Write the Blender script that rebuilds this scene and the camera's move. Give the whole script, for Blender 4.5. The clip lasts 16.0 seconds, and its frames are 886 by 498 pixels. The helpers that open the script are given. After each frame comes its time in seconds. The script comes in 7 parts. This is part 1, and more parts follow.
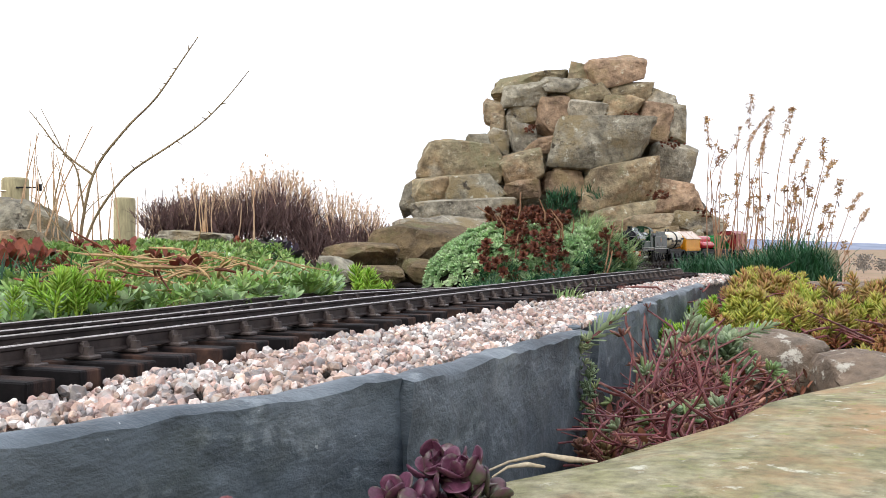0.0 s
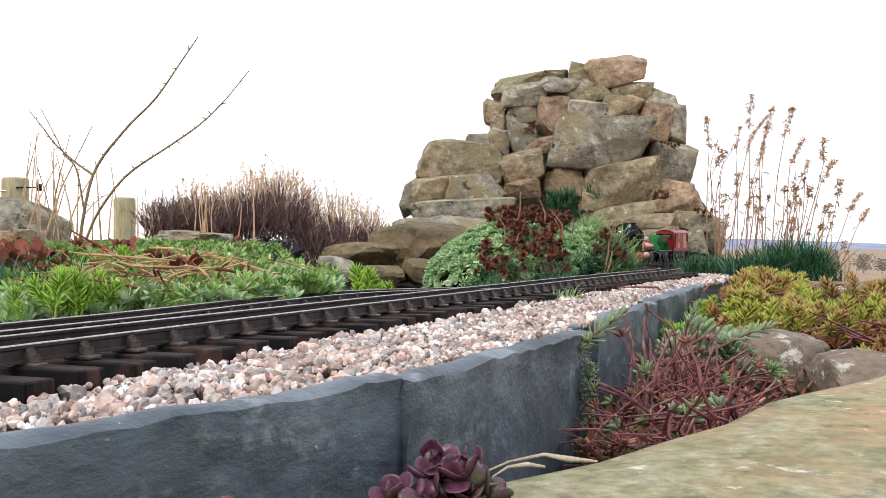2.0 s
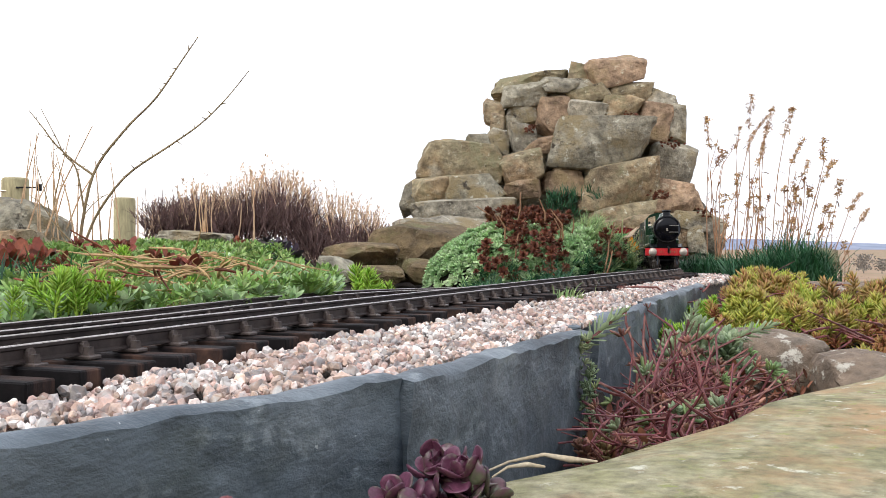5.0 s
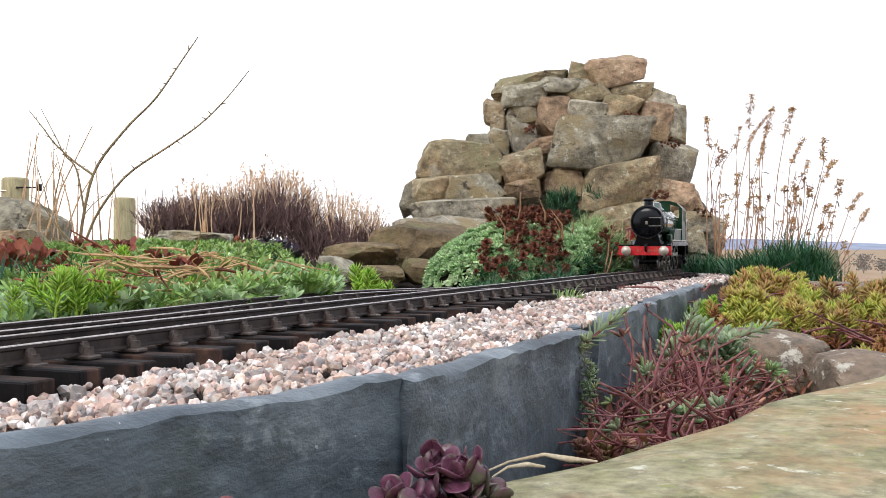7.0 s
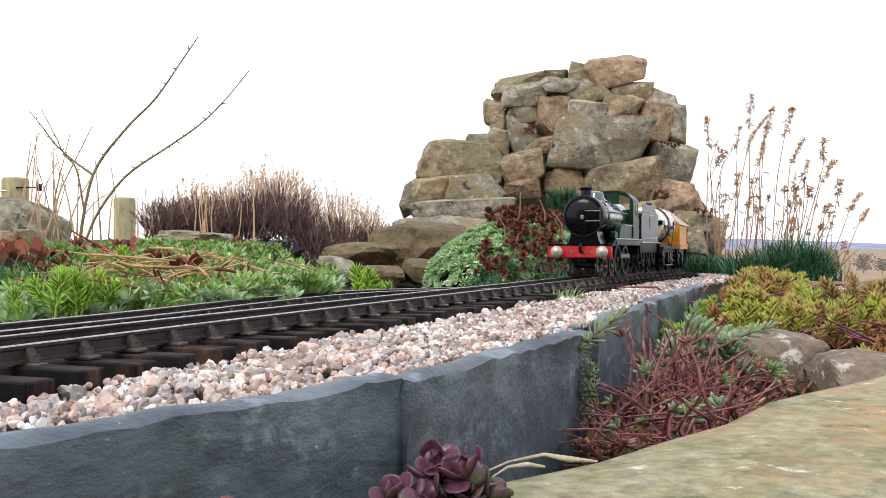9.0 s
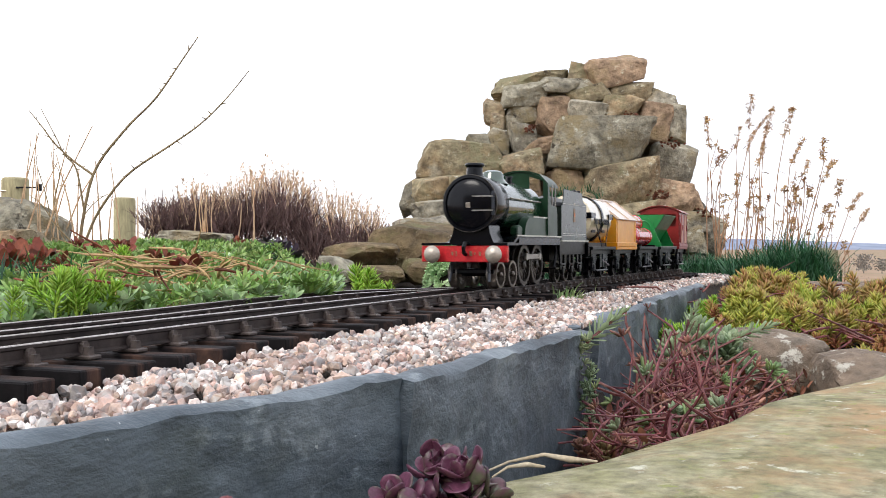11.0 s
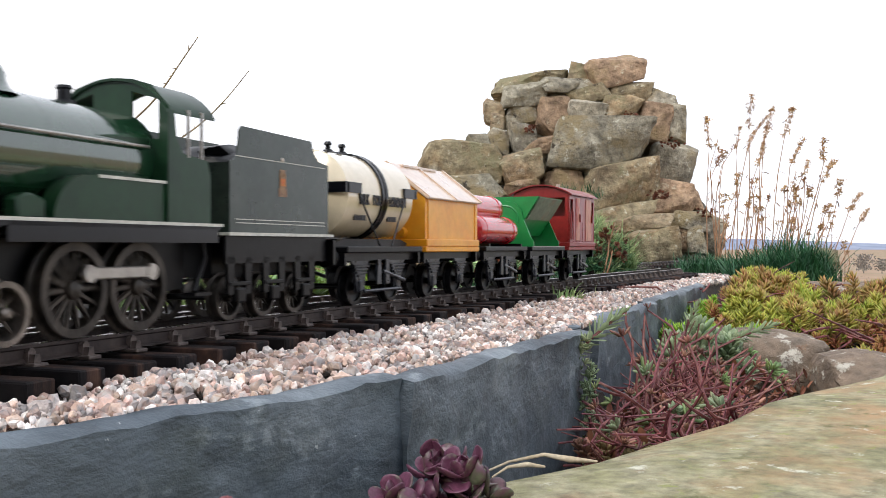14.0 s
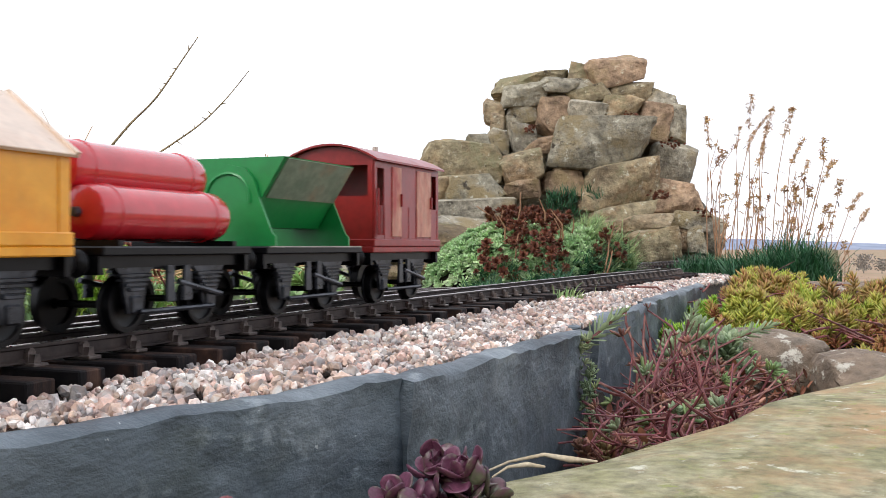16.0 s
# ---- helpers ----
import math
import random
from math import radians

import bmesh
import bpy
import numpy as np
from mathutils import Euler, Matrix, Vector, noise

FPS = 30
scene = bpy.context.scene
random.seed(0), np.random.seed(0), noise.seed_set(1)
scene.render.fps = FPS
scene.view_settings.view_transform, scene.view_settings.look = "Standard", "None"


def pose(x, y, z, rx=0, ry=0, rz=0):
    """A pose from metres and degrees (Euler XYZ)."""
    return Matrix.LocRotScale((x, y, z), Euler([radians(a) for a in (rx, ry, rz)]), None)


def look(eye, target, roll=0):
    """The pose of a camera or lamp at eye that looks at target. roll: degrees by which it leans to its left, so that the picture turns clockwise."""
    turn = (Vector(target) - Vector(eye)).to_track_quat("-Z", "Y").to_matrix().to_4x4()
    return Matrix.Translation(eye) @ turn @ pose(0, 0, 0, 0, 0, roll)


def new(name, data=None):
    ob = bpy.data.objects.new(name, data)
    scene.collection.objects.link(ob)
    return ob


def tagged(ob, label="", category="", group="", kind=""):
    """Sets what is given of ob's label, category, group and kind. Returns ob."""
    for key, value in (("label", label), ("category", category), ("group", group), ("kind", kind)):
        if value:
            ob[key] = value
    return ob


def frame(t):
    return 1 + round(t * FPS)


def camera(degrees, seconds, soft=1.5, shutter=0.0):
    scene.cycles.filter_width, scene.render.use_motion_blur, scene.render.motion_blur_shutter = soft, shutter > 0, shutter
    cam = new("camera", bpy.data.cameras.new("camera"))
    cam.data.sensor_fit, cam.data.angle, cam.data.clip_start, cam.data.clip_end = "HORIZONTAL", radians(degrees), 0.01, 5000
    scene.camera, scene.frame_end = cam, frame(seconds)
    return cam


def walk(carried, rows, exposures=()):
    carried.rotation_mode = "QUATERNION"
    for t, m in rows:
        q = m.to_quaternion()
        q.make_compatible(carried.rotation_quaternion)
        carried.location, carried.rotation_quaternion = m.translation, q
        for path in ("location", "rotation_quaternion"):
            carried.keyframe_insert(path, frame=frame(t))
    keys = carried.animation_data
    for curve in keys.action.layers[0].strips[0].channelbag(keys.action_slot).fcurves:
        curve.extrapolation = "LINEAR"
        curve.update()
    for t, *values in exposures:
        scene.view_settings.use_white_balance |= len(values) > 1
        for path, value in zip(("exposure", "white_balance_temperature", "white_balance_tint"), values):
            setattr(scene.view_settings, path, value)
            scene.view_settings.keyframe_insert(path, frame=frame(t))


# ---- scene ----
# ---- camera: it stands still on the rockery stone ----
RAIL_Z = 0.100           # rail top on the straight
EYE = (0.0, 0.0, 0.1348)
cam = camera(47.03, 16.0, soft=0.9, shutter=0.4)
walk(cam, [(0.0, pose(*EYE, 89.873, 0, 0)), (16.0, pose(*EYE, 89.873, 0, 0))], exposures=[(0.0, 0.09), (16.0, 0.09)])

# ---- light: bright overcast evening sky ----
world = bpy.data.worlds.new("overcast_sky")
scene.world = world
world.use_nodes = True
wn, wl = world.node_tree.nodes, world.node_tree.links
sky = wn.new("ShaderNodeTexSky")
sky.sky_type, sky.sun_disc = "NISHITA", False
sky.sun_elevation, sky.sun_rotation = radians(14), radians(-35)
veil = wn.new("ShaderNodeMix")
veil.data_type = "RGBA"
veil.inputs[0].default_value = 0.90
veil.inputs[7].default_value = (10.2, 10.5, 11.5, 1)    # the cloud layer
wl.new(sky.outputs[0], veil.inputs[6])
wl.new(veil.outputs[2], wn["Background"].inputs[0])
wn["Background"].inputs[1].default_value = 0.12

lamp = bpy.data.lights.new("sun", "SUN")
lamp.energy, lamp.angle, lamp.color = 1.5, radians(25), (1.0, 0.95, 0.89)
sun = new("sun", lamp)
sun.matrix_world = look((-3.0, -1.5, 4.5), (0.4, 2.2, 0.1))


# ---- helpers for materials ----
def lin(r, g, b):
    return tuple(((c / 255) / 12.92 if c <= 10 else ((c / 255 + 0.055) / 1.055) ** 2.4) for c in (r, g, b)) + (1.0,)


def mat(name, cols, scale=20.0, rough=0.8, metal=0.0, bump=0.3, bscale=None, vary=0.0, island=0.0, grime=0.25, coat=0.0,
        stretch=(1, 1, 1), depth=0.004, hue=0.0, through_light=0.0, detail=6.0, spec=0.5, patches=(), coat_ior=1.5):
    """Two scales of noise over the colours cols, a bump, and a shift for each object (vary) or piece (island)."""
    m = bpy.data.materials.new(name)
    m.use_nodes = True
    n, l = m.node_tree.nodes, m.node_tree.links
    b = n["Principled BSDF"]
    b.inputs["Metallic"].default_value = metal
    b.inputs["Coat Weight"].default_value, b.inputs["Coat Roughness"].default_value, b.inputs["Coat IOR"].default_value = coat, 0.10, coat_ior
    b.inputs["Specular IOR Level"].default_value = spec
    tc, mp = n.new("ShaderNodeTexCoord"), n.new("ShaderNodeMapping")
    mp.inputs["Scale"].default_value = stretch
    l.new(tc.outputs["Object"], mp.inputs[0])
    info = n.new("ShaderNodeObjectInfo")
    if vary:
        off = n.new("ShaderNodeVectorMath")
        off.operation = "SCALE"
        off.inputs[0].default_value = (7.1, 3.3, 5.7)
        l.new(info.outputs["Random"], off.inputs["Scale"])
        l.new(off.outputs[0], mp.inputs["Location"])

    def noise_at(s, rough_=0.6):
        t = n.new("ShaderNodeTexNoise")
        t.inputs["Scale"].default_value, t.inputs["Detail"].default_value, t.inputs["Roughness"].default_value = s, detail, rough_
        l.new(mp.outputs[0], t.inputs["Vector"])
        return t.outputs[0]

    ramp = n.new("ShaderNodeValToRGB")
    lo, hi = 0.32, 0.68
    while len(ramp.color_ramp.elements) < len(cols):
        ramp.color_ramp.elements.new(0.5)
    for i, c in enumerate(cols):
        e = ramp.color_ramp.elements[i]
        e.position, e.color = lo + (hi - lo) * i / max(1, len(cols) - 1), c
    l.new(noise_at(scale), ramp.inputs[0])
    spots = n.new("ShaderNodeMapRange")
    spots.inputs["From Min"].default_value, spots.inputs["From Max"].default_value = 0.3, 0.7
    spots.inputs["To Min"].default_value, spots.inputs["To Max"].default_value = 1 - grime, 1 + grime * 0.5
    l.new(noise_at(scale * 5.3), spots.inputs["Value"])
    hsv = n.new("ShaderNodeHueSaturation")
    l.new(ramp.outputs[0], hsv.inputs["Color"])
    value = spots.outputs[0]
    if vary or island:
        src = info.outputs["Random"] if vary else n.new("ShaderNodeNewGeometry").outputs["Random Per Island"]
        amount = vary or island
        shift = n.new("ShaderNodeMapRange")
        shift.inputs["To Min"].default_value, shift.inputs["To Max"].default_value = 1 - amount, 1 + amount
        l.new(src, shift.inputs["Value"])
        mul = n.new("ShaderNodeMath")
        mul.operation = "MULTIPLY"
        l.new(value, mul.inputs[0]), l.new(shift.outputs[0], mul.inputs[1])
        value = mul.outputs[0]
        if hue:
            wave = n.new("ShaderNodeMath")
            wave.operation = "MULTIPLY"
            wave.inputs[1].default_value = 7.31
            fr = n.new("ShaderNodeMath")
            fr.operation = "FRACT"
            l.new(src, wave.inputs[0]), l.new(wave.outputs[0], fr.inputs[0])
            hr = n.new("ShaderNodeMapRange")
            hr.inputs["To Min"].default_value, hr.inputs["To Max"].default_value = 0.5 - hue, 0.5 + hue
            l.new(fr.outputs[0], hr.inputs["Value"]), l.new(hr.outputs[0], hsv.inputs["Hue"])
    l.new(value, hsv.inputs["Value"])
    colour = hsv.outputs[0]
    for rgb, ps, p_lo, p_hi in patches:      # lichen, stains and veins
        cover, blend = n.new("ShaderNodeMapRange"), n.new("ShaderNodeMix")
        cover.inputs["From Min"].default_value, cover.inputs["From Max"].default_value = p_lo, p_hi
        blend.data_type = "RGBA"
        blend.inputs[7].default_value = rgb
        l.new(noise_at(ps, 0.7), cover.inputs["Value"]), l.new(cover.outputs[0], blend.inputs[0]), l.new(colour, blend.inputs[6])
        colour = blend.outputs[2]
    l.new(colour, b.inputs["Base Color"])
    rr = n.new("ShaderNodeMapRange")
    rr.inputs["To Min"].default_value, rr.inputs["To Max"].default_value = max(0.05, rough - 0.12), min(1.0, rough + 0.12)
    l.new(noise_at(scale * 2.1), rr.inputs["Value"]), l.new(rr.outputs[0], b.inputs["Roughness"])
    if bump:
        bp = n.new("ShaderNodeBump")
        bp.inputs["Strength"].default_value, bp.inputs["Distance"].default_value = bump, depth
        l.new(noise_at(bscale or scale * 3, 0.65), bp.inputs["Height"]), l.new(bp.outputs[0], b.inputs["Normal"])
    if through_light:
        b.inputs["Transmission Weight"].default_value = 0.0
        tr, mx = n.new("ShaderNodeBsdfTranslucent"), n.new("ShaderNodeMixShader")
        mx.inputs[0].default_value = through_light
        l.new(hsv.outputs[0], tr.inputs[0])
        l.new(b.outputs[0], mx.inputs[1]), l.new(tr.outputs[0], mx.inputs[2])
        l.new(mx.outputs[0], n["Material Output"].inputs[0])
    return m


M = {}
M["soil"] = mat("soil", [lin(26, 20, 17), lin(52, 40, 32), lin(38, 33, 25)], 18, 0.95, bump=0.8, depth=0.01)
M["field"] = mat("field", [lin(128, 112, 84), lin(168, 138, 112), lin(120, 124, 84)], 0.05, 0.95, bump=0)
# the blue of distance haze is put into the hill colour
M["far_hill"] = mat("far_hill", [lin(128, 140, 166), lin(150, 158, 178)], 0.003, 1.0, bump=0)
M["slate"] = mat("slate", [lin(52, 61, 70), lin(84, 95, 104), lin(98, 108, 116), lin(138, 148, 154)], 14, 0.5, bump=0.6, bscale=34, vary=0.10, grime=0.28, depth=0.006, stretch=(1, 1, 1.5), spec=0.4, patches=((lin(128, 138, 144), 40, 0.57, 0.66), (lin(66, 74, 70), 9, 0.58, 0.75), (lin(178, 184, 186), 120, 0.68, 0.71)))
M["sandstone"] = mat("sandstone", [lin(132, 116, 92), lin(182, 166, 134), lin(170, 144, 110), lin(200, 188, 164)], 7, 0.92, bump=1.0, bscale=52, vary=0.22, hue=0.008, grime=0.6, depth=0.018, patches=((lin(142, 136, 104), 6, 0.50, 0.62), (lin(206, 200, 176), 30, 0.60, 0.66), (lin(70, 58, 44), 17, 0.60, 0.68)))
M["greystone"] = mat("greystone", [lin(132, 126, 112), lin(172, 164, 144), lin(200, 192, 172)], 8, 0.92, bump=1.0, bscale=52, vary=0.22, hue=0.008, grime=0.6, depth=0.018, patches=((lin(154, 138, 104), 6, 0.50, 0.62), (lin(204, 200, 182), 32, 0.60, 0.66), (lin(72, 64, 54), 18, 0.60, 0.68)))
M["redstone"] = mat("redstone", [lin(138, 114, 92), lin(182, 154, 126), lin(166, 138, 112)], 8, 0.92, bump=1.0, bscale=52, vary=0.2, grime=0.6, depth=0.018, patches=((lin(168, 146, 108), 6, 0.50, 0.66), (lin(208, 196, 170), 26, 0.62, 0.70), (lin(94, 70, 52), 14, 0.66, 0.76)))
M["brownstone"] = mat("mossy_brown_stone", [lin(100, 84, 62), lin(136, 116, 84), lin(120, 100, 76)], 8, 0.92, bump=1.0, bscale=52, vary=0.15, grime=0.5, depth=0.014, patches=((lin(112, 108, 70), 7, 0.50, 0.64), (lin(160, 146, 118), 34, 0.61, 0.68)))
M["spotted"] = mat("spotted_lichen_boulder", [lin(112, 98, 86), lin(148, 130, 112), lin(128, 116, 104)], 16, 0.92, bump=1.0, bscale=110, grime=0.4, depth=0.006, patches=((lin(206, 200, 186), 58, 0.57, 0.63), (lin(170, 120, 84), 22, 0.60, 0.68), (lin(78, 68, 60), 44, 0.60, 0.66)))
M["rail"] = mat("rail_steel", [lin(140, 132, 128), lin(186, 180, 176)], 60, 0.28, metal=0.85, bump=0.1)
M["rail_side"] = mat("rusty_rail_side", [lin(42, 36, 36), lin(72, 62, 58)], 80, 0.55, metal=0.15, spec=0.25, bump=0.2, depth=0.0005)
M["sleeper"] = mat("creosoted_sleeper", [lin(14, 13, 15), lin(30, 26, 27), lin(84, 62, 52)], 40, 0.8, spec=0.2, bump=0.5, vary=0.3, depth=0.001, stretch=(4, 1, 1))
M["chair"] = mat("rail_chair", [lin(64, 56, 54), lin(120, 108, 102)], 150, 0.42, metal=0.4, bump=0.3, depth=0.0006)
M["gravel"] = mat("pink_granite_chippings", [lin(206, 196, 190), lin(234, 230, 226), lin(204, 174, 158), lin(156, 152, 152), lin(216, 204, 196)], 55, 0.75, bump=0.4, bscale=400, island=0.44, hue=0.016, depth=0.001)
M["gravel_bed"] = mat("gravel_bed", [lin(150, 128, 116), lin(196, 176, 164)], 120, 0.9, bump=1.0, depth=0.004)
M["lichen"] = mat("lichen_sandstone", [lin(130, 128, 96), lin(164, 160, 120), lin(186, 180, 146), lin(168, 148, 116)], 26, 0.95, bump=0.9, bscale=150, grime=0.5, depth=0.005, detail=9, patches=((lin(192, 156, 116), 8, 0.50, 0.66), (lin(228, 226, 206), 42, 0.60, 0.66), (lin(112, 112, 70), 30, 0.56, 0.66), (lin(158, 164, 96), 90, 0.60, 0.66)))


# ---- helpers for shapes ----
def mesh_of(name, bm, material, smooth=35):
    me = bpy.data.meshes.new(name)
    bm.normal_update()
    bm.to_mesh(me)
    bm.free()
    for m in (material if isinstance(material, (list, tuple)) else [material]):
        me.materials.append(m)
    if smooth:
        me.polygons.foreach_set("use_smooth", [True] * len(me.polygons))
        me.set_sharp_from_angle(angle=radians(smooth))
    return me


def part(name, bm, material, parent, label="", smooth=35):
    ob = new(name, mesh_of(name, bm, material, smooth))
    ob.parent = parent
    if label:
        tagged(ob, label)
    return ob


def thing(name, bm, material, label, category, group="", kind="", smooth=35):
    return tagged(new(name, mesh_of(name, bm, material, smooth)), label, category, group, kind)


def box(bm, x0, x1, y0, y1, z0, z1, bevel=0.0, seg=2):
    r = bmesh.ops.create_cube(bm, size=1.0, matrix=Matrix.LocRotScale(((x0 + x1) / 2, (y0 + y1) / 2, (z0 + z1) / 2), None, (x1 - x0, y1 - y0, z1 - z0)))
    if bevel:
        es = {e for v in r["verts"] for e in v.link_edges}
        bmesh.ops.bevel(bm, geom=list(es), offset=bevel, segments=seg, affect="EDGES", profile=0.6)


def rod(bm, a, b, r0, r1=None, seg=12, caps=True):
    a, b = Vector(a), Vector(b)
    m = Matrix.Translation((a + b) / 2) @ (b - a).to_track_quat("Z", "Y").to_matrix().to_4x4()
    bmesh.ops.create_cone(bm, cap_ends=caps, segments=seg, radius1=r0, radius2=r0 if r1 is None else r1, depth=(b - a).length, matrix=m)


def lathe(bm, profile, m=None, seg=32):
    """Turns the profile [(radius, height), ...] round the z axis, then moves it by m."""
    rings = []
    for r, z in profile:
        rings.append([bm.verts.new((r * math.cos(2 * math.pi * k / seg), r * math.sin(2 * math.pi * k / seg), z)) for k in range(seg)] if r > 1e-6 else [bm.verts.new((0, 0, z))])
    made = [v for ring in rings for v in ring]
    for a, b in zip(rings, rings[1:]):
        for k in range(seg):
            j = (k + 1) % seg
            q = [a[k % len(a)], a[j % len(a)], b[j % len(b)], b[k % len(b)]]
            q = list(dict.fromkeys(q))
            if len(q) > 2:
                bm.faces.new(q)
    if m is not None:
        bmesh.ops.transform(bm, matrix=m, verts=made)


def prism(bm, outline, t0, t1, m=None, bevel=0.0):
    """A plate: the outline [(x, z), ...] pushed from y=t0 to y=t1, then moved by m."""
    a = [bm.verts.new((x, t0, z)) for x, z in outline]
    b = [bm.verts.new((x, t1, z)) for x, z in outline]
    fs = [bm.faces.new(a), bm.faces.new(b[::-1])]
    for k in range(len(a)):
        j = (k + 1) % len(a)
        fs.append(bm.faces.new((a[k], b[k], b[j], a[j])))
    bmesh.ops.recalc_face_normals(bm, faces=fs)
    if m is not None:
        bmesh.ops.transform(bm, matrix=m, verts=a + b)
    if bevel:
        bmesh.ops.bevel(bm, geom=list({e for f in fs[2:] for e in f.edges}), offset=bevel, segments=1, affect="EDGES")


def tube(bm, pts, radii, seg=6):
    """A bent, tapering round stem along pts."""
    rings = []
    for i, p in enumerate(pts):
        p = Vector(p)
        d = (Vector(pts[min(i + 1, len(pts) - 1)]) - Vector(pts[max(i - 1, 0)])).normalized()
        u = d.orthogonal().normalized()
        w = d.cross(u)
        r = radii[i] if isinstance(radii, (list, tuple)) else radii
        rings.append([bm.verts.new(p + r * (math.cos(2 * math.pi * k / seg) * u + math.sin(2 * math.pi * k / seg) * w)) for k in range(seg)])
    # line up each ring with the one before
    for a, b in zip(rings, rings[1:]):
        best = min(range(seg), key=lambda o: sum((a[k].co - b[(k + o) % seg].co).length for k in range(seg)))
        for k in range(seg):
            j = (k + 1) % seg
            bm.faces.new((a[k], a[j], b[(j + best) % seg], b[(k + best) % seg]))
        b[:] = b[best:] + b[:best]
    bm.faces.new(rings[0][::-1]), bm.faces.new(rings[-1])


def rock_bm(size, seed, detail=3, boxy=0.55, rough=0.10, cuts=7, flat_top=False):
    """A weathered stone: a boxy ball, cut by flat breaks and roughened."""
    rnd = random.Random(seed)
    bm = bmesh.new()
    bmesh.ops.create_icosphere(bm, subdivisions=detail, radius=1.0)
    o = Vector((rnd.uniform(-50, 50), rnd.uniform(-50, 50), rnd.uniform(-50, 50)))
    planes = []
    for _ in range(cuts):
        d = Vector((rnd.gauss(0, 1), rnd.gauss(0, 1), rnd.gauss(0, 1))).normalized()
        planes.append((d, rnd.uniform(0.66, 0.98)))
    for v in bm.verts:
        c = v.co.copy()
        k = max(abs(c.x), abs(c.y), abs(c.z))
        c = c.lerp(c / k * 0.86, boxy)
        for d, h in planes:
            over = c.dot(d) - h
            if over > 0:
                c -= d * over * 0.96
        f = noise.fractal(c * 1.3 + o, 1.0, 2.0, 3)
        g = noise.fractal(c * 4.5 + o, 0.9, 2.1, 4)
        c *= 1 + rough * f + rough * 0.55 * g
        v.co = Vector((c.x * size[0] / 2, c.y * size[1] / 2, c.z * size[2] / 2))
    return bm


def stamp(name, tv, tf, mats, material, smooth=True):
    """One mesh out of many copies of a small template (vertices tv, faces tf), placed by the 4x4 matrices mats."""
    tv, mats = np.asarray(tv, float), np.asarray(mats, float)
    n, k = len(mats), len(tv)
    hom = np.concatenate([tv, np.ones((k, 1))], 1)
    vs = np.einsum("nij,kj->nki", mats[:, :3, :], hom).reshape(-1, 3)
    lens = np.array([len(f) for f in tf])
    flat = np.concatenate([np.array(f) for f in tf])
    loops = (flat[None, :] + (np.arange(n) * k)[:, None]).ravel()
    tot = np.tile(lens, n)
    me = bpy.data.meshes.new(name)
    me.vertices.add(n * k), me.loops.add(len(loops)), me.polygons.add(len(tot))
    me.vertices.foreach_set("co", vs.ravel())
    me.loops.foreach_set("vertex_index", loops.astype(np.int32))
    me.polygons.foreach_set("loop_start", (np.cumsum(tot) - tot).astype(np.int32))
    me.polygons.foreach_set("use_smooth", [smooth] * len(tot))
    me.update(calc_edges=True)
    me.materials.append(material)
    return me


def turned(loc, rx=0.0, ry=0.0, rz=0.0, s=(1, 1, 1)):
    return np.array(Matrix.LocRotScale(loc, Euler((rx, ry, rz)), s if isinstance(s, (tuple, list, Vector)) else (s, s, s)))


# ---- the line of the railway ----
KNOTS = [(1.251, 3.816), (1.189, 3.737), (1.127, 3.659), (1.065, 3.580), (1.003, 3.501), (0.941, 3.423), (0.878, 3.346), (0.813, 3.269), (0.749, 3.192),
         (0.687, 3.114), (0.629, 3.033), (0.576, 2.948), (0.531, 2.858), (0.498, 2.764), (0.475, 2.667), (0.461, 2.568), (0.452, 2.468), (0.447, 2.369),
         (0.443, 2.269), (0.438, 2.169), (0.430, 2.069), (0.420, 1.970), (0.408, 1.870), (0.393, 1.771), (0.372, 1.674), (0.341, 1.579),
         (0.302, 1.487), (0.2593, 1.396), (0.1775, 1.2136), (0.1004, 1.029), (0.0237, 0.8444), (-0.052, 0.6593), (-0.1256, 0.4733),
         (-0.1965, 0.2863), (-0.267, 0.099), (-0.337, -0.088), (-0.44, -0.36), (-0.55, -0.65), (-0.66, -0.94)]


def curve_through(knots, steps=24):
    out = []
    for i in range(1, len(knots) - 2):
        p0, p1, p2, p3 = (np.array(knots[i + k]) for k in (-1, 0, 1, 2))
        for t in np.linspace(0, 1, steps, endpoint=False):
            out.append(0.5 * (2 * p1 + (p2 - p0) * t + (2 * p0 - 5 * p1 + 4 * p2 - p3) * t * t + (3 * p1 - p0 - 3 * p2 + p3) * t ** 3))
    out.append(np.array(knots[-2]))
    return np.array(out)


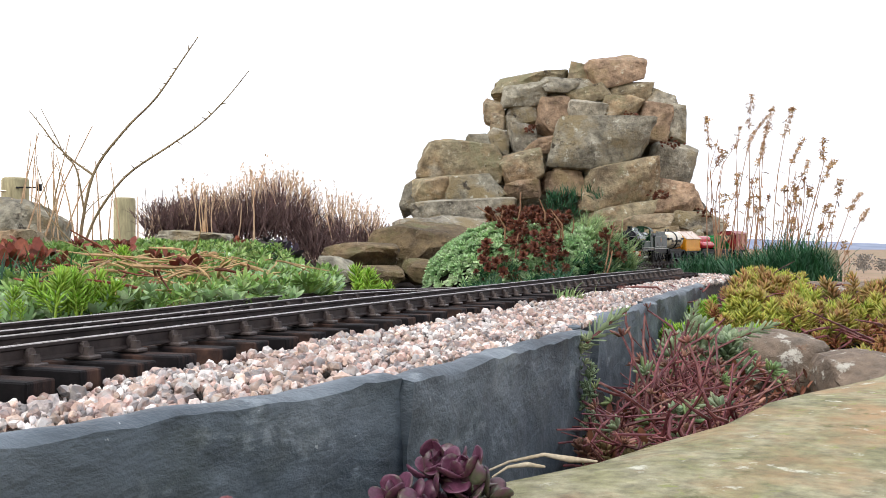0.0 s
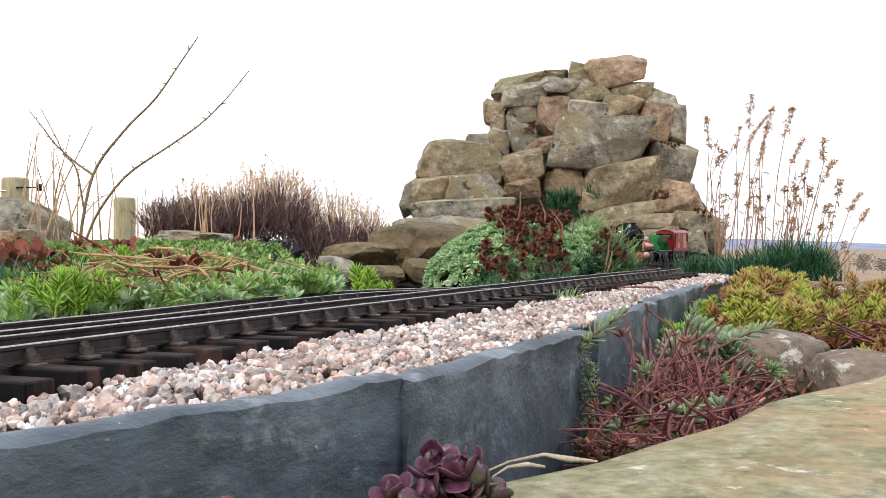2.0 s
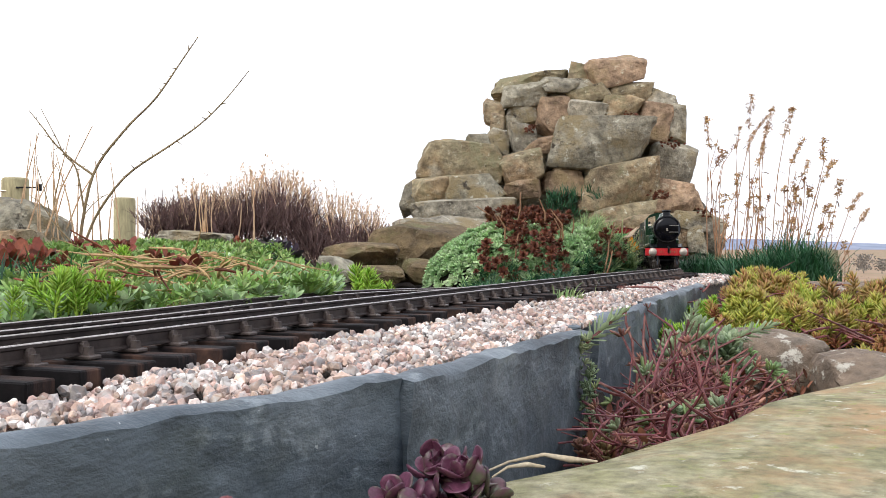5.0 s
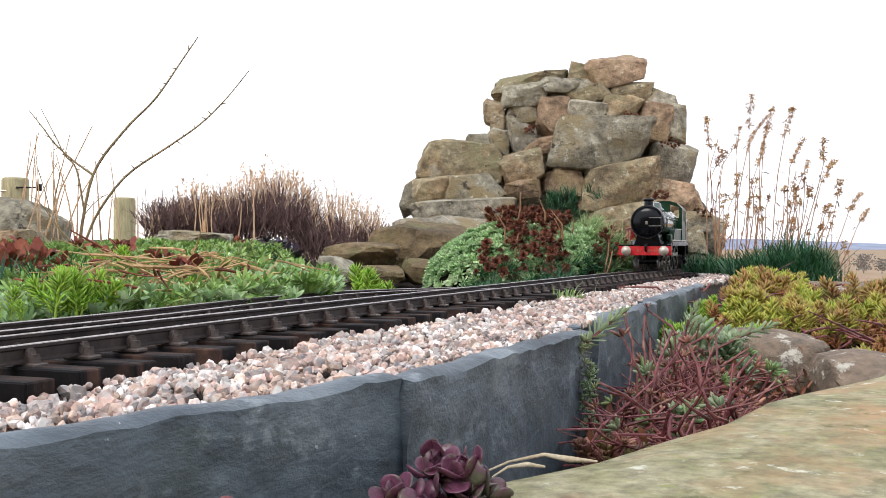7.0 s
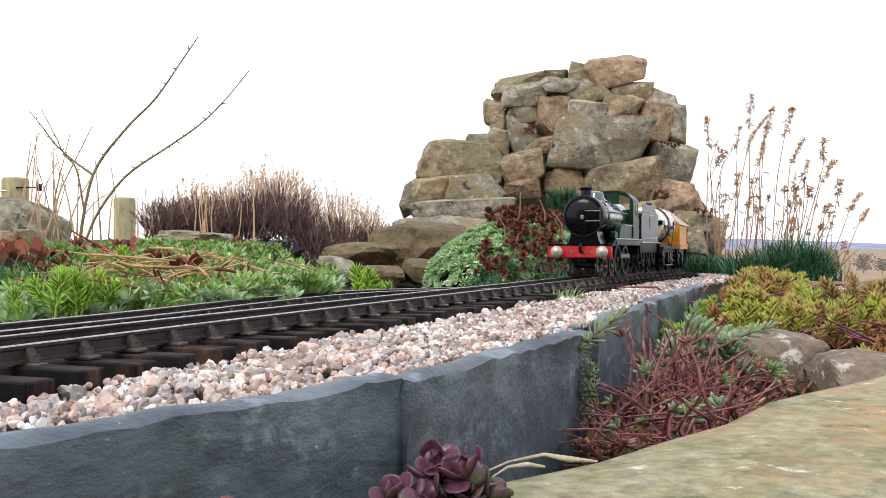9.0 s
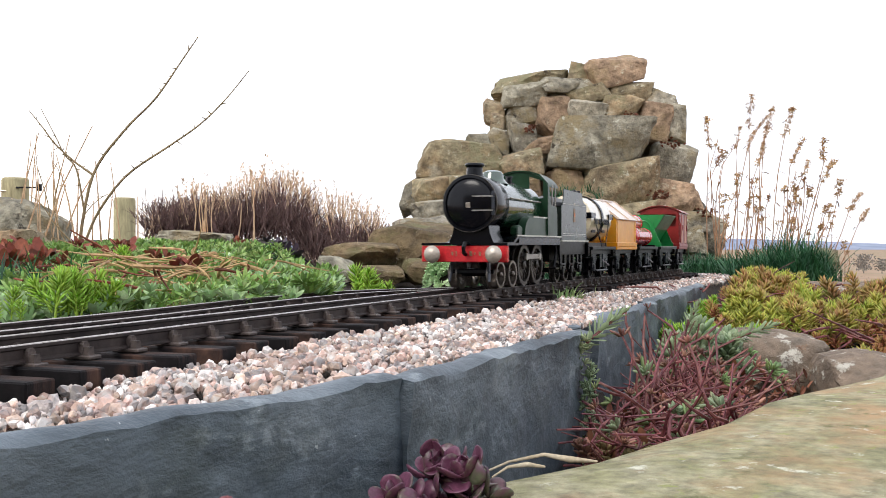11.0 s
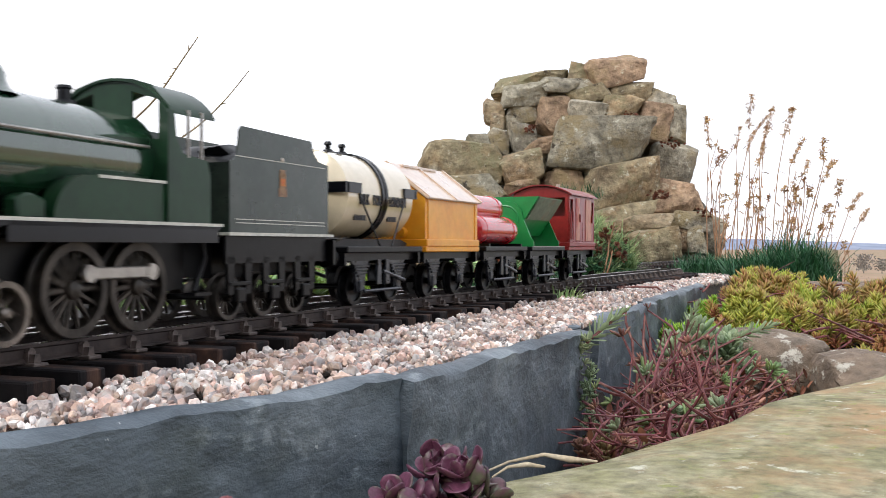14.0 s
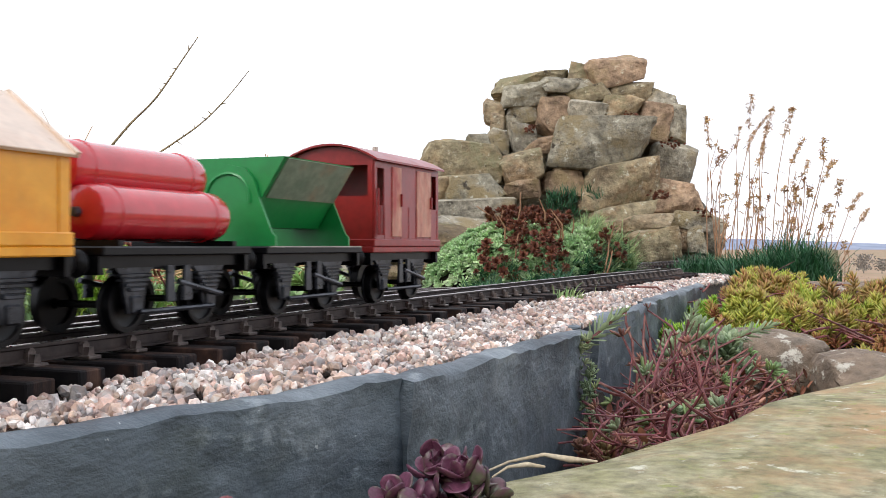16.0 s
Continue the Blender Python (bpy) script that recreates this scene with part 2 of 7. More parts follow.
class Line:
    """A path by its length; zero at the point given."""

    def __init__(self, knots, zero):
        self.p = curve_through(knots)
        d = np.linalg.norm(np.diff(self.p, axis=0), axis=1)
        self.s = np.concatenate([[0], np.cumsum(d)])
        self.s -= self.s[np.argmin(np.linalg.norm(self.p - np.array(zero), axis=1))]

    def z(self, s):
        k = min(1.0, max(0.0, (-0.75 - s) / 0.9))
        m = min(1.0, max(0.0, (-2.0 - s) / 0.7))
        return RAIL_Z - 0.013 * k * k * (3 - 2 * k) + 0.005 * m * m * (3 - 2 * m)

    def at(self, s, n=0.0, dz=0.0):
        x, y = np.interp(s, self.s, self.p[:, 0]), np.interp(s, self.s, self.p[:, 1])
        e = 0.01
        tx = np.interp(s + e, self.s, self.p[:, 0]) - np.interp(s - e, self.s, self.p[:, 0])
        ty = np.interp(s + e, self.s, self.p[:, 1]) - np.interp(s - e, self.s, self.p[:, 1])
        k = math.hypot(tx, ty)
        return Vector((x - ty / k * n, y + tx / k * n, self.z(s) + dz))

    def heading(self, s):
        a, b = self.at(s - 0.01), self.at(s + 0.01)
        return math.atan2(b.y - a.y, b.x - a.x)


main_line = Line(KNOTS, (0.0237, 0.8444))
LINE_P, LINE_S = main_line.p, main_line.s


def off_line(x, y):
    """Distance from the main line, positive on the outer (slate) side."""
    d = (LINE_P[:, 0] - x) ** 2 + (LINE_P[:, 1] - y) ** 2
    i = min(max(int(np.argmin(d)), 1), len(LINE_P) - 2)
    t = LINE_P[i + 1] - LINE_P[i - 1]
    return float((t[0] * (y - LINE_P[i][1]) - t[1] * (x - LINE_P[i][0])) / np.linalg.norm(t)), float(LINE_S[i])


def step(a, b, v):
    k = min(1.0, max(0.0, (v - a) / (b - a)))
    return k * k * (3 - 2 * k)


# the line of the slate edging, as distance along the railway and out from it
EDGE = sorted(off_line(x, y)[::-1] for x, y in ((-0.205, 0.118), (-0.106, 0.243), (-0.020, 0.355), (0.076, 0.572), (0.175, 0.860), (0.307, 1.220)))
ES, EN = [e[0] for e in EDGE], [e[1] for e in EDGE]


def soil_height(x, y):
    """The surface of the raised garden bed."""
    n, s = off_line(x, y)
    level = RAIL_Z - 0.013 * step(-0.75, -1.65, s) + 0.005 * step(-2.0, -2.7, s)
    track = level - 0.017
    if n > 0:
        side = 0.018 + 0.045 * step(0.75, 1.3, y) + 0.012 * step(1.3, 2.0, y)
        limit = float(np.interp(s, ES, EN))
        z = track + (side - track) * step(limit - 0.022, limit + 0.004, n)
    else:
        side = 0.078 + 0.032 * step(0.7, 1.5, y) + 0.04 * step(1.6, 2.8, y)
        hollow = step(-0.165, -0.115, x / max(y, 0.1)) * step(1.0, 1.4, y)
        side += (0.046 + 0.02 * step(2.3, 2.9, y) - side) * hollow
        z = track + (side - track) * step(-0.11, -0.22, n)
    z += 0.008 * noise.fractal(Vector((x * 6, y * 6, 3)), 1.0, 2.0, 3) * (1 if abs(n) > 0.14 else 0.2)
    edge = max(x - max(0.60, 0.365 * y), -1.9 - x, y - 4.1, -0.8 - y)
    return z - 1.25 * step(0.0, 0.5, edge + 0.04 * noise.noise(Vector((x * 3, y * 3, 0))))


# ---- ground, far fields, hills ----
def grid(xs, ys, height):
    bm = bmesh.new()
    vs = [[bm.verts.new((x, y, height(x, y))) for x in xs] for y in ys]
    for a, b in zip(vs, vs[1:]):
        for k in range(len(xs) - 1):
            bm.faces.new((a[k], a[k + 1], b[k + 1], b[k]))
    return bm


def fields(x, y):
    r = math.hypot(x, y)
    return -0.95 - 0.012 * min(r, 200) - 0.004 * max(0, min(r, 900) - 200) + 0.5 * noise.noise(Vector((x * 0.02, y * 0.02, 0))) * step(20, 60, r)


reach = [-4000, -2500, -1500, -900, -600, -400, -250, -150, -90, -60, -40, -25, -15, -9, -5, -3, -1.5, 0, 1.5, 3, 5, 9, 15, 25, 40, 60, 90, 150, 250, 400, 600, 900, 1500, 2500, 4000]
thing("ground", grid(reach, reach, fields), M["field"], "pale winter fields falling away below the garden", "ground", kind="structure")


def hills(x, y):
    return -8 + 62 * max(0.0, 0.45 + 0.55 * noise.noise(Vector((x * 0.0011, 4.2, 0)))) * step(2200, 2600, y) * step(3400, 2900, y)


thing("backdrop", grid(np.linspace(-2600, 2600, 70), [2100, 2300, 2500, 2750, 3000, 3300, 3500], hills), M["far_hill"], "low hills on the horizon, coloured blue for distance haze", "hills", kind="structure")

# plain wall added out of view behind the camera, to darken glossy reflections
M["unseen_wall"] = mat("rough_stone_render", [lin(96, 88, 78), lin(126, 116, 102), lin(110, 104, 94)], 3, 0.95, bump=0.6, depth=0.01)
bm = bmesh.new()
box(bm, -7.0, 7.0, -5.6, -5.2, -1.6, 1.7, 0.02, 1)
thing("wall_south", bm, M["unseen_wall"], "plain unseen wall added behind the camera to darken reflections", "wall", kind="structure")

xs = np.concatenate([np.arange(-2.5, -0.8, 0.07), np.arange(-0.8, -0.25, 0.025), np.arange(-0.25, 0.4, 0.0125), np.arange(0.4, 0.9, 0.025), np.arange(0.9, 2.4, 0.07)])
ys = np.concatenate([np.arange(-1.4, -0.2, 0.08), np.arange(-0.2, 0.7, 0.0125), np.arange(0.7, 1.7, 0.025), np.arange(1.7, 4.8, 0.07)])
thing("garden_bed", grid(xs, ys, soil_height), M["soil"], "dark crumbly soil of the raised rockery bed", "soil", kind="structure")


# ---- slate edging beside the ballast ----
def slab(a, b, thick, top0, top1, bottom, seed, label):
    """A standing slate from a to b (plan), with riven faces and a worn top edge."""
    a, b = Vector((*a, 0)), Vector((*b, 0))
    d = b - a
    w = Vector((d.y, -d.x, 0)).normalized()      # towards the outer side
    bm = bmesh.new()
    nx, nz, ny = 48, 16, 5
    pts = {}
    for i in range(nx + 1):
        for j in range(nz + 1):
            for k in range(ny + 1):
                if 0 < i < nx and 0 < j < nz and 0 < k < ny:
                    continue
                u, v, t = i / nx, j / nz, k / ny
                top = top0 + (top1 - top0) * u + 0.0016 * noise.fractal(Vector((u * d.length * 26, seed, 0)), 0.9, 2.0, 4)
                z = bottom + (top - bottom) * v
                p = a + d * u + w * (thick * (t - 0.5))
                rise = noise.fractal(Vector((u * d.length * 28, z * 34, seed + t * 0.3)), 0.8, 2.2, 4)
                p += w * (0.0022 * rise)
                # worn arrises
                if j == nz:
                    z -= 0.0025 * (2 * t - 1) ** 2 * (1 + rise)
                if i in (0, nx):
                    p += d.normalized() * 0.003 * noise.noise(Vector((z * 40, t * 3, seed + i)))
                pts[i, j, k] = bm.verts.new((p.x, p.y, z))
    def quad(*ids):
        bm.faces.new([pts[q] for q in ids])
    for i in range(nx):
        for j in range(nz):
            quad((i, j, ny), (i + 1, j, ny), (i + 1, j + 1, ny), (i, j + 1, ny))
            quad((i, j, 0), (i, j + 1, 0), (i + 1, j + 1, 0), (i + 1, j, 0))
        for k in range(ny):
            quad((i, nz, k), (i, nz, k + 1), (i + 1, nz, k + 1), (i + 1, nz, k))
            quad((i, 0, k), (i + 1, 0, k), (i + 1, 0, k + 1), (i, 0, k + 1))
    for j in range(nz):
        for k in range(ny):
            quad((0, j, k), (0, j, k + 1), (0, j + 1, k + 1), (0, j + 1, k))
            quad((nx, j, k), (nx, j + 1, k), (nx, j + 1, k + 1), (nx, j, k + 1))
    bmesh.ops.recalc_face_normals(bm, faces=bm.faces[:])
    return thing("slate_slab", bm, M["slate"], label, "slate slab", "slate edging of the ballast", smooth=50)


slab((-0.020, 0.355), (-0.205, 0.118), 0.014, 0.0900, 0.0900, -0.01, 1.3, "long upright dark grey slate edging slab")
slab((0.076, 0.572), (-0.018, 0.352), 0.014, 0.0890, 0.0895, -0.01, 4.1, "upright dark grey slate slab with a broken corner")
slab((0.175, 0.860), (0.094, 0.660), 0.012, 0.0885, 0.0885, -0.01, 7.7, "upright dark grey slate slab behind sedum shoots")
slab((0.307, 1.220), (0.162, 0.850), 0.014, 0.091, 0.0885, -0.01, 9.2, "weathered slate slab at the far end of the edging")


# ---- track ----
def rail_mesh(line, n, s0, s1, name="rail", step_len=0.02, joint=0.0):
    head = [(-0.0013, -0.0054), (-0.0024, -0.0060), (-0.0024, -0.0066), (0.0024, -0.0066), (0.0024, -0.0060), (0.0008, -0.0052), (0.0008, -0.0020), (0.0015, -0.0014), (0.0015, -0.0003), (0.0011, 0), (-0.0011, 0), (-0.0015, -0.0003), (-0.0015, -0.0014), (-0.0008, -0.0020), (-0.0008, -0.0052)]
    head = head[1:]
    bm = bmesh.new()
    rings = []
    for s in np.arange(s0, s1, step_len):
        rings.append([bm.verts.new(line.at(s, n + o, h)) for o, h in head])
    m = len(head)
    for a, b in zip(rings, rings[1:]):
        for k in range(m):
            j = (k + 1) % m
            f = bm.faces.new((a[k], b[k], b[j], a[j]))
            f.material_index = 0 if max(head[k][1], head[j][1]) > -0.0004 and min(head[k][1], head[j][1]) > -0.001 else 1
    bm.faces.new(rings[0]), bm.faces.new(rings[-1][::-1])
    bmesh.ops.recalc_face_normals(bm, faces=bm.faces[:])
    return bm


GAUGE = 0.0165          # rail centre from the line's centre
SLEEPER_STEP = 0.0284


def sleeper_data():
    bm = bmesh.new()
    box(bm, -0.0068, 0.0068, -0.046, 0.046, -0.0175, -0.0082, 0.0006, 1)
    return mesh_of("sleeper", bm, M["sleeper"], 30)


def chair_data():
    """A cast chair with its key, on the outer side of the rail foot (y grows outwards)."""
    bm = bmesh.new()
    box(bm, -0.0036, 0.0036, -0.0055, 0.0075, -0.0082, -0.0066, 0.0004, 1)
    prism(bm, [(-0.0022, -0.0066), (0.0022, -0.0066), (0.0018, -0.0026), (0.0008, -0.0014), (-0.0008, -0.0014), (-0.0018, -0.0026)], 0.0009, 0.0030)
    prism(bm, [(-0.0018, -0.0066), (0.0018, -0.0066), (0.0012, -0.0035), (-0.0012, -0.0035)], 0.0030, 0.0055)
    prism(bm, [(-0.0018, -0.0066), (0.0018, -0.0066), (0.0012, -0.0032), (-0.0012, -0.0032)], -0.0034, -0.0009)
    return mesh_of("chair", bm, M["chair"], 30)


SLEEPER, CHAIR = sleeper_data(), chair_data()


def lay_track(name, line, s0, s1, first, label, rnd):
    track = tagged(new(name), label, "railway track")
    part("rail", rail_mesh(line, GAUGE, s0, s1), [M["rail"], M["rail_side"]], track, smooth=25)
    part("rail", rail_mesh(line, -GAUGE, s0, s1), [M["rail"], M["rail_side"]], track, smooth=25)
    k = first
    while k < s1 - 0.01:
        p, a = line.at(k), line.heading(k)
        sl = new("sleeper", SLEEPER)
        sl.parent = track
        sl.matrix_basis = Matrix.Translation(p) @ Matrix.Rotation(a + rnd.gauss(0, 0.02), 4, "Z") @ Matrix.Translation((0, rnd.gauss(0, 0.0012), rnd.gauss(0, 0.0003)))
        for side in (1, -1):
            ch = new("chair", CHAIR)
            ch.parent = track
            ch.matrix_basis = Matrix.Translation(line.at(k, side * GAUGE)) @ Matrix.Rotation(a + (0 if side > 0 else math.pi), 4, "Z")
        k += SLEEPER_STEP
    return track


lay_track("main_track", main_line, -3.15, 1.25, 0.5104 - 128 * SLEEPER_STEP, "narrow model railway track with dark sleepers on granite ballast", random.Random(4))


# ---- stones: the cairn and the rockery ----
def fitted(bm, w, d, h):
    """Brings a stone to exactly these outer sizes."""
    lo = [min(v.co[i] for v in bm.verts) for i in range(3)]
    hi = [max(v.co[i] for v in bm.verts) for i in range(3)]
    for v in bm.verts:
        v.co = Vector([((v.co[i] - lo[i]) / (hi[i] - lo[i]) - 0.5) * (w, d, h)[i] for i in range(3)])
    return bm


STONE = {"b": "brownstone", "p": "spotted", "s": "sandstone", "g": "greystone", "r": "redstone"}
cairn = tagged(new("stone_cairn"), "rough dry-stone cairn of brown and grey sandstone blocks", "cairn")
CAIRN_FAR = 1.12         # the cairn and what grows in it, moved straight away from the eye


def farther(x, y, z):
    return (x * CAIRN_FAR, y * CAIRN_FAR, EYE[2] + (z - EYE[2]) * CAIRN_FAR)


def broken_bm(seed, corners=9, grit=0.040):
    """A quarried block: the hull of points near the faces of a cube, with a rough skin."""
    rnd = random.Random(seed)
    bm = bmesh.new()
    top, foot, shear = rnd.uniform(0.52, 1.0), rnd.uniform(0.72, 1.0), rnd.uniform(-0.28, 0.28)
    slope = rnd.uniform(-0.22, 0.22)

    def wedge(x, y, z):
        k = (foot + (top - foot) * (z + 1) / 2)
        return Vector((x * k + shear * z * 0.6, y * (0.75 + 0.25 * k), z + slope * x))
    for sx, sy, sz in [(a, b, c) for a in (-1, 1) for b in (-1, 1) for c in (-1, 1)]:
        k = [rnd.uniform(0.72, 1.0) for _ in range(3)]
        k[rnd.randrange(3)] *= rnd.uniform(0.45, 0.9)
        bm.verts.new(wedge(sx * k[0], sy * k[1], sz * k[2]))
    for _ in range(corners):
        p = [rnd.uniform(-0.72, 0.72) for _ in range(3)]
        a = rnd.randrange(3)
        p[a] = math.copysign(rnd.uniform(0.84, 1.0), p[a])
        bm.verts.new(wedge(*p))
    bmesh.ops.convex_hull(bm, input=bm.verts[:])
    bmesh.ops.delete(bm, geom=[v for v in bm.verts if not v.link_faces], context="VERTS")
    for reach in (0.5, 0.25, 0.12):
        long = [e for e in bm.edges if e.calc_length() > reach * 1.3]
        bmesh.ops.subdivide_edges(bm, edges=long, cuts=1)
        bmesh.ops.triangulate(bm, faces=[f for f in bm.faces if len(f.verts) > 4])
    o = Vector((rnd.uniform(-50, 50), rnd.uniform(-50, 50), rnd.uniform(-50, 50)))
    bmesh.ops.smooth_vert(bm, verts=bm.verts[:], factor=0.35, use_axis_x=True, use_axis_y=True, use_axis_z=True)
    bm.normal_update()
    for v, n in [(v, v.normal.copy()) for v in bm.verts]:
        ledge = 0.6 * noise.noise(Vector((v.co.x * 1.2, v.co.y * 1.2, v.co.z * 5.0)) + o)
        v.co += n * grit * (noise.fractal(v.co * 2.2 + o, 0.8, 2.1, 4) + ledge)
    return bm


cairn.location, cairn.scale = farther(0.50, 3.30, 0.07), (CAIRN_FAR,) * 3
seed = 100


def lay(rows, deep, label=""):
    """A course of the cairn: kind, lean (degrees), centre x, front y, centre z, width, height."""
    global seed
    for kind, lean, x, y, z, w, h in rows:
        seed += 1
        d = max(0.10, min(0.26, w * 0.9)) * deep
        bm = fitted(broken_bm(seed), w * 1.10, d, h * 1.13)
        st = part("stone", bm, M[STONE[kind]], cairn, label, smooth=32)
        st.matrix_basis = pose(x - 0.50, y + d * 0.42 - 3.30 + random.Random(seed + 3).uniform(-0.02, 0.05), z - 0.07, random.Random(seed).uniform(-6, 6), lean, random.Random(seed + 7).uniform(-12, 12))


lay([("s", -3, 0.316, 3.563, 0.724, 0.261, 0.075), ("s", 4, 0.505, 3.595, 0.759, 0.100, 0.072), ("r", -6, 0.607, 3.552, 0.761, 0.197, 0.108), ("g", 0, 0.404, 3.531, 0.701, 0.125, 0.055),
     ("g", 2, 0.289, 3.542, 0.669, 0.161, 0.090), ("s", -4, 0.518, 3.542, 0.671, 0.147, 0.063), ("s", 3, 0.657, 3.542, 0.677, 0.171, 0.075)], 1.0)
lay([("g", -5, 0.270, 3.510, 0.592, 0.134, 0.082), ("r", -2, 0.391, 3.499, 0.582, 0.126, 0.157), ("g", 3, 0.499, 3.499, 0.605, 0.128, 0.074), ("s", 2, 0.621, 3.499, 0.614, 0.140, 0.085),
     ("r", 10, 0.735, 3.467, 0.563, 0.139, 0.133), ("g", 14, 0.783, 3.552, 0.643, 0.122, 0.075), ("g", 0, 0.810, 3.531, 0.564, 0.076, 0.133), ("s", 8, 0.179, 3.552, 0.607, 0.075, 0.097),
     ("s", 0, 0.196, 3.499, 0.568, 0.050, 0.093)], 1.0)
lay([("g", 12, 0.194, 3.488, 0.493, 0.085, 0.093), ("g", 0, 0.277, 3.478, 0.500, 0.095, 0.112), ("r", -6, 0.327, 3.445, 0.482, 0.122, 0.055), ("g", 2, 0.540, 3.381, 0.474, 0.334, 0.180),
     ("g", -8, 0.356, 3.445, 0.450, 0.084, 0.115), ("s", 5, 0.066, 3.317, 0.418, 0.287, 0.144), ("g", 0, 0.118, 3.478, 0.497, 0.089, 0.048), ("s", -4, 0.259, 3.371, 0.397, 0.148, 0.116)], 1.0)
lay([("g", 12, 0.789, 3.424, 0.408, 0.163, 0.167), ("s", -9, 0.591, 3.317, 0.343, 0.269, 0.147), ("r", 0, 0.405, 3.381, 0.348, 0.158, 0.092), ("s", -14, -0.022, 3.231, 0.307, 0.143, 0.104),
     ("g", 6, 0.106, 3.210, 0.325, 0.180, 0.084), ("r", 0, 0.260, 3.317, 0.323, 0.118, 0.063), ("r", 8, 0.799, 3.360, 0.302, 0.166, 0.091), ("r", 4, 0.757, 3.296, 0.268, 0.146, 0.077)], 1.0)
lay([("s", -5, 0.596, 3.274, 0.242, 0.218, 0.069), ("s", 0, 0.647, 3.253, 0.210, 0.179, 0.060), ("g", 8, 0.808, 3.296, 0.219, 0.139, 0.062), ("s", -6, 0.674, 3.231, 0.142, 0.172, 0.104),
     ("s", 6, 0.779, 3.264, 0.174, 0.101, 0.114), ("g", 0, 0.869, 3.296, 0.180, 0.095, 0.144), ("g", 5, -0.097, 3.296, 0.294, 0.069, 0.117), ("g", -3, 0.063, 3.124, 0.243, 0.303, 0.095),
     ("s", 0, 0.540, 3.264, 0.195, 0.130, 0.072), ("g", 0, 0.824, 3.242, 0.158, 0.072, 0.086), ("s", 0, 0.536, 3.264, 0.122, 0.145, 0.094)], 1.0)
# the hearting behind the faced stones
for x, z, w, h in ((0.47, 0.12, 1.06, 0.26), (0.20, 0.30, 0.56, 0.26), (0.30, 0.44, 0.40, 0.22), (0.56, 0.23, 0.82, 0.36), (0.54, 0.44, 0.60, 0.32), (0.52, 0.62, 0.44, 0.24)):
    seed += 1
    core = part("hearting", fitted(rock_bm((1, 1, 1), seed, 3, 0.7, 0.1, 5), w, 0.30, h), M["greystone"], cairn, "rubble hearting inside the cairn")
    core.location = (x - 0.50, 0.40, z - 0.07)


def stone(kind, x, y, z, w, h, d, lean=0, turn=0, label="weathered stone bedded in the rockery", material=None, boxy=0.6, detail=4, rough=0.10):
    """A single rockery stone; y is the plane of its front."""
    global seed
    seed += 1
    bm = fitted(rock_bm((1, 1, 1), seed, detail, boxy, rough, 6), w, d, h)
    ob = thing("rockery_stone", bm, material or M[STONE[kind]], label, "stone", "rockery stones")
    ob.matrix_basis = pose(x, y + d * 0.4, z, 0, lean, turn)
    return ob


stone("b", -0.191, 2.280, 0.115, 0.180, 0.063, 0.22, 2, 4, "flat brown sandstone of the low retaining course")
stone("b", -0.052, 2.420, 0.117, 0.261, 0.167, 0.32, 0, -5, "squarish brown sandstone block under the cairn")
stone("b", -0.138, 2.150, 0.070, 0.110, 0.050, 0.18, 0, 4, "low grey-brown stone in the retaining course")
stone("b", -0.054, 2.200, 0.079, 0.059, 0.061, 0.14, 4, 20, "small rounded grey stone")
stone("g", -0.190, 1.750, 0.093, 0.070, 0.050, 0.10, 8, 10, "pale pinkish stone among the plants")
stone("g", -0.628, 2.500, 0.147, 0.191, 0.061, 0.25, 0, 0, "long grey stone behind the green plants")
stone("g", -0.950, 2.200, 0.160, 0.180, 0.160, 0.30, 24, 12, "grey hay-covered boulder below the fence post", boxy=0.45)
stone("s", -0.800, 1.900, 0.140, 0.074, 0.058, 0.16, 0, 0, "low sandstone among the plants")
stone("p", 0.269, 0.800, 0.036, 0.101, 0.063, 0.11, 3, -8, "rounded grey boulder with pale lichen patches", boxy=0.35, rough=0.09)
stone("g", 0.017, 2.850, 0.154, 0.332, 0.142, 0.20, 0, 4, "grey stone footing below the cairn")
stone("p", 0.540, 1.250, 0.062, 0.190, 0.060, 0.16, -2, 6, "flat buff stone at the edge of the bed", boxy=0.5)
stone("p", 0.316, 0.720, 0.035, 0.068, 0.043, 0.12, -2, 0, "grey speckled stone beside the boulder", boxy=0.4)
stone("s", 0.716, 1.900, 0.106, 0.057, 0.055, 0.10, 0, 0, "small tan stone behind the grass tuft")
stone("g", 0.070, 0.600, 0.0845, 0.026, 0.007, 0.03, -8, 0, "broken piece of slate lying on the ballast", material=M["slate"], boxy=0.9, detail=3)

# the broad flat stone that the view is taken over
bm = fitted(rock_bm((1, 1, 1), 911, 5, 0.93, 0.035, 3), 1.15, 0.50, 0.14)
near_stone = thing("rockery_stone", bm, M["lichen"], "broad flat sandstone covered in yellow-green lichen", "stone", "rockery stones", smooth=60)
near_stone.matrix_basis = Matrix.Translation((0.145 + 0.75 * 0.245, 0.495 - 0.66 * 0.245, -0.0105)) @ Matrix.Rotation(math.atan2(0.75, 0.66), 4, "Z")


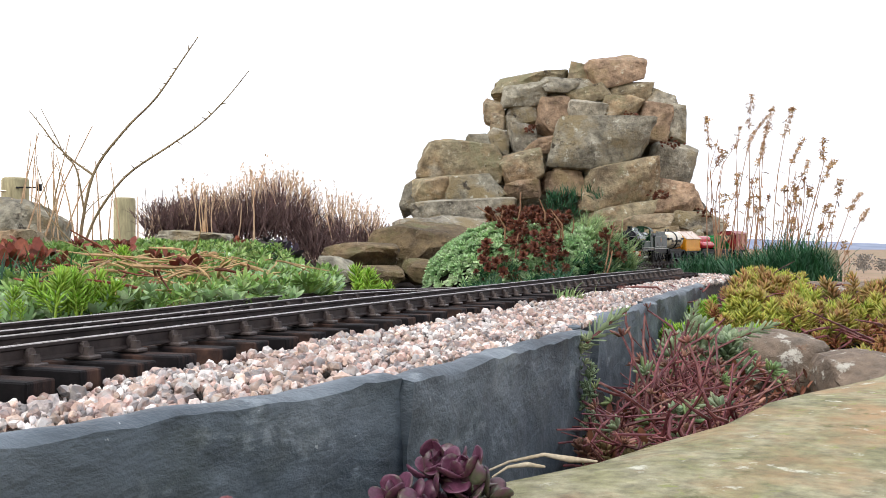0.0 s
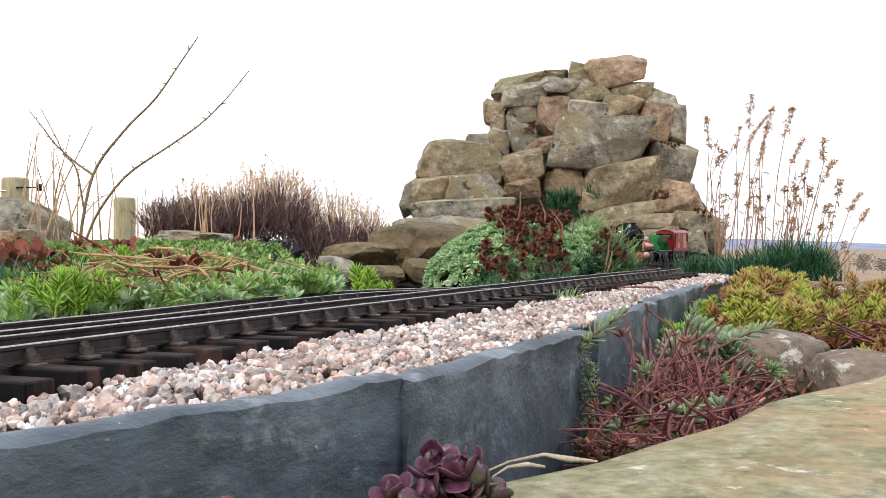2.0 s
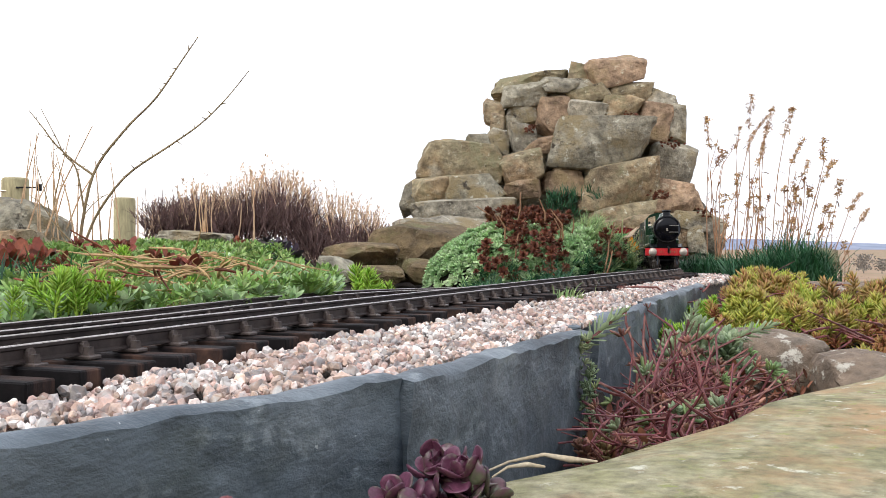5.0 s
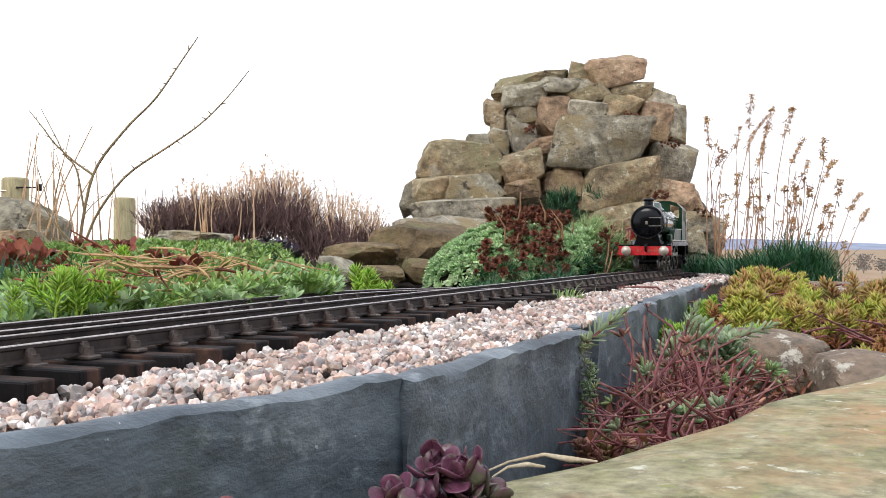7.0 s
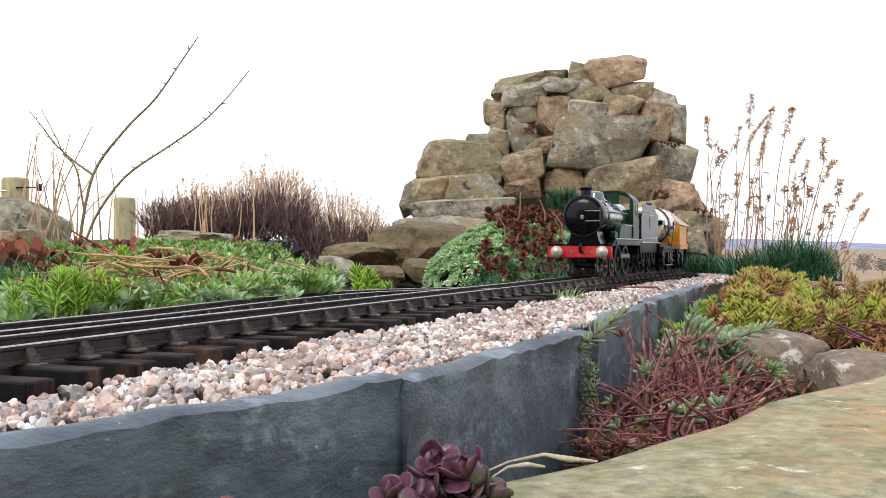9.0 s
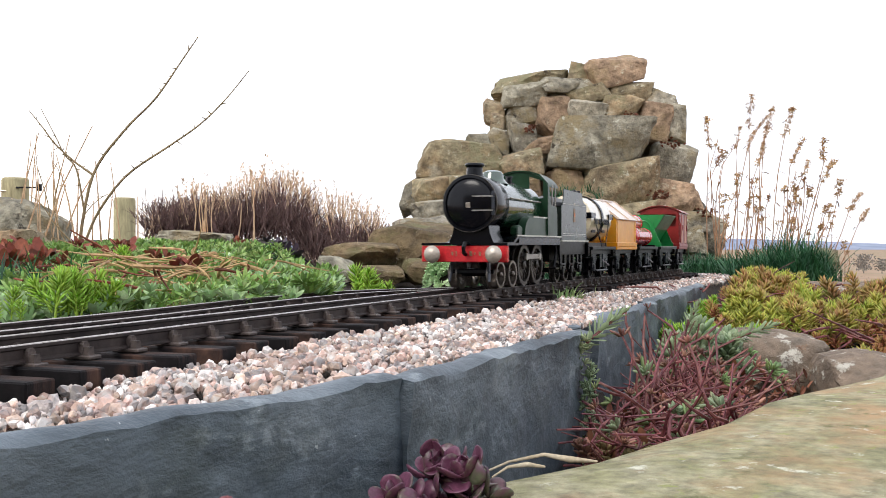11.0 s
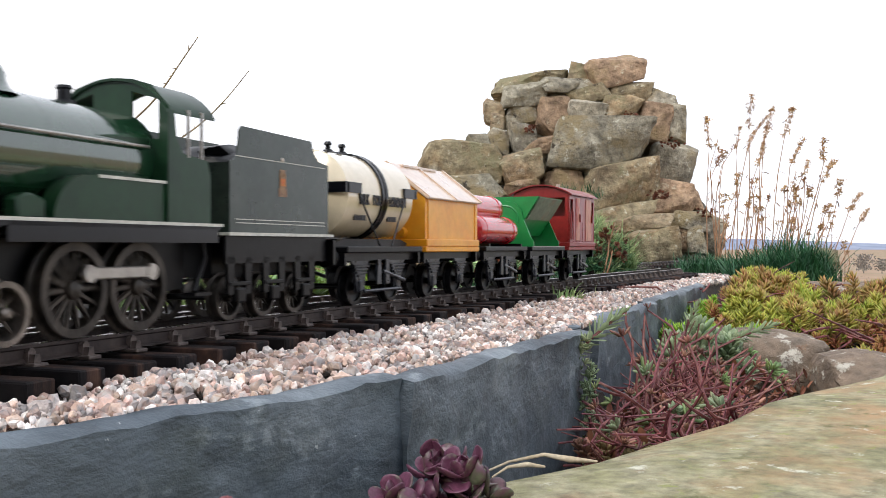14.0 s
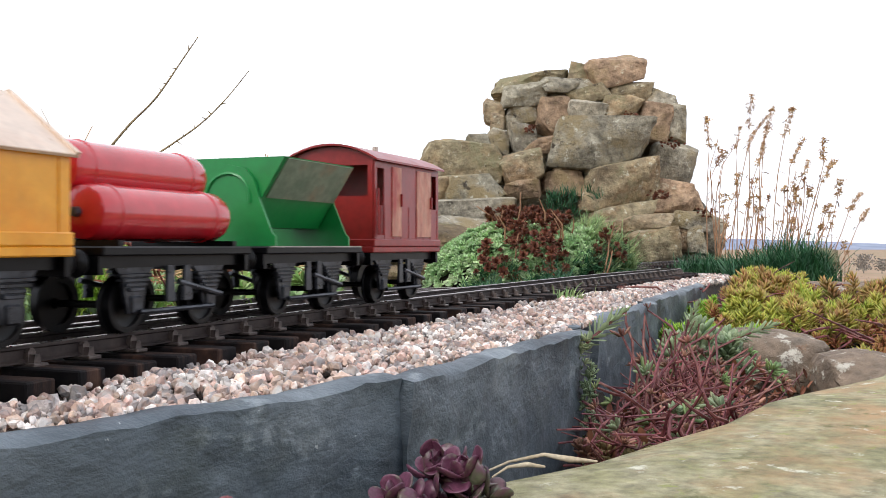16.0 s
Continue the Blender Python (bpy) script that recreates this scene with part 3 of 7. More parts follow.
# ---- the train ----
M["loco_green"] = mat("worn_green_enamel", [lin(18, 50, 32), lin(28, 64, 42), lin(22, 54, 38)], 30, 0.25, bump=0.015, grime=0.12, coat=1.0, spec=0.3, coat_ior=2.0)
# boiler green again, darkened and dulled so flat sides mirror less sky
M["cab_green"] = mat("low_sheen_green_enamel", [lin(16, 46, 28), lin(26, 58, 36), lin(20, 50, 32)], 30, 0.34, bump=0.02, grime=0.2, coat=0.1, spec=0.25)
M["tyre"] = mat("bright_worn_tyre", [lin(96, 90, 84), lin(146, 138, 130)], 120, 0.32, metal=0.75, bump=0.1, depth=0.0003)
M["tender_green"] = mat("dull_green_enamel", [lin(34, 46, 40), lin(46, 58, 50), lin(58, 64, 58)], 45, 0.3, bump=0.05, grime=0.3, coat=0.3, spec=0.3)
M["black"] = mat("black_enamel", [lin(5, 6, 11), lin(10, 11, 17)], 60, 0.2, bump=0.03, grime=0.2, depth=0.0004, coat=0.2, spec=0.2)
M["frame_black"] = mat("dull_black_frame", [lin(5, 6, 9), lin(15, 15, 18)], 90, 0.35, bump=0.12, depth=0.0004, spec=0.22)
M["beam_red"] = mat("chipped_red_paint", [lin(186, 26, 36), lin(206, 40, 46), lin(196, 32, 40), lin(208, 84, 70)], 70, 0.35, bump=0.15, depth=0.0003, coat=0.2)
M["buffer"] = mat("dull_nickel", [lin(176, 164, 150), lin(206, 196, 184)], 60, 0.4, metal=0.5, bump=0.05)
M["wheel"] = mat("worn_wheel_iron", [lin(40, 38, 36), lin(84, 78, 72)], 120, 0.4, metal=0.6, bump=0.1, depth=0.0003)
M["steel"] = mat("bright_steel", [lin(150, 146, 142), lin(190, 186, 180)], 60, 0.35, metal=0.8, bump=0.05)
M["white_line"] = mat("pale_lining", [lin(196, 196, 186), lin(216, 214, 204)], 80, 0.5, bump=0)
M["cream"] = mat("cream_tank_enamel", [lin(222, 206, 172), lin(232, 218, 188)], 20, 0.14, bump=0.02, grime=0.1, coat=1.0, spec=0.9)
M["yellow"] = mat("yellow_ochre_enamel", [lin(228, 148, 18), lin(238, 168, 48), lin(232, 156, 28)], 25, 0.38, bump=0.04, grime=0.1, coat=0.1)
M["tan_roof"] = mat("tan_roof_enamel", [lin(206, 176, 150), lin(216, 190, 166), lin(198, 162, 134)], 30, 0.3, bump=0.03, grime=0.14, coat=0.8)
M["red_drum"] = mat("glossy_red_enamel", [lin(182, 24, 38), lin(198, 34, 46), lin(188, 28, 40), lin(176, 40, 44)], 30, 0.2, bump=0.03, grime=0.12, coat=0.8, patches=((lin(206, 160, 140), 70, 0.68, 0.72),))
M["tipper_green"] = mat("bright_green_enamel", [lin(22, 128, 62), lin(30, 142, 70)], 30, 0.36, bump=0.04, grime=0.12, coat=0.15)
M["tipper_grey_green"] = mat("mottled_grey_green", [lin(96, 118, 96), lin(122, 138, 116), lin(136, 116, 90)], 40, 0.4, bump=0.08, grime=0.3, depth=0.0005)
M["van_red"] = mat("red_oxide_enamel", [lin(128, 26, 26), lin(150, 36, 34), lin(136, 30, 30)], 35, 0.36, bump=0.05, grime=0.18, coat=0.15)
M["scuffed_red"] = mat("rubbed_red_paint", [lin(170, 60, 52), lin(206, 150, 126), lin(176, 72, 60)], 60, 0.45, bump=0.06, grime=0.2, depth=0.0003, stretch=(1, 1, 0.35))
M["sheen_grey"] = mat("grey_cast_metal", [lin(24, 25, 29), lin(84, 88, 96)], 80, 0.3, metal=0.55, bump=0.1, depth=0.0004)
M["ink"] = mat("black_lettering", [lin(20, 19, 22), lin(32, 30, 33)], 100, 0.5, bump=0)
M["gold"] = mat("gilt_transfer", [lin(206, 140, 52), lin(190, 96, 40)], 300, 0.5, bump=0)
M["crest_red"] = mat("faded_red_transfer", [lin(120, 84, 60), lin(160, 128, 92)], 300, 0.5, bump=0)

MOVING, TURNING = [], []     # (thing, distance behind the front buffers, half wheelbase) and (axle, thing's distance, x, z, radius)


def wheel_bm(r, width, spokes, side, flange=True):
    """One wheel on the y axis; side: +1 with its face to +y."""
    bm = bmesh.new()
    turn = Matrix.Rotation(radians(-90 * side), 4, "X")
    inner = r * 0.80
    lathe(bm, [(inner, -width * 0.5), (r * 1.10, -width * 0.5), (r * 1.10, -width * 0.32), (r, -width * 0.25), (r * 0.985, width * 0.5), (inner, width * 0.5), (inner, -width * 0.5)], turn, 36)
    lathe(bm, [(0, -width * 0.5), (r * 0.2, -width * 0.5), (r * 0.2, width * 0.55), (r * 0.1, width * 0.7), (0, width * 0.7)], turn, 20)
    if spokes:
        for k in range(spokes):
            a = 2 * math.pi * k / spokes
            d = Vector((math.cos(a), 0, math.sin(a)))
            rod(bm, d * r * 0.15, d * r * 0.84, r * 0.075, r * 0.055, 6)
    else:
        lathe(bm, [(r * 0.18, width * 0.28), (r * 0.5, width * 0.1), (r * 0.82, width * 0.28), (r * 0.82, -width * 0.2), (r * 0.18, -width * 0.2)], turn, 28)
    return bm


def axle(parent, back, x, r, spokes, half=0.0165, rim="wheel", width=0.0055, crank=False):
    bm = bmesh.new()
    rod(bm, (0, -half, 0), (0, half, 0), 0.0016, seg=10)
    ax = part("axle", bm, M["frame_black"], parent)
    for side in (1, -1):
        w = part("wheel", wheel_bm(r, width, spokes, side), M[rim], ax)
        w.location = (0, side * (half + 0.0008), 0)
        if crank:
            bm = bmesh.new()
            rod(bm, (r * 0.42, side * (half + 0.002), 0), (r * 0.42, side * (half + 0.0065), 0), 0.0022, seg=10)
            part("crank_pin", bm, M["steel"], ax)
    ax.location = (x, 0, r)
    TURNING.append((ax, back, x, r))
    return ax


def disc_buffer(parent, x, y, z, r, mat_name, ahead=1):
    bm = bmesh.new()
    m = Matrix.Translation((x, y, z)) @ Matrix.Rotation(radians(90 * ahead), 4, "Y")
    lathe(bm, [(0, 0.0010), (r * 0.5, 0.0004), (r * 0.85, -0.0012), (r, -0.003), (r * 0.9, -0.0042), (r * 0.45, -0.0046), (r * 0.42, -0.0115), (0, -0.0115)], m, 24)
    return part("buffer", bm, M[mat_name], parent)


def hook(parent, x, ahead):
    bm = bmesh.new()
    tube(bm, [(x, 0, 0.027), (x + ahead * 0.008, 0, 0.027), (x + ahead * 0.012, 0, 0.030), (x + ahead * 0.0095, 0, 0.033)], 0.0013, 6)
    return part("coupling_hook", bm, M["frame_black"], parent)


# -- locomotive; x ahead, y to its left, z from the rail; its middle lies 0.095 behind the buffers
def locomotive():
    A = 0.095

    def X(a):
        return A - a
    loco = tagged(new("steam_locomotive"), "green and black clockwork-style tin steam locomotive with red buffer beam", "toy locomotive")
    MOVING.append((loco, A, 0.05))
    # frames and footplate
    bm = bmesh.new()
    for y in (-0.0105, 0.0105):
        prism(bm, [(X(0.014), 0.022), (X(0.014), 0.036), (X(0.180), 0.041), (X(0.180), 0.016), (X(0.12), 0.012), (X(0.075), 0.014), (X(0.068), 0.024)], y - 0.001, y + 0.001)
    box(bm, X(0.17), X(0.02), -0.010, 0.010, 0.024, 0.036)
    part("frame", bm, M["frame_black"], loco)
    bm = bmesh.new()
    prism(bm, [(X(0.0065), 0.0365), (X(0.0065), 0.038), (X(0.040), 0.0385), (X(0.052), 0.0440), (X(0.182), 0.0445), (X(0.182), 0.0425), (X(0.053), 0.0420), (X(0.041), 0.0368)], -0.030, 0.030)
    box(bm, X(0.036), X(0.0060), -0.0392, 0.0362, 0.0360, 0.0379)
    part("footplate", bm, M["black"], loco)
    for side in (1, -1):
        bm = bmesh.new()
        box(bm, X(0.183), X(0.050), side * 0.0301 - 0.0006, side * 0.0301 + 0.0006, 0.0437, 0.0450)
        part("valance", bm, M["white_line"], loco, "pale lined edge of the footplate")
        bm = bmesh.new()
        box(bm, X(0.180), X(0.055), side * 0.0294 - 0.0006, side * 0.0294 + 0.0006, 0.0365, 0.0437)
        part("valance", bm, M["black"], loco)
    bm = bmesh.new()
    box(bm, X(0.0102), X(0.0065), -0.0392, 0.0362, 0.0222, 0.0358, 0.0006, 1)
    beam = part("buffer_beam", bm, M["beam_red"], loco, "chipped bright red buffer beam")
    bm = bmesh.new()
    for k, (w, h) in enumerate(((0.0016, 0.0030), (0.0009, 0.0042), (0.0020, 0.0018), (0.0012, 0.0036), (0.0022, 0.0040), (0.0010, 0.0022), (0.0018, 0.0034))):
        y = -0.0125 + k * 0.0040
        if k != 2:
            box(bm, X(0.0065), X(0.0062), y, y + w, 0.0292 - h / 2, 0.0292 + h / 2)
    part("lettering", bm, M["crest_red"], beam, "worn gilt marks")
    for y in (0.0230, -0.0230):
        disc_buffer(loco, X(-0.0040), y * 1.16, 0.0287, 0.0072, "buffer")
    bm = bmesh.new()
    tube(bm, [(X(0.0085), 0.001, 0.0375), (X(0.002), 0.001, 0.0375), (X(-0.001), 0.001, 0.0345), (X(0.0), 0.001, 0.030), (X(0.004), 0.001, 0.0285)], 0.0018, 8)
    part("coupling_hook", bm, M["frame_black"], loco)
    # boiler
    zc = 0.0705
    along = Matrix.Rotation(radians(90), 4, "Y")

    def ring(a):
        return Matrix.Translation((X(a), 0, zc)) @ along
    bm = bmesh.new()
    lathe(bm, [(0.0230, -0.032), (0.0236, -0.0310), (0.0240, 0.0), (0.0234, 0.0012), (0.0214, 0.0014), (0.0208, 0.0004), (0.0202, 0.0010), (0.0160, 0.0024), (0.0090, 0.0034), (0, 0.0038)], ring(0.0165), 72)
    smokebox = part("smokebox", bm, M["black"], loco, "glossy black smokebox with door ring")
    bm = bmesh.new()
    for dz, w in ((0.0058, 0.013), (-0.0058, 0.013)):
        box(bm, X(0.0150), X(0.0130), -0.0020, w + 0.008, zc + dz - 0.0005, zc + dz + 0.0005)
    part("door_strap", bm, M["steel"], smokebox, "bright door straps")
    bm = bmesh.new()
    lathe(bm, [(0.0228, 0.0008), (0.0236, 0.0014), (0.0241, 0.0008), (0.0241, -0.0004)], ring(0.0165), 72)
    part("door_rim", bm, M["wheel"], smokebox, "worn bright smokebox rim")
    bm = bmesh.new()
    box(bm, X(0.0165), X(0.0138), 0.0195, 0.0222, zc - 0.010, zc + 0.010, 0.0005, 1)
    part("door_hinge", bm, M["sheen_grey"], smokebox)
    bm = bmesh.new()
    prism(bm, [(X(0.0130), -0.002), (X(0.0118), 0.0020), (X(0.0130), 0.0030), (X(0.0142), 0.0)], -0.0022, 0.0014, Matrix.Translation((0, 0, zc - 0.002)))
    part("door_dart", bm, M["buffer"], smokebox)
    bm = bmesh.new()
    lathe(bm, [(0.0214, -0.102), (0.0226, 0.0)], ring(0.046), 72)
    boiler = part("boiler", bm, M["loco_green"], loco, "dark green boiler with a sky-bright sheen")
    for a in (0.056, 0.085, 0.112):
        bm = bmesh.new()
        lathe(bm, [(0.0214, -0.0008), (0.0222 + (0.085 - a) * 0.012, -0.0006), (0.0222 + (0.085 - a) * 0.012, 0.0006), (0.0214, 0.0008)], ring(a), 64)
        part("boiler_band", bm, M["loco_green"], boiler)
    bm = bmesh.new()
    prism(bm, [(X(0.108), 0.046), (X(0.108), 0.080), (X(0.145), 0.082), (X(0.145), 0.046)], -0.0205, 0.0205, bevel=0.002)
    part("firebox", bm, M["cab_green"], loco)
    bm = bmesh.new()
    prism(bm, [(-0.020, 0.0375), (0.020, 0.0375), (0.0165, 0.046), (0.0150, 0.056), (-0.0150, 0.056), (-0.0165, 0.046)], -0.013, 0.013, Matrix.Translation((X(0.032), 0, 0)) @ Matrix.Rotation(radians(90), 4, "Z"))
    part("saddle", bm, M["black"], loco)
    # chimney, dome, safety valves
    bm = bmesh.new()
    lathe(bm, [(0.0108, 0.0880), (0.0088, 0.0905), (0.0070, 0.0925), (0.0065, 0.0985), (0.0074, 0.0992), (0.0082, 0.1005), (0.0080, 0.1018), (0.0070, 0.1024), (0.0056, 0.1020), (0.0050, 0.0960)], Matrix.Translation((X(0.0275), 0, 0.0022)), 32)
    part("chimney", bm, M["black"], loco)
    bm = bmesh.new()
    lathe(bm, [(0.0140, 0.0885), (0.0112, 0.0910), (0.0098, 0.0935), (0.0096, 0.0962), (0.0080, 0.0990), (0.0045, 0.1004), (0, 0.1008)], Matrix.Translation((X(0.072), 0, 0.0012)), 32)
    part("dome", bm, M["loco_green"], loco)
    bm = bmesh.new()
    lathe(bm, [(0.0055, 0.0900), (0.0048, 0.0930), (0.0030, 0.0935), (0.0028, 0.0975), (0.0036, 0.0980), (0.0030, 0.0992), (0, 0.0994)], Matrix.Translation((X(0.116), 0, 0)), 16)
    part("safety_valve", bm, M["black"], loco)
    for side in (1, -1):
        bm = bmesh.new()
        rod(bm, (X(0.050), side * 0.0238, zc + 0.0055), (X(0.140), side * 0.0225, zc + 0.0055), 0.0007, seg=8)
        for a in (0.056, 0.085, 0.112):
            rod(bm, (X(a), side * 0.0195, zc + 0.0055), (X(a), side * 0.0236, zc + 0.0055), 0.0009, seg=8)
        part("handrail", bm, M["steel"], loco)
        # splasher over both drivers, running back to the cab
        arc = [(X(0.080) + 0.0, 0.0445)]
        for k in range(9):
            g = radians(180 - 10 * k)
            arc.append((X(0.1005) + 0.0205 * -math.cos(g), 0.0445 + 0.0175 * math.sin(g)))
        outline = [(x, z) for x, z in arc] + [(X(0.146), 0.0620), (X(0.146), 0.0445)]
        bm = bmesh.new()
        prism(bm, outline, side * 0.0195, side * 0.0270)
        sp = part("splasher", bm, M["cab_green"], loco)
        bm = bmesh.new()
        box(bm, X(0.146), X(0.104), side * 0.0272 - 0.0004, side * 0.0272 + 0.0004, 0.0610, 0.0622)
        part("lining", bm, M["white_line"], sp)
        bm = bmesh.new()
        prism(bm, [(X(0.064), 0.0445), (X(0.064), 0.052), (X(0.070), 0.054), (X(0.078), 0.052), (X(0.078), 0.0445)], side * 0.0185, side * 0.0255, bevel=0.001)
        part("sandbox", bm, M["cab_green"], loco)
    # cab
    front = []
    top = 0.1065
    for k in range(13):
        g = radians(158 - 136 * k / 12)
        front.append((0.0305 * math.cos(g), top - 0.0145 + 0.0145 * (math.sin(g) - math.sin(radians(22))) / (1 - math.sin(radians(22)))))
    bm = bmesh.new()
    # the spectacle plate is built round its two windows
    put = Matrix.Translation((X(0.146), 0, 0)) @ Matrix.Rotation(radians(90), 4, "Z")
    prism(bm, [(-0.0283, 0.0445), (0.0283, 0.0445), (0.0283, 0.080), (-0.0283, 0.080)], -0.0006, 0.0006, put)
    prism(bm, [(-0.0100, 0.080), (0.0100, 0.080), (0.0100, 0.1045), (-0.0100, 0.1045)], -0.0006, 0.0006, put)
    for sg in (1, -1):
        prism(bm, [(sg * 0.0235, 0.080), (sg * 0.0283, 0.080), (sg * 0.0283, 0.094), (sg * 0.0235, 0.0965)], -0.0006, 0.0006, put)
        prism(bm, [(sg * 0.0235, 0.0965), (sg * 0.0283, 0.094), (sg * 0.0200, 0.1028), (sg * 0.0100, 0.1058), (sg * 0.0100, 0.1005)], -0.0006, 0.0006, put)
    prism(bm, [(-0.0100, 0.1040), (0.0100, 0.1040), (0.0100, 0.1058), (0, 0.1066), (-0.0100, 0.1058)], -0.0006, 0.0006, put)
    cab = part("cab", bm, M["cab_green"], loco, "green cab with round-topped spectacle plate")
    for side in (1, -1):
        bm = bmesh.new()
        prism(bm, [(X(0.146), 0.0445), (X(0.146), 0.092), (X(0.150), 0.092), (X(0.1515), 0.080), (X(0.156), 0.0745), (X(0.1660), 0.0735), (X(0.174), 0.0725), (X(0.1765), 0.066), (X(0.1765), 0.0445)], side * 0.0277, side * 0.0283)
        part("cab_side", bm, M["cab_green"], cab)
        bm = bmesh.new()
        for a in (0.1600, 0.1700):
            rod(bm, (X(a), side * 0.0280, 0.073), (X(a), side * 0.0280, 0.0935), 0.0008, seg=8)
        part("handrail", bm, M["steel"], cab)
    bm = bmesh.new()
    lo = [bm.verts.new((X(0.144), y, z)) for y, z in front]
    hi = [bm.verts.new((X(0.180), y, z)) for y, z in front]
    lo2 = [bm.verts.new((X(0.144), y, z - 0.0012)) for y, z in front]
    hi2 = [bm.verts.new((X(0.180), y, z - 0.0012)) for y, z in front]
    for k in range(len(front) - 1):
        bm.faces.new((lo[k], lo[k + 1], hi[k + 1], hi[k]))
        bm.faces.new((lo2[k], hi2[k], hi2[k + 1], lo2[k + 1]))
        bm.faces.new((hi[k], hi[k + 1], hi2[k + 1], hi2[k]))
        bm.faces.new((lo[k], lo2[k], lo2[k + 1], lo[k + 1]))
    for a_, b_, c_, d_ in ((lo[0], hi[0], hi2[0], lo2[0]), (lo[-1], lo2[-1], hi2[-1], hi[-1])):
        bm.faces.new((a_, b_, c_, d_))
    bmesh.ops.recalc_face_normals(bm, faces=bm.faces[:])
    part("roof", bm, M["cab_green"], cab)
    # wheels, rods, bogie
    bm = bmesh.new()
    box(bm, X(0.072), X(0.022), -0.0115, 0.0115, 0.0115, 0.0165, 0.001, 1)
    box(bm, X(0.024), X(0.020), -0.0195, 0.0195, 0.0125, 0.0160, 0.0005, 1)
    part("bogie", bm, M["frame_black"], loco)
    for side in (1, -1):
        bm = bmesh.new()
        tube(bm, [(X(0.016), side * 0.016, 0.0225), (X(0.017), side * 0.0165, 0.014), (X(0.0145), side * 0.0175, 0.006)], [0.0016, 0.0014, 0.0012], 6)
        part("guard_iron", bm, M["sheen_grey"], loco)
    for a in (0.0320, 0.0630):
        axle(loco, A, X(a), 0.0116, 8, rim="tyre", width=0.0085)
    for a in (0.0995, 0.1376):
        axle(loco, A, X(a), 0.0185, 14, width=0.0055)
    for side in (1, -1):
        bm = bmesh.new()
        for a, b in ((0.0995, 0.1376),):
            box(bm, X(b), X(a), -0.0008, 0.0008, -0.0024, 0.0024, 0.0005, 1)
            for c in (a, b):
                rod(bm, (X(c), -0.0012, 0), (X(c), 0.0012, 0), 0.0034, seg=14)
        r = part("coupling_rod", bm, M["steel"], loco, "bright steel coupling rod")
        r["reach"] = 0.0075
        TURNING.append((r, A, side, 0.0185))
    # steps below the cab
    for side in (1, -1):
        bm = bmesh.new()
        tube(bm, [(X(0.168), side * 0.0285, 0.042), (X(0.172), side * 0.0285, 0.030), (X(0.164), side * 0.0285, 0.0155)], 0.0012, 5)
        box(bm, X(0.172), X(0.160), side * 0.0285 - 0.003, side * 0.0285 + 0.003, 0.0135, 0.0150)
        part("cab_step", bm, M["frame_black"], loco)
    return loco


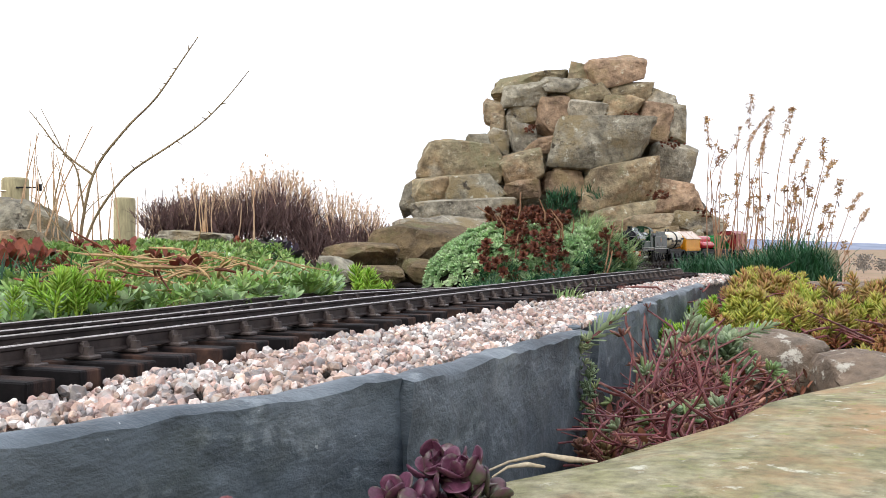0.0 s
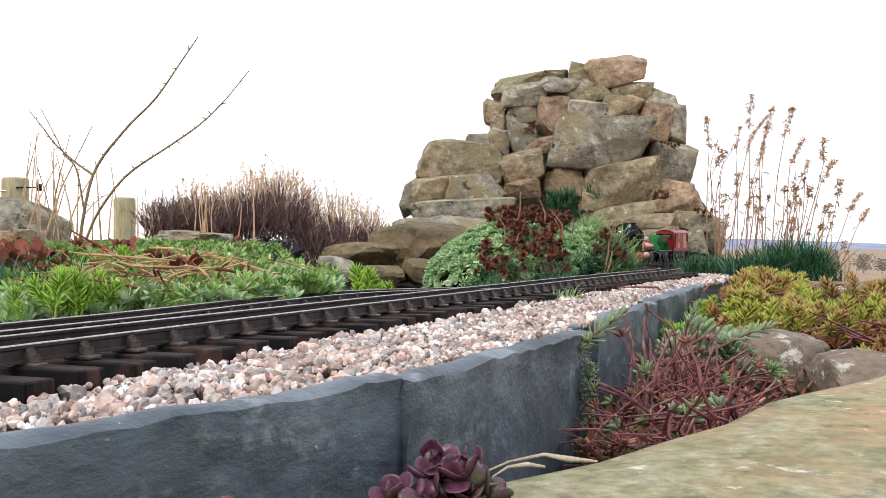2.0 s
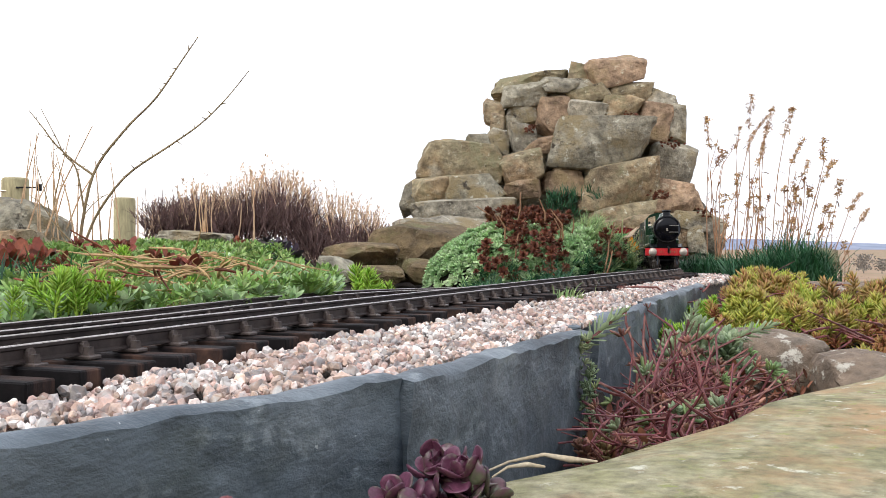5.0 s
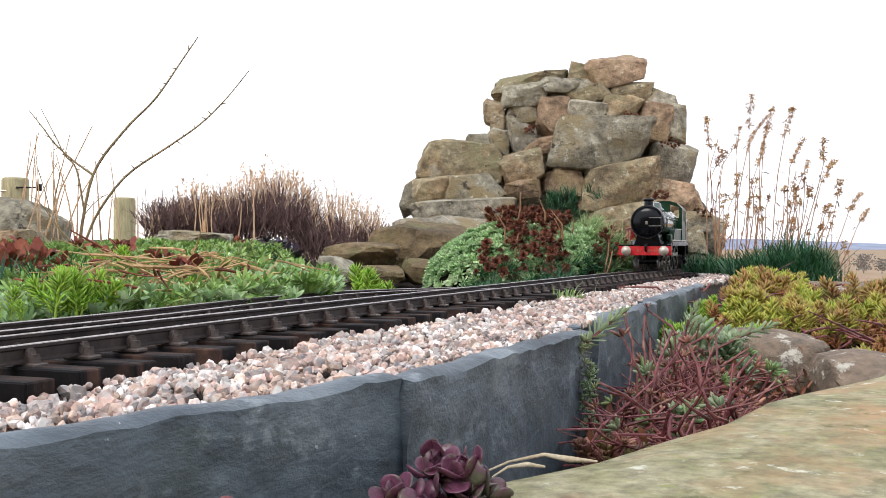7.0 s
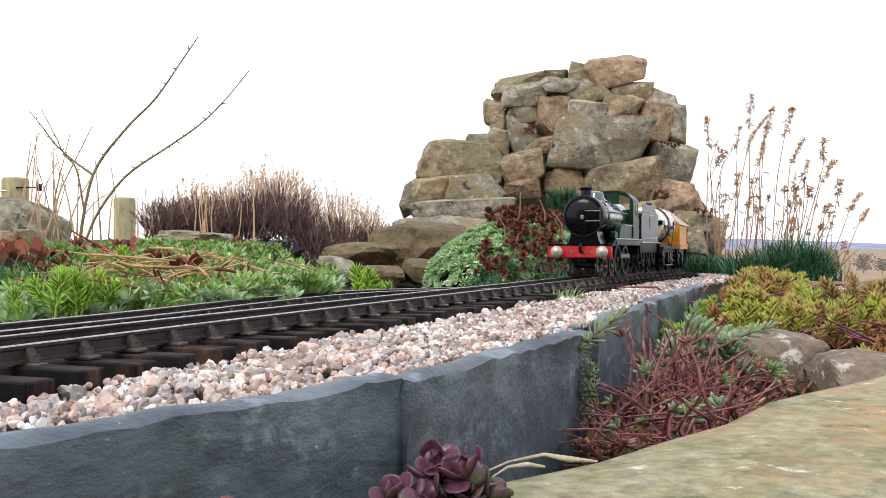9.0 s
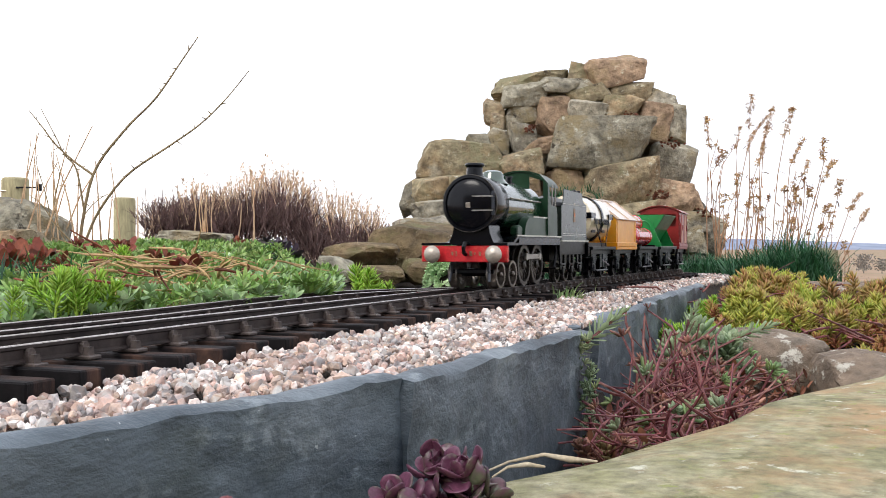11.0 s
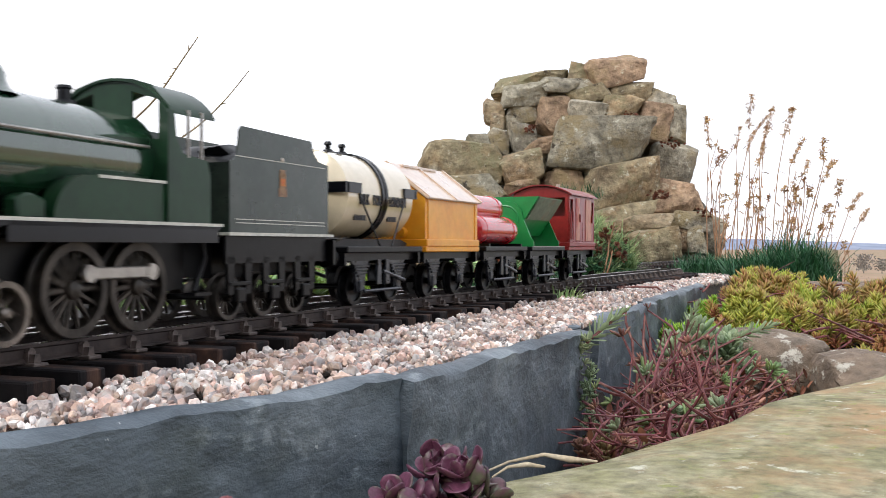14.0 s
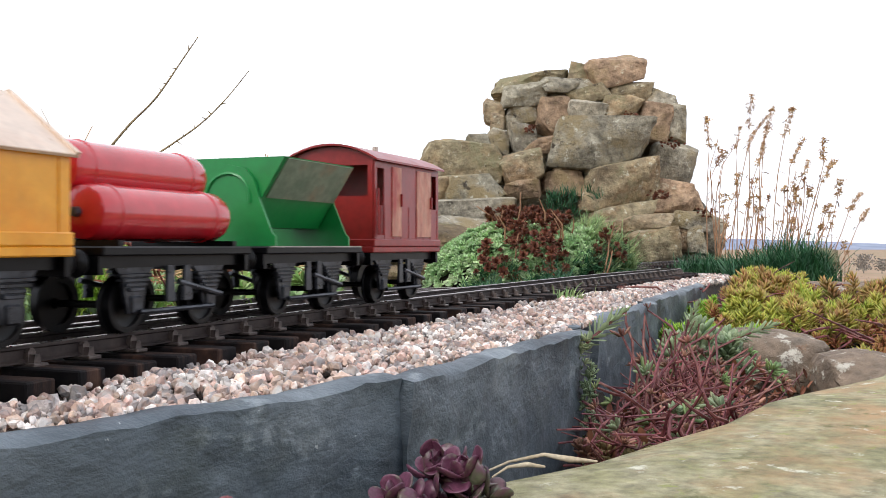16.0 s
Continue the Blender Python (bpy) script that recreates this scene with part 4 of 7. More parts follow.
# -- tender
def tender():
    A = 0.246

    def X(a):
        return A - a
    td = tagged(new("tender"), "dull green lined tin tender with a faded gilt crest", "toy tender")
    MOVING.append((td, A, 0.031))
    bm = bmesh.new()
    box(bm, X(0.292), X(0.190), -0.0295, 0.0295, 0.0400, 0.0415)
    part("footplate", bm, M["white_line"], td, "pale lined footplate edge")
    for side in (1, -1):
        bm = bmesh.new()
        outline = [(X(0.1930), 0.0415), (X(0.1930), 0.0745), (X(0.1962), 0.0752), (X(0.1990), 0.0780), (X(0.2002), 0.0830), (X(0.2010), 0.0895), (X(0.2030), 0.0915),
                   (X(0.2705), 0.0905), (X(0.2716), 0.0870), (X(0.2745), 0.0830), (X(0.2790), 0.0802), (X(0.2890), 0.0790), (X(0.2890), 0.0415)]
        prism(bm, outline, side * 0.0268, side * 0.0276)
        sd = part("tank_side", bm, M["tender_green"], td)
        bm = bmesh.new()
        y0, y1 = sorted((side * 0.0276, side * 0.0279))
        for z in (0.0458, 0.0475, 0.0770):
            box(bm, X(0.2850), X(0.1980), y0, y1, z, z + 0.0004)
        part("lining", bm, M["white_line"], sd)
        bm = bmesh.new()
        for cx, w, z0, z1 in ((0.2405, 0.0030, 0.0640, 0.0715), (0.2405, 0.0024, 0.0700, 0.0735)):
            box(bm, X(cx + w), X(cx - w), y0, y1, z0, z1)
        box(bm, X(0.2445), X(0.2365), y0, y1, 0.0598, 0.0640)
        part("crest", bm, M["crest_red"], sd, "faded red and gilt crest transfer")
        bm = bmesh.new()
        box(bm, X(0.2428), X(0.2382), y0, y1 + 0.0001, 0.0652, 0.0690)
        part("crest_lion", bm, M["gold"], sd)
        bm = bmesh.new()
        lathe(bm, [(0, 0.0008), (0.0012, 0.0004), (0.0014, 0)], Matrix.Translation((X(0.2405), side * 0.0276, 0.0782)) @ Matrix.Rotation(radians(-90 * side), 4, "X"), 10)
        part("rivet", bm, M["buffer"], sd)
    bm = bmesh.new()
    box(bm, X(0.2885), X(0.2875), -0.0268, 0.0268, 0.0415, 0.0790)
    box(bm, X(0.1950), X(0.1940), -0.0268, 0.0268, 0.0415, 0.0740)
    box(bm, X(0.2880), X(0.2015), -0.0268, 0.0268, 0.0700, 0.0715)
    part("tank", bm, M["tender_green"], td)
    bm = bmesh.new()
    fitted_coal = rock_bm((1, 1, 1), 77, 3, 0.6, 0.25, 4)
    fitted(fitted_coal, 0.060, 0.046, 0.022)
    coal = part("coal_load", fitted_coal, M["frame_black"], td, "black coal load")
    coal.location = (X(0.238), 0, 0.076)
    for side in (1, -1):
        bm = bmesh.new()
        # outside frame with three openings, from plates and horn guides
        y0, y1 = sorted((side * 0.0245, side * 0.0262))
        box(bm, X(0.289), X(0.1920), y0, y1, 0.0270, 0.0400)
        for a in (0.204, 0.235, 0.266):
            for o in (-0.0075, 0.0075):
                prism(bm, [(X(a + o) - 0.0030, 0.030), (X(a + o) + 0.0030, 0.030), (X(a + o) + 0.0022, 0.0125), (X(a + o) - 0.0022, 0.0125)], y0, y1)
            box(bm, X(a) - 0.0040, X(a) + 0.0040, y0 - 0.0012, y1 + 0.0012, 0.0085, 0.0155, 0.0008, 1)
            box(bm, X(a) - 0.0090, X(a) + 0.0090, y0 - 0.0006, y1 + 0.0006, 0.0165, 0.0185, 0.0004, 1)
        part("outside_frame", bm, M["frame_black"], td)
    bm = bmesh.new()
    box(bm, X(0.285), X(0.200), -0.013, 0.013, 0.020, 0.0385)
    part("underframe", bm, M["frame_black"], td)
    bm = bmesh.new()
    box(bm, X(0.2945), X(0.2915), -0.0295, 0.0295, 0.0250, 0.0385)
    part("rear_beam", bm, M["frame_black"], td)
    for y in (0.022, -0.022):
        disc_buffer(td, X(0.300), y, 0.0290, 0.0062, "frame_black", -1)
    for a in (0.204, 0.235, 0.266):
        axle(td, A, X(a), 0.0108, 10, rim="wheel")
    hook(td, X(0.294), -1)
    return td


# -- wagon underframe shared by all five
def chassis(wagon, A, a0, a1, wheels, deck="black", brake=True, deck_label=""):
    def X(a):
        return A - a
    bm = bmesh.new()
    box(bm, X(a1), X(a0), -0.0300, 0.0300, 0.0312, 0.0350, 0.0006, 1)
    part("deck", bm, M[deck], wagon, deck_label)
    bm = bmesh.new()
    for y in (0.0235, -0.0235):
        box(bm, X(a1) + 0.002, X(a0) - 0.002, y - 0.0012, y + 0.0012, 0.0265, 0.0312)
    box(bm, X(a1), X(a1) + 0.003, -0.0280, 0.0280, 0.0240, 0.0312)
    box(bm, X(a0) - 0.003, X(a0), -0.0280, 0.0280, 0.0240, 0.0312)
    part("solebar", bm, M["frame_black"], wagon)
    for a in wheels:
        axle(wagon, A, X(a), 0.0112, 0, rim="frame_black")
        for side in (1, -1):
            y0, y1 = sorted((side * 0.0222, side * 0.0240))
            bm = bmesh.new()
            prism(bm, [(X(a) - 0.0125, 0.0270), (X(a) + 0.0125, 0.0270), (X(a) + 0.0080, 0.0225), (X(a) + 0.0045, 0.0080), (X(a) - 0.0045, 0.0080), (X(a) - 0.0080, 0.0225)], y0, y1)
            box(bm, X(a) - 0.0034, X(a) + 0.0034, y0 - 0.0014, y1 + 0.0014, 0.0078, 0.0150, 0.0008, 1)
            for k, (w, z) in enumerate(((0.0100, 0.0225), (0.0085, 0.0206), (0.0066, 0.0187), (0.0046, 0.0168))):
                box(bm, X(a) - w, X(a) + w, y0 - 0.0012, y1 + 0.0012, z, z + 0.0016, 0.0003, 1)
            part("axle_guard", bm, M["sheen_grey"], wagon)
    if brake:
        mid = sum(wheels) / 2
        for side in (1, -1):
            bm = bmesh.new()
            y = side * 0.0262
            rod(bm, (X(wheels[1]), y, 0.0085), (X(wheels[0]), y, 0.0085), 0.0011, seg=8)
            for o in (-0.006, 0.006):
                prism(bm, [(X(mid + o) - 0.0022, 0.0270), (X(mid + o) + 0.0022, 0.0270), (X(mid + o) + 0.0030, 0.0120), (X(mid + o) - 0.0030, 0.0120)], *sorted((y - 0.0008, y + 0.0008)))
            rod(bm, (X(mid), y, 0.020), (X(wheels[1]) - 0.006, y, 0.0135), 0.0013, seg=8)
            part("brake_gear", bm, M["sheen_grey"], wagon)
    for x, ahead in ((X(a0) + 0.0068, 1), (X(a1) - 0.0068, -1)):
        for y in (0.0205, -0.0205):
            disc_buffer(wagon, x, y, 0.0285, 0.0056, "frame_black", ahead)
    hook(wagon, X(a0), 1)
    hook(wagon, X(a1), -1)


def milk_tank():
    A = 0.3625

    def X(a):
        return A - a
    w = tagged(new("milk_tank_wagon"), "cream tin milk tank wagon with black straps and lettering", "toy wagon", "goods wagons of the train")
    MOVING.append((w, A, 0.026))
    chassis(w, A, 0.3085, 0.4165, (0.3365, 0.3885), "frame_black")
    zc, r = 0.0655, 0.0262
    along = Matrix.Rotation(radians(90), 4, "Y")
    bm = bmesh.new()
    L = 0.0470
    lathe(bm, [(0, -L - 0.0040), (r * 0.5, -L - 0.0032), (r * 0.85, -L - 0.0012), (r, -L + 0.001), (r, L - 0.001), (r * 0.85, L + 0.0012), (r * 0.5, L + 0.0032), (0, L + 0.0040)], Matrix.Translation((0, 0, zc)) @ along, 64)
    tank = part("tank", bm, M["cream"], w, "glossy cream cylindrical tank")
    for x in (-0.0045, 0.0005):
        bm = bmesh.new()
        lathe(bm, [(r + 0.0002, -0.0017), (r + 0.0012, -0.0015), (r + 0.0012, 0.0015), (r + 0.0002, 0.0017)], Matrix.Translation((x, 0, zc)) @ along, 64)
        part("strap", bm, M["black"], w, "black tank strap")
    for sx in (1, -1):
        bm = bmesh.new()
        box(bm, sx * (L + 0.0030) - 0.0010, sx * (L + 0.0030) + 0.0010, -0.0265, 0.0272, zc + 0.0005, zc + 0.0066)
        box(bm, min(sx * L, sx * (L - 0.016)), max(sx * L, sx * (L - 0.016)), r - 0.0004, r + 0.0012, zc + 0.0005, zc + 0.0066)
        box(bm, min(sx * L, sx * (L - 0.016)), max(sx * L, sx * (L - 0.016)), -r - 0.0012, -r + 0.0004, zc + 0.0005, zc + 0.0066)
        part("end_stay", bm, M["black"], w)
    for side in (1, -1):
        for sx in (1, -1):
            bm = bmesh.new()
            rod(bm, (sx * (L - 0.014), side * (r + 0.0004), zc), (sx * 0.008, side * 0.0285, 0.0350), 0.0006, seg=6)
            part("tie_wire", bm, M["black"], w)
    bm = bmesh.new()
    for y in (0.0185, -0.0185):
        prism(bm, [(-0.050, 0.0350), (0.050, 0.0350), (0.050, 0.0372), (0.040, 0.0395), (-0.040, 0.0395), (-0.050, 0.0372)], y - 0.0015, y + 0.0015)
    part("cradle", bm, M["frame_black"], w)
    for x in (0.004, 0.022):
        bm = bmesh.new()
        lathe(bm, [(0.0038, 0.0), (0.0030, 0.0022), (0.0016, 0.0030), (0.0016, 0.0048), (0.0026, 0.0056), (0.0020, 0.0072), (0, 0.0076)], Matrix.Translation((x, 0, zc + r - 0.0006)), 16)
        part("filler", bm, M["black"], w)
    bm = bmesh.new()
    box(bm, -0.002, 0.028, -0.004, 0.004, zc + r - 0.0008, zc + r + 0.0006)
    part("filler_plate", bm, M["black"], w)
    # lettering: the upper line can be read, the lower cannot
    for side in (1, -1):
        for words, x in (("MILK", 0.0255), ("FOR", 0.0085), ("LONDON", -0.0215)):
            fc = bpy.data.curves.new("lettering", "FONT")
            fc.body, fc.size, fc.align_x, fc.extrude = words, 0.0086, "CENTER", 0.0003
            fc.resolution_u, fc.offset = 2, 0.00022
            tmp = bpy.data.objects.new("lettering", fc)
            me = bpy.data.meshes.new_from_object(tmp)
            me.materials.clear()
            me.materials.append(M["ink"])
            tx = new("lettering", me)
            tx.parent = w
            tx.matrix_basis = Matrix.Translation((x * side, side * (r + 0.0004), zc - 0.0056)) @ Matrix.Rotation(radians(180 if side > 0 else 0), 4, "Z") @ Matrix.Rotation(radians(90), 4, "X") @ Matrix.Diagonal((0.66, 1, 1, 1))
        bm = bmesh.new()
        for x0, x1 in ((0.033, 0.0305), (0.0298, 0.027), (0.0262, 0.0238), (0.023, 0.0205), (0.0198, 0.0172), (-0.013, -0.0158), (-0.0166, -0.0192), (-0.020, -0.0228), (-0.0236, -0.026)):
            box(bm, min(x0, x1), max(x0, x1), side * 0.0230 - 0.0004, side * 0.0230 + 0.0004, zc - 0.0150, zc - 0.0100)
        part("lettering", bm, M["ink"], w, "unreadable black lettering")
    return w


def ochre_van():
    A = 0.4745

    def X(a):
        return A - a
    w = tagged(new("salt_wagon"), "yellow tin covered wagon with a tan pitched plank roof", "toy wagon", "goods wagons of the train")
    MOVING.append((w, A, 0.026))
    chassis(w, A, 0.4235, 0.5255, (0.4490, 0.5010), "yellow", False, "yellow wagon floor")
    body = [(-0.0285, 0.0395), (0.0285, 0.0395), (0.0285, 0.0675), (0.0, 0.0895), (-0.0285, 0.0675)]
    bm = bmesh.new()
    prism(bm, body, -0.0500, 0.0500, Matrix.Rotation(radians(90), 4, "Z"))
    part("body", bm, M["yellow"], w, "yellow enamelled body")
    bm = bmesh.new()
    box(bm, -0.0505, 0.0505, -0.0302, 0.0302, 0.0350, 0.0400, 0.0005, 1)
    part("sill", bm, M["yellow"], w)
    d = Vector((0.0285, -0.0220)).normalized()
    for side in (1, -1):
        bm = bmesh.new()
        tilt = Matrix.Translation((0, side * 0.0152, 0.0795)) @ Matrix.Rotation(side * -math.atan2(0.0220, 0.0285), 4, "X")
        for k in range(2):
            x0 = -0.0520 + k * 0.0523
            bm2 = bmesh.new()
            box(bm2, x0, x0 + 0.0517, -0.0205, 0.0200, -0.0006, 0.0010, 0.0003, 1)
            bmesh.ops.transform(bm2, matrix=tilt, verts=bm2.verts[:])
            part("roof_panel", bm2, M["tan_roof"], w, "tan roof sheet")
        bm.free()
        for x in (-0.0505, 0.0003, 0.0505):
            bm = bmesh.new()
            box(bm, x - 0.0010, x + 0.0010, -0.0205, 0.0200, 0.0010, 0.0020)
            bmesh.ops.transform(bm, matrix=tilt, verts=bm.verts[:])
            part("roof_rib", bm, M["tan_roof"], w)
    bm = bmesh.new()
    box(bm, -0.030, 0.030, -0.0030, 0.0030, 0.0905, 0.0925, 0.0004, 1)
    part("ridge_cap", bm, M["tan_roof"], w)
    for side in (1, -1):
        for x in (-0.045, 0.045):
            bm = bmesh.new()
            box(bm, x - 0.001, x + 0.001, side * 0.0285 - 0.0006, side * 0.0285 + 0.0006, 0.0400, 0.0670)
            part("rib", bm, M["yellow"], w)
    bm = bmesh.new()
    lathe(bm, [(0.0, 0.0045), (0.003, 0.004), (0.0036, 0)], Matrix.Translation((0.050, 0.012, 0.0445)) @ Matrix.Rotation(radians(90), 4, "Y"), 16)
    part("boss", bm, M["yellow"], w)
    return w


def drum_wagon():
    A = 0.5935

    def X(a):
        return A - a
    w = tagged(new("gas_cylinder_wagon"), "black flat wagon carrying three glossy red cylinders", "toy wagon", "goods wagons of the train")
    MOVING.append((w, A, 0.026))
    chassis(w, A, 0.5410, 0.6460, (0.5675, 0.6195), "frame_black")
    along = Matrix.Rotation(radians(90), 4, "Y")
    for y, z in ((0.0130, 0.0484), (-0.0130, 0.0484), (0.0, 0.0665)):
        r, L = 0.0115, 0.0440
        bm = bmesh.new()
        prof = [(0, -L - 0.003), (r * 0.6, -L - 0.0022), (r * 0.92, -L), (r, -L + 0.003)]
        for x in (-0.033, 0.033):
            prof += [(r, x - 0.0015), (r + 0.0005, x - 0.0008), (r + 0.0005, x + 0.0008), (r, x + 0.0015)]
        prof += [(r, L - 0.003), (r * 0.92, L), (r * 0.6, L + 0.0022), (0, L + 0.003)]
        lathe(bm, prof, Matrix.Translation((0, y, z)) @ along, 40)
        dr = part("cylinder", bm, M["red_drum"], w, "glossy red gas cylinder")
        bm = bmesh.new()
        rod(bm, (L + 0.002, y, z), (L + 0.0055, y, z), 0.0022, 0.0018, 10)
        part("valve", bm, M["sheen_grey"], dr)
    for x in (-0.040, 0.040):
        bm = bmesh.new()
        box(bm, x - 0.0015, x + 0.0015, -0.0285, 0.0285, 0.0350, 0.0374)
        part("cradle", bm, M["frame_black"], w)
    return w


def tipper():
    A = 0.7125

    def X(a):
        return A - a
    w = tagged(new("tipper_wagon"), "bright green tin side-tipping wagon with grey-green hopper sides", "toy wagon", "goods wagons of the train")
    MOVING.append((w, A, 0.026))
    chassis(w, A, 0.6600, 0.7650, (0.6870, 0.7390), "frame_black")
    turn = Matrix.Rotation(radians(90), 4, "Z")
    for x in (0.0400, -0.0400):
        bm = bmesh.new()
        out = [(-0.0275, 0.0350), (-0.0275, 0.0400), (-0.0255, 0.0418), (-0.0180, 0.0590), (-0.0150, 0.0690), (-0.0095, 0.0745), (0.0, 0.0765),
               (0.0095, 0.0745), (0.0150, 0.0690), (0.0180, 0.0590), (0.0255, 0.0418), (0.0275, 0.0400), (0.0275, 0.0350)]
        prism(bm, out, -0.0008, 0.0008, Matrix.Translation((x, 0, 0)) @ turn)
        st = part("stand", bm, M["tipper_green"], w, "green pressed end stand")
        for k, (r0, r1) in enumerate(((0.0118, 0.0130),)):
            bm = bmesh.new()
            pts = [(x + math.copysign(0.0010, x), r1 * math.cos(radians(g)), 0.0590 + r1 * math.sin(radians(g))) for g in range(-10, 191, 10)]
            tube(bm, pts, 0.0009, 6)
            part("rim", bm, M["tipper_green"], st)
    # hopper: a V of sheet, open above
    bm = bmesh.new()
    sec = [(-0.0315, 0.0800), (-0.0085, 0.0450), (0.0085, 0.0450), (0.0315, 0.0800), (0.0300, 0.0800), (0.0078, 0.0462), (-0.0078, 0.0462), (-0.0300, 0.0800)]
    for a_, b_ in ((-0.0380, 0.0380),):
        for q in ((0, 1, 6, 7), (1, 2, 5, 6), (2, 3, 4, 5)):
            prism(bm, [sec[k] for k in q], a_, b_, turn)
    hop = part("hopper", bm, M["tipper_green"], w)
    for x in (0.0376, -0.0376):
        bm = bmesh.new()
        prism(bm, [sec[0], sec[1], sec[2], sec[3]], -0.0006, 0.0006, Matrix.Translation((x, 0, 0)) @ turn)
        part("end_plate", bm, M["tipper_green"], hop)
    # the upper part of each hopper side is mottled grey-green
    for side in (1, -1):
        bm = bmesh.new()
        p0, p1 = Vector((0.0185, 0.0600)), Vector((0.0312, 0.0795))
        o = Vector((p1 - p0).yx) * 0.0006 / (p1 - p0).length
        nrm = Vector(((p1 - p0).y, -(p1 - p0).x)).normalized()
        q = [p0, p1, p1 + nrm * 0.0008, p0 + nrm * 0.0008]
        prism(bm, [(side * v.x, v.y) for v in q], -0.0350, 0.0370, turn)
        part("side_flap", bm, M["tipper_grey_green"], hop, "mottled grey-green hopper side")
    bm = bmesh.new()
    box(bm, -0.0500, 0.0500, 0.0300, 0.0306, 0.0345, 0.0352)
    part("deck_edge", bm, M["steel"], w)
    return w


def brake_van():
    A = 0.8325

    def X(a):
        return A - a
    w = tagged(new("brake_van"), "red-brown tin brake van with open verandah and arched roof", "toy wagon", "goods wagons of the train")
    MOVING.append((w, A, 0.026))
    chassis(w, A, 0.7800, 0.8850, (0.8065, 0.8590), "van_red", True, "red-brown floor")
    bm = bmesh.new()
    box(bm, -0.0522, 0.0522, -0.0306, 0.0306, 0.0350, 0.0395, 0.0005, 1)
    part("sill", bm, M["van_red"], w)
    z0, ze = 0.0395, 0.0865

    def roof_z(y):
        return ze + 0.0095 * (1 - (y / 0.0325) ** 2)
    # sides: lower panel, posts, head, with openings between
    for side in (1, -1):
        y0, y1 = sorted((side * 0.0288, side * 0.0296))
        sd = None
        bm = bmesh.new()
        box(bm, -0.0500, 0.0500, y0, y1, z0, 0.0600)
        sd = part("side", bm, M["van_red"], w)
        for a, b in ((0.0470, 0.0500), (0.0260, 0.0370), (-0.0370, 0.0260), (-0.0500, -0.0460)):
            bm = bmesh.new()
            box(bm, a, b, y0, y1, 0.0600, 0.0825)
            part("side_panel", bm, M["van_red"], sd)
        bm = bmesh.new()
        box(bm, -0.0500, 0.0500, y0, y1, 0.0825, ze)
        part("head_rail", bm, M["van_red"], sd)
        for x0, x1 in ((0.012, 0.026), (-0.036, -0.012)):
            bm = bmesh.new()
            ya, yb = sorted((side * 0.0296, side * 0.0302))
            box(bm, x0, x1, ya, yb, 0.0410, 0.0845, 0.0003, 1)
            dr = part("door", bm, M["scuffed_red"], sd, "rubbed pale red door")
            bm = bmesh.new()
            ya, yb = sorted((side * 0.0302, side * 0.0317))
            box(bm, x0 + 0.001, x0 + 0.0024, ya, yb, 0.0600, 0.0680, 0.0003, 1)
            part("handle", bm, M["van_red"], dr)
        for k in range(9):
            x = -0.048 + k * 0.012
            bm = bmesh.new()
            ya, yb = sorted((side * 0.0296, side * 0.0299))
            box(bm, x, x + 0.0005, ya, yb, z0, 0.0600)
            part("plank_joint", bm, M["van_red"], sd)
        bm = bmesh.new()
        for x in (0.040, 0.047):
            rod(bm, (x, side * 0.0306, 0.042), (x, side * 0.0306, 0.070), 0.0007, seg=6)
        part("handrail", bm, M["van_red"], sd)
    turn = Matrix.Rotation(radians(90), 4, "Z")
    for x, open_ in ((0.0496, True), (0.0180, False), (-0.0496, False)):
        bm = bmesh.new()
        arch = [(0.0288 - 0.0576 * k / 10, roof_z(0.0288 - 0.0576 * k / 10) - 0.0006) for k in range(11)]
        if open_:
            prism(bm, [(-0.0283, z0), (0.0283, z0), (0.0283, 0.0655), (-0.0283, 0.0655)], -0.0006, 0.0006, Matrix.Translation((x, 0, 0)) @ turn)
            prism(bm, [(-0.0283, 0.0840), (0.0283, 0.0840)] + arch, -0.0006, 0.0006, Matrix.Translation((x, 0, 0)) @ turn)
            for y in (-0.0266, 0.0266, 0.0):
                prism(bm, [(y - 0.0017, 0.0655), (y + 0.0017, 0.0655), (y + 0.0017, 0.0840), (y - 0.0017, 0.0840)], -0.0006, 0.0006, Matrix.Translation((x, 0, 0)) @ turn)
        else:
            prism(bm, [(-0.0283, z0), (0.0283, z0)] + arch, -0.0006, 0.0006, Matrix.Translation((x, 0, 0)) @ turn)
        part("end_wall", bm, M["van_red"], w)
    bm = bmesh.new()
    ys_ = [-0.0328 + 0.0656 * k / 16 for k in range(17)]
    a1, a2 = [(bm.verts.new((-0.0535, y, roof_z(y))), bm.verts.new((-0.0535, y, roof_z(y) + 0.0012))) for y in ys_], [(bm.verts.new((0.0535, y, roof_z(y))), bm.verts.new((0.0535, y, roof_z(y) + 0.0012))) for y in ys_]
    for k in range(16):
        bm.faces.new((a1[k][1], a2[k][1], a2[k + 1][1], a1[k + 1][1]))
        bm.faces.new((a1[k][0], a1[k + 1][0], a2[k + 1][0], a2[k][0]))
        bm.faces.new((a1[k][0], a1[k][1], a1[k + 1][1], a1[k + 1][0]))
        bm.faces.new((a2[k][0], a2[k + 1][0], a2[k + 1][1], a2[k][1]))
    bm.faces.new((a1[0][0], a2[0][0], a2[0][1], a1[0][1])), bm.faces.new((a1[-1][0], a1[-1][1], a2[-1][1], a2[-1][0]))
    bmesh.ops.recalc_face_normals(bm, faces=bm.faces[:])
    roof = part("roof", bm, M["van_red"], w, "arched red-brown tin roof")
    bm = bmesh.new()
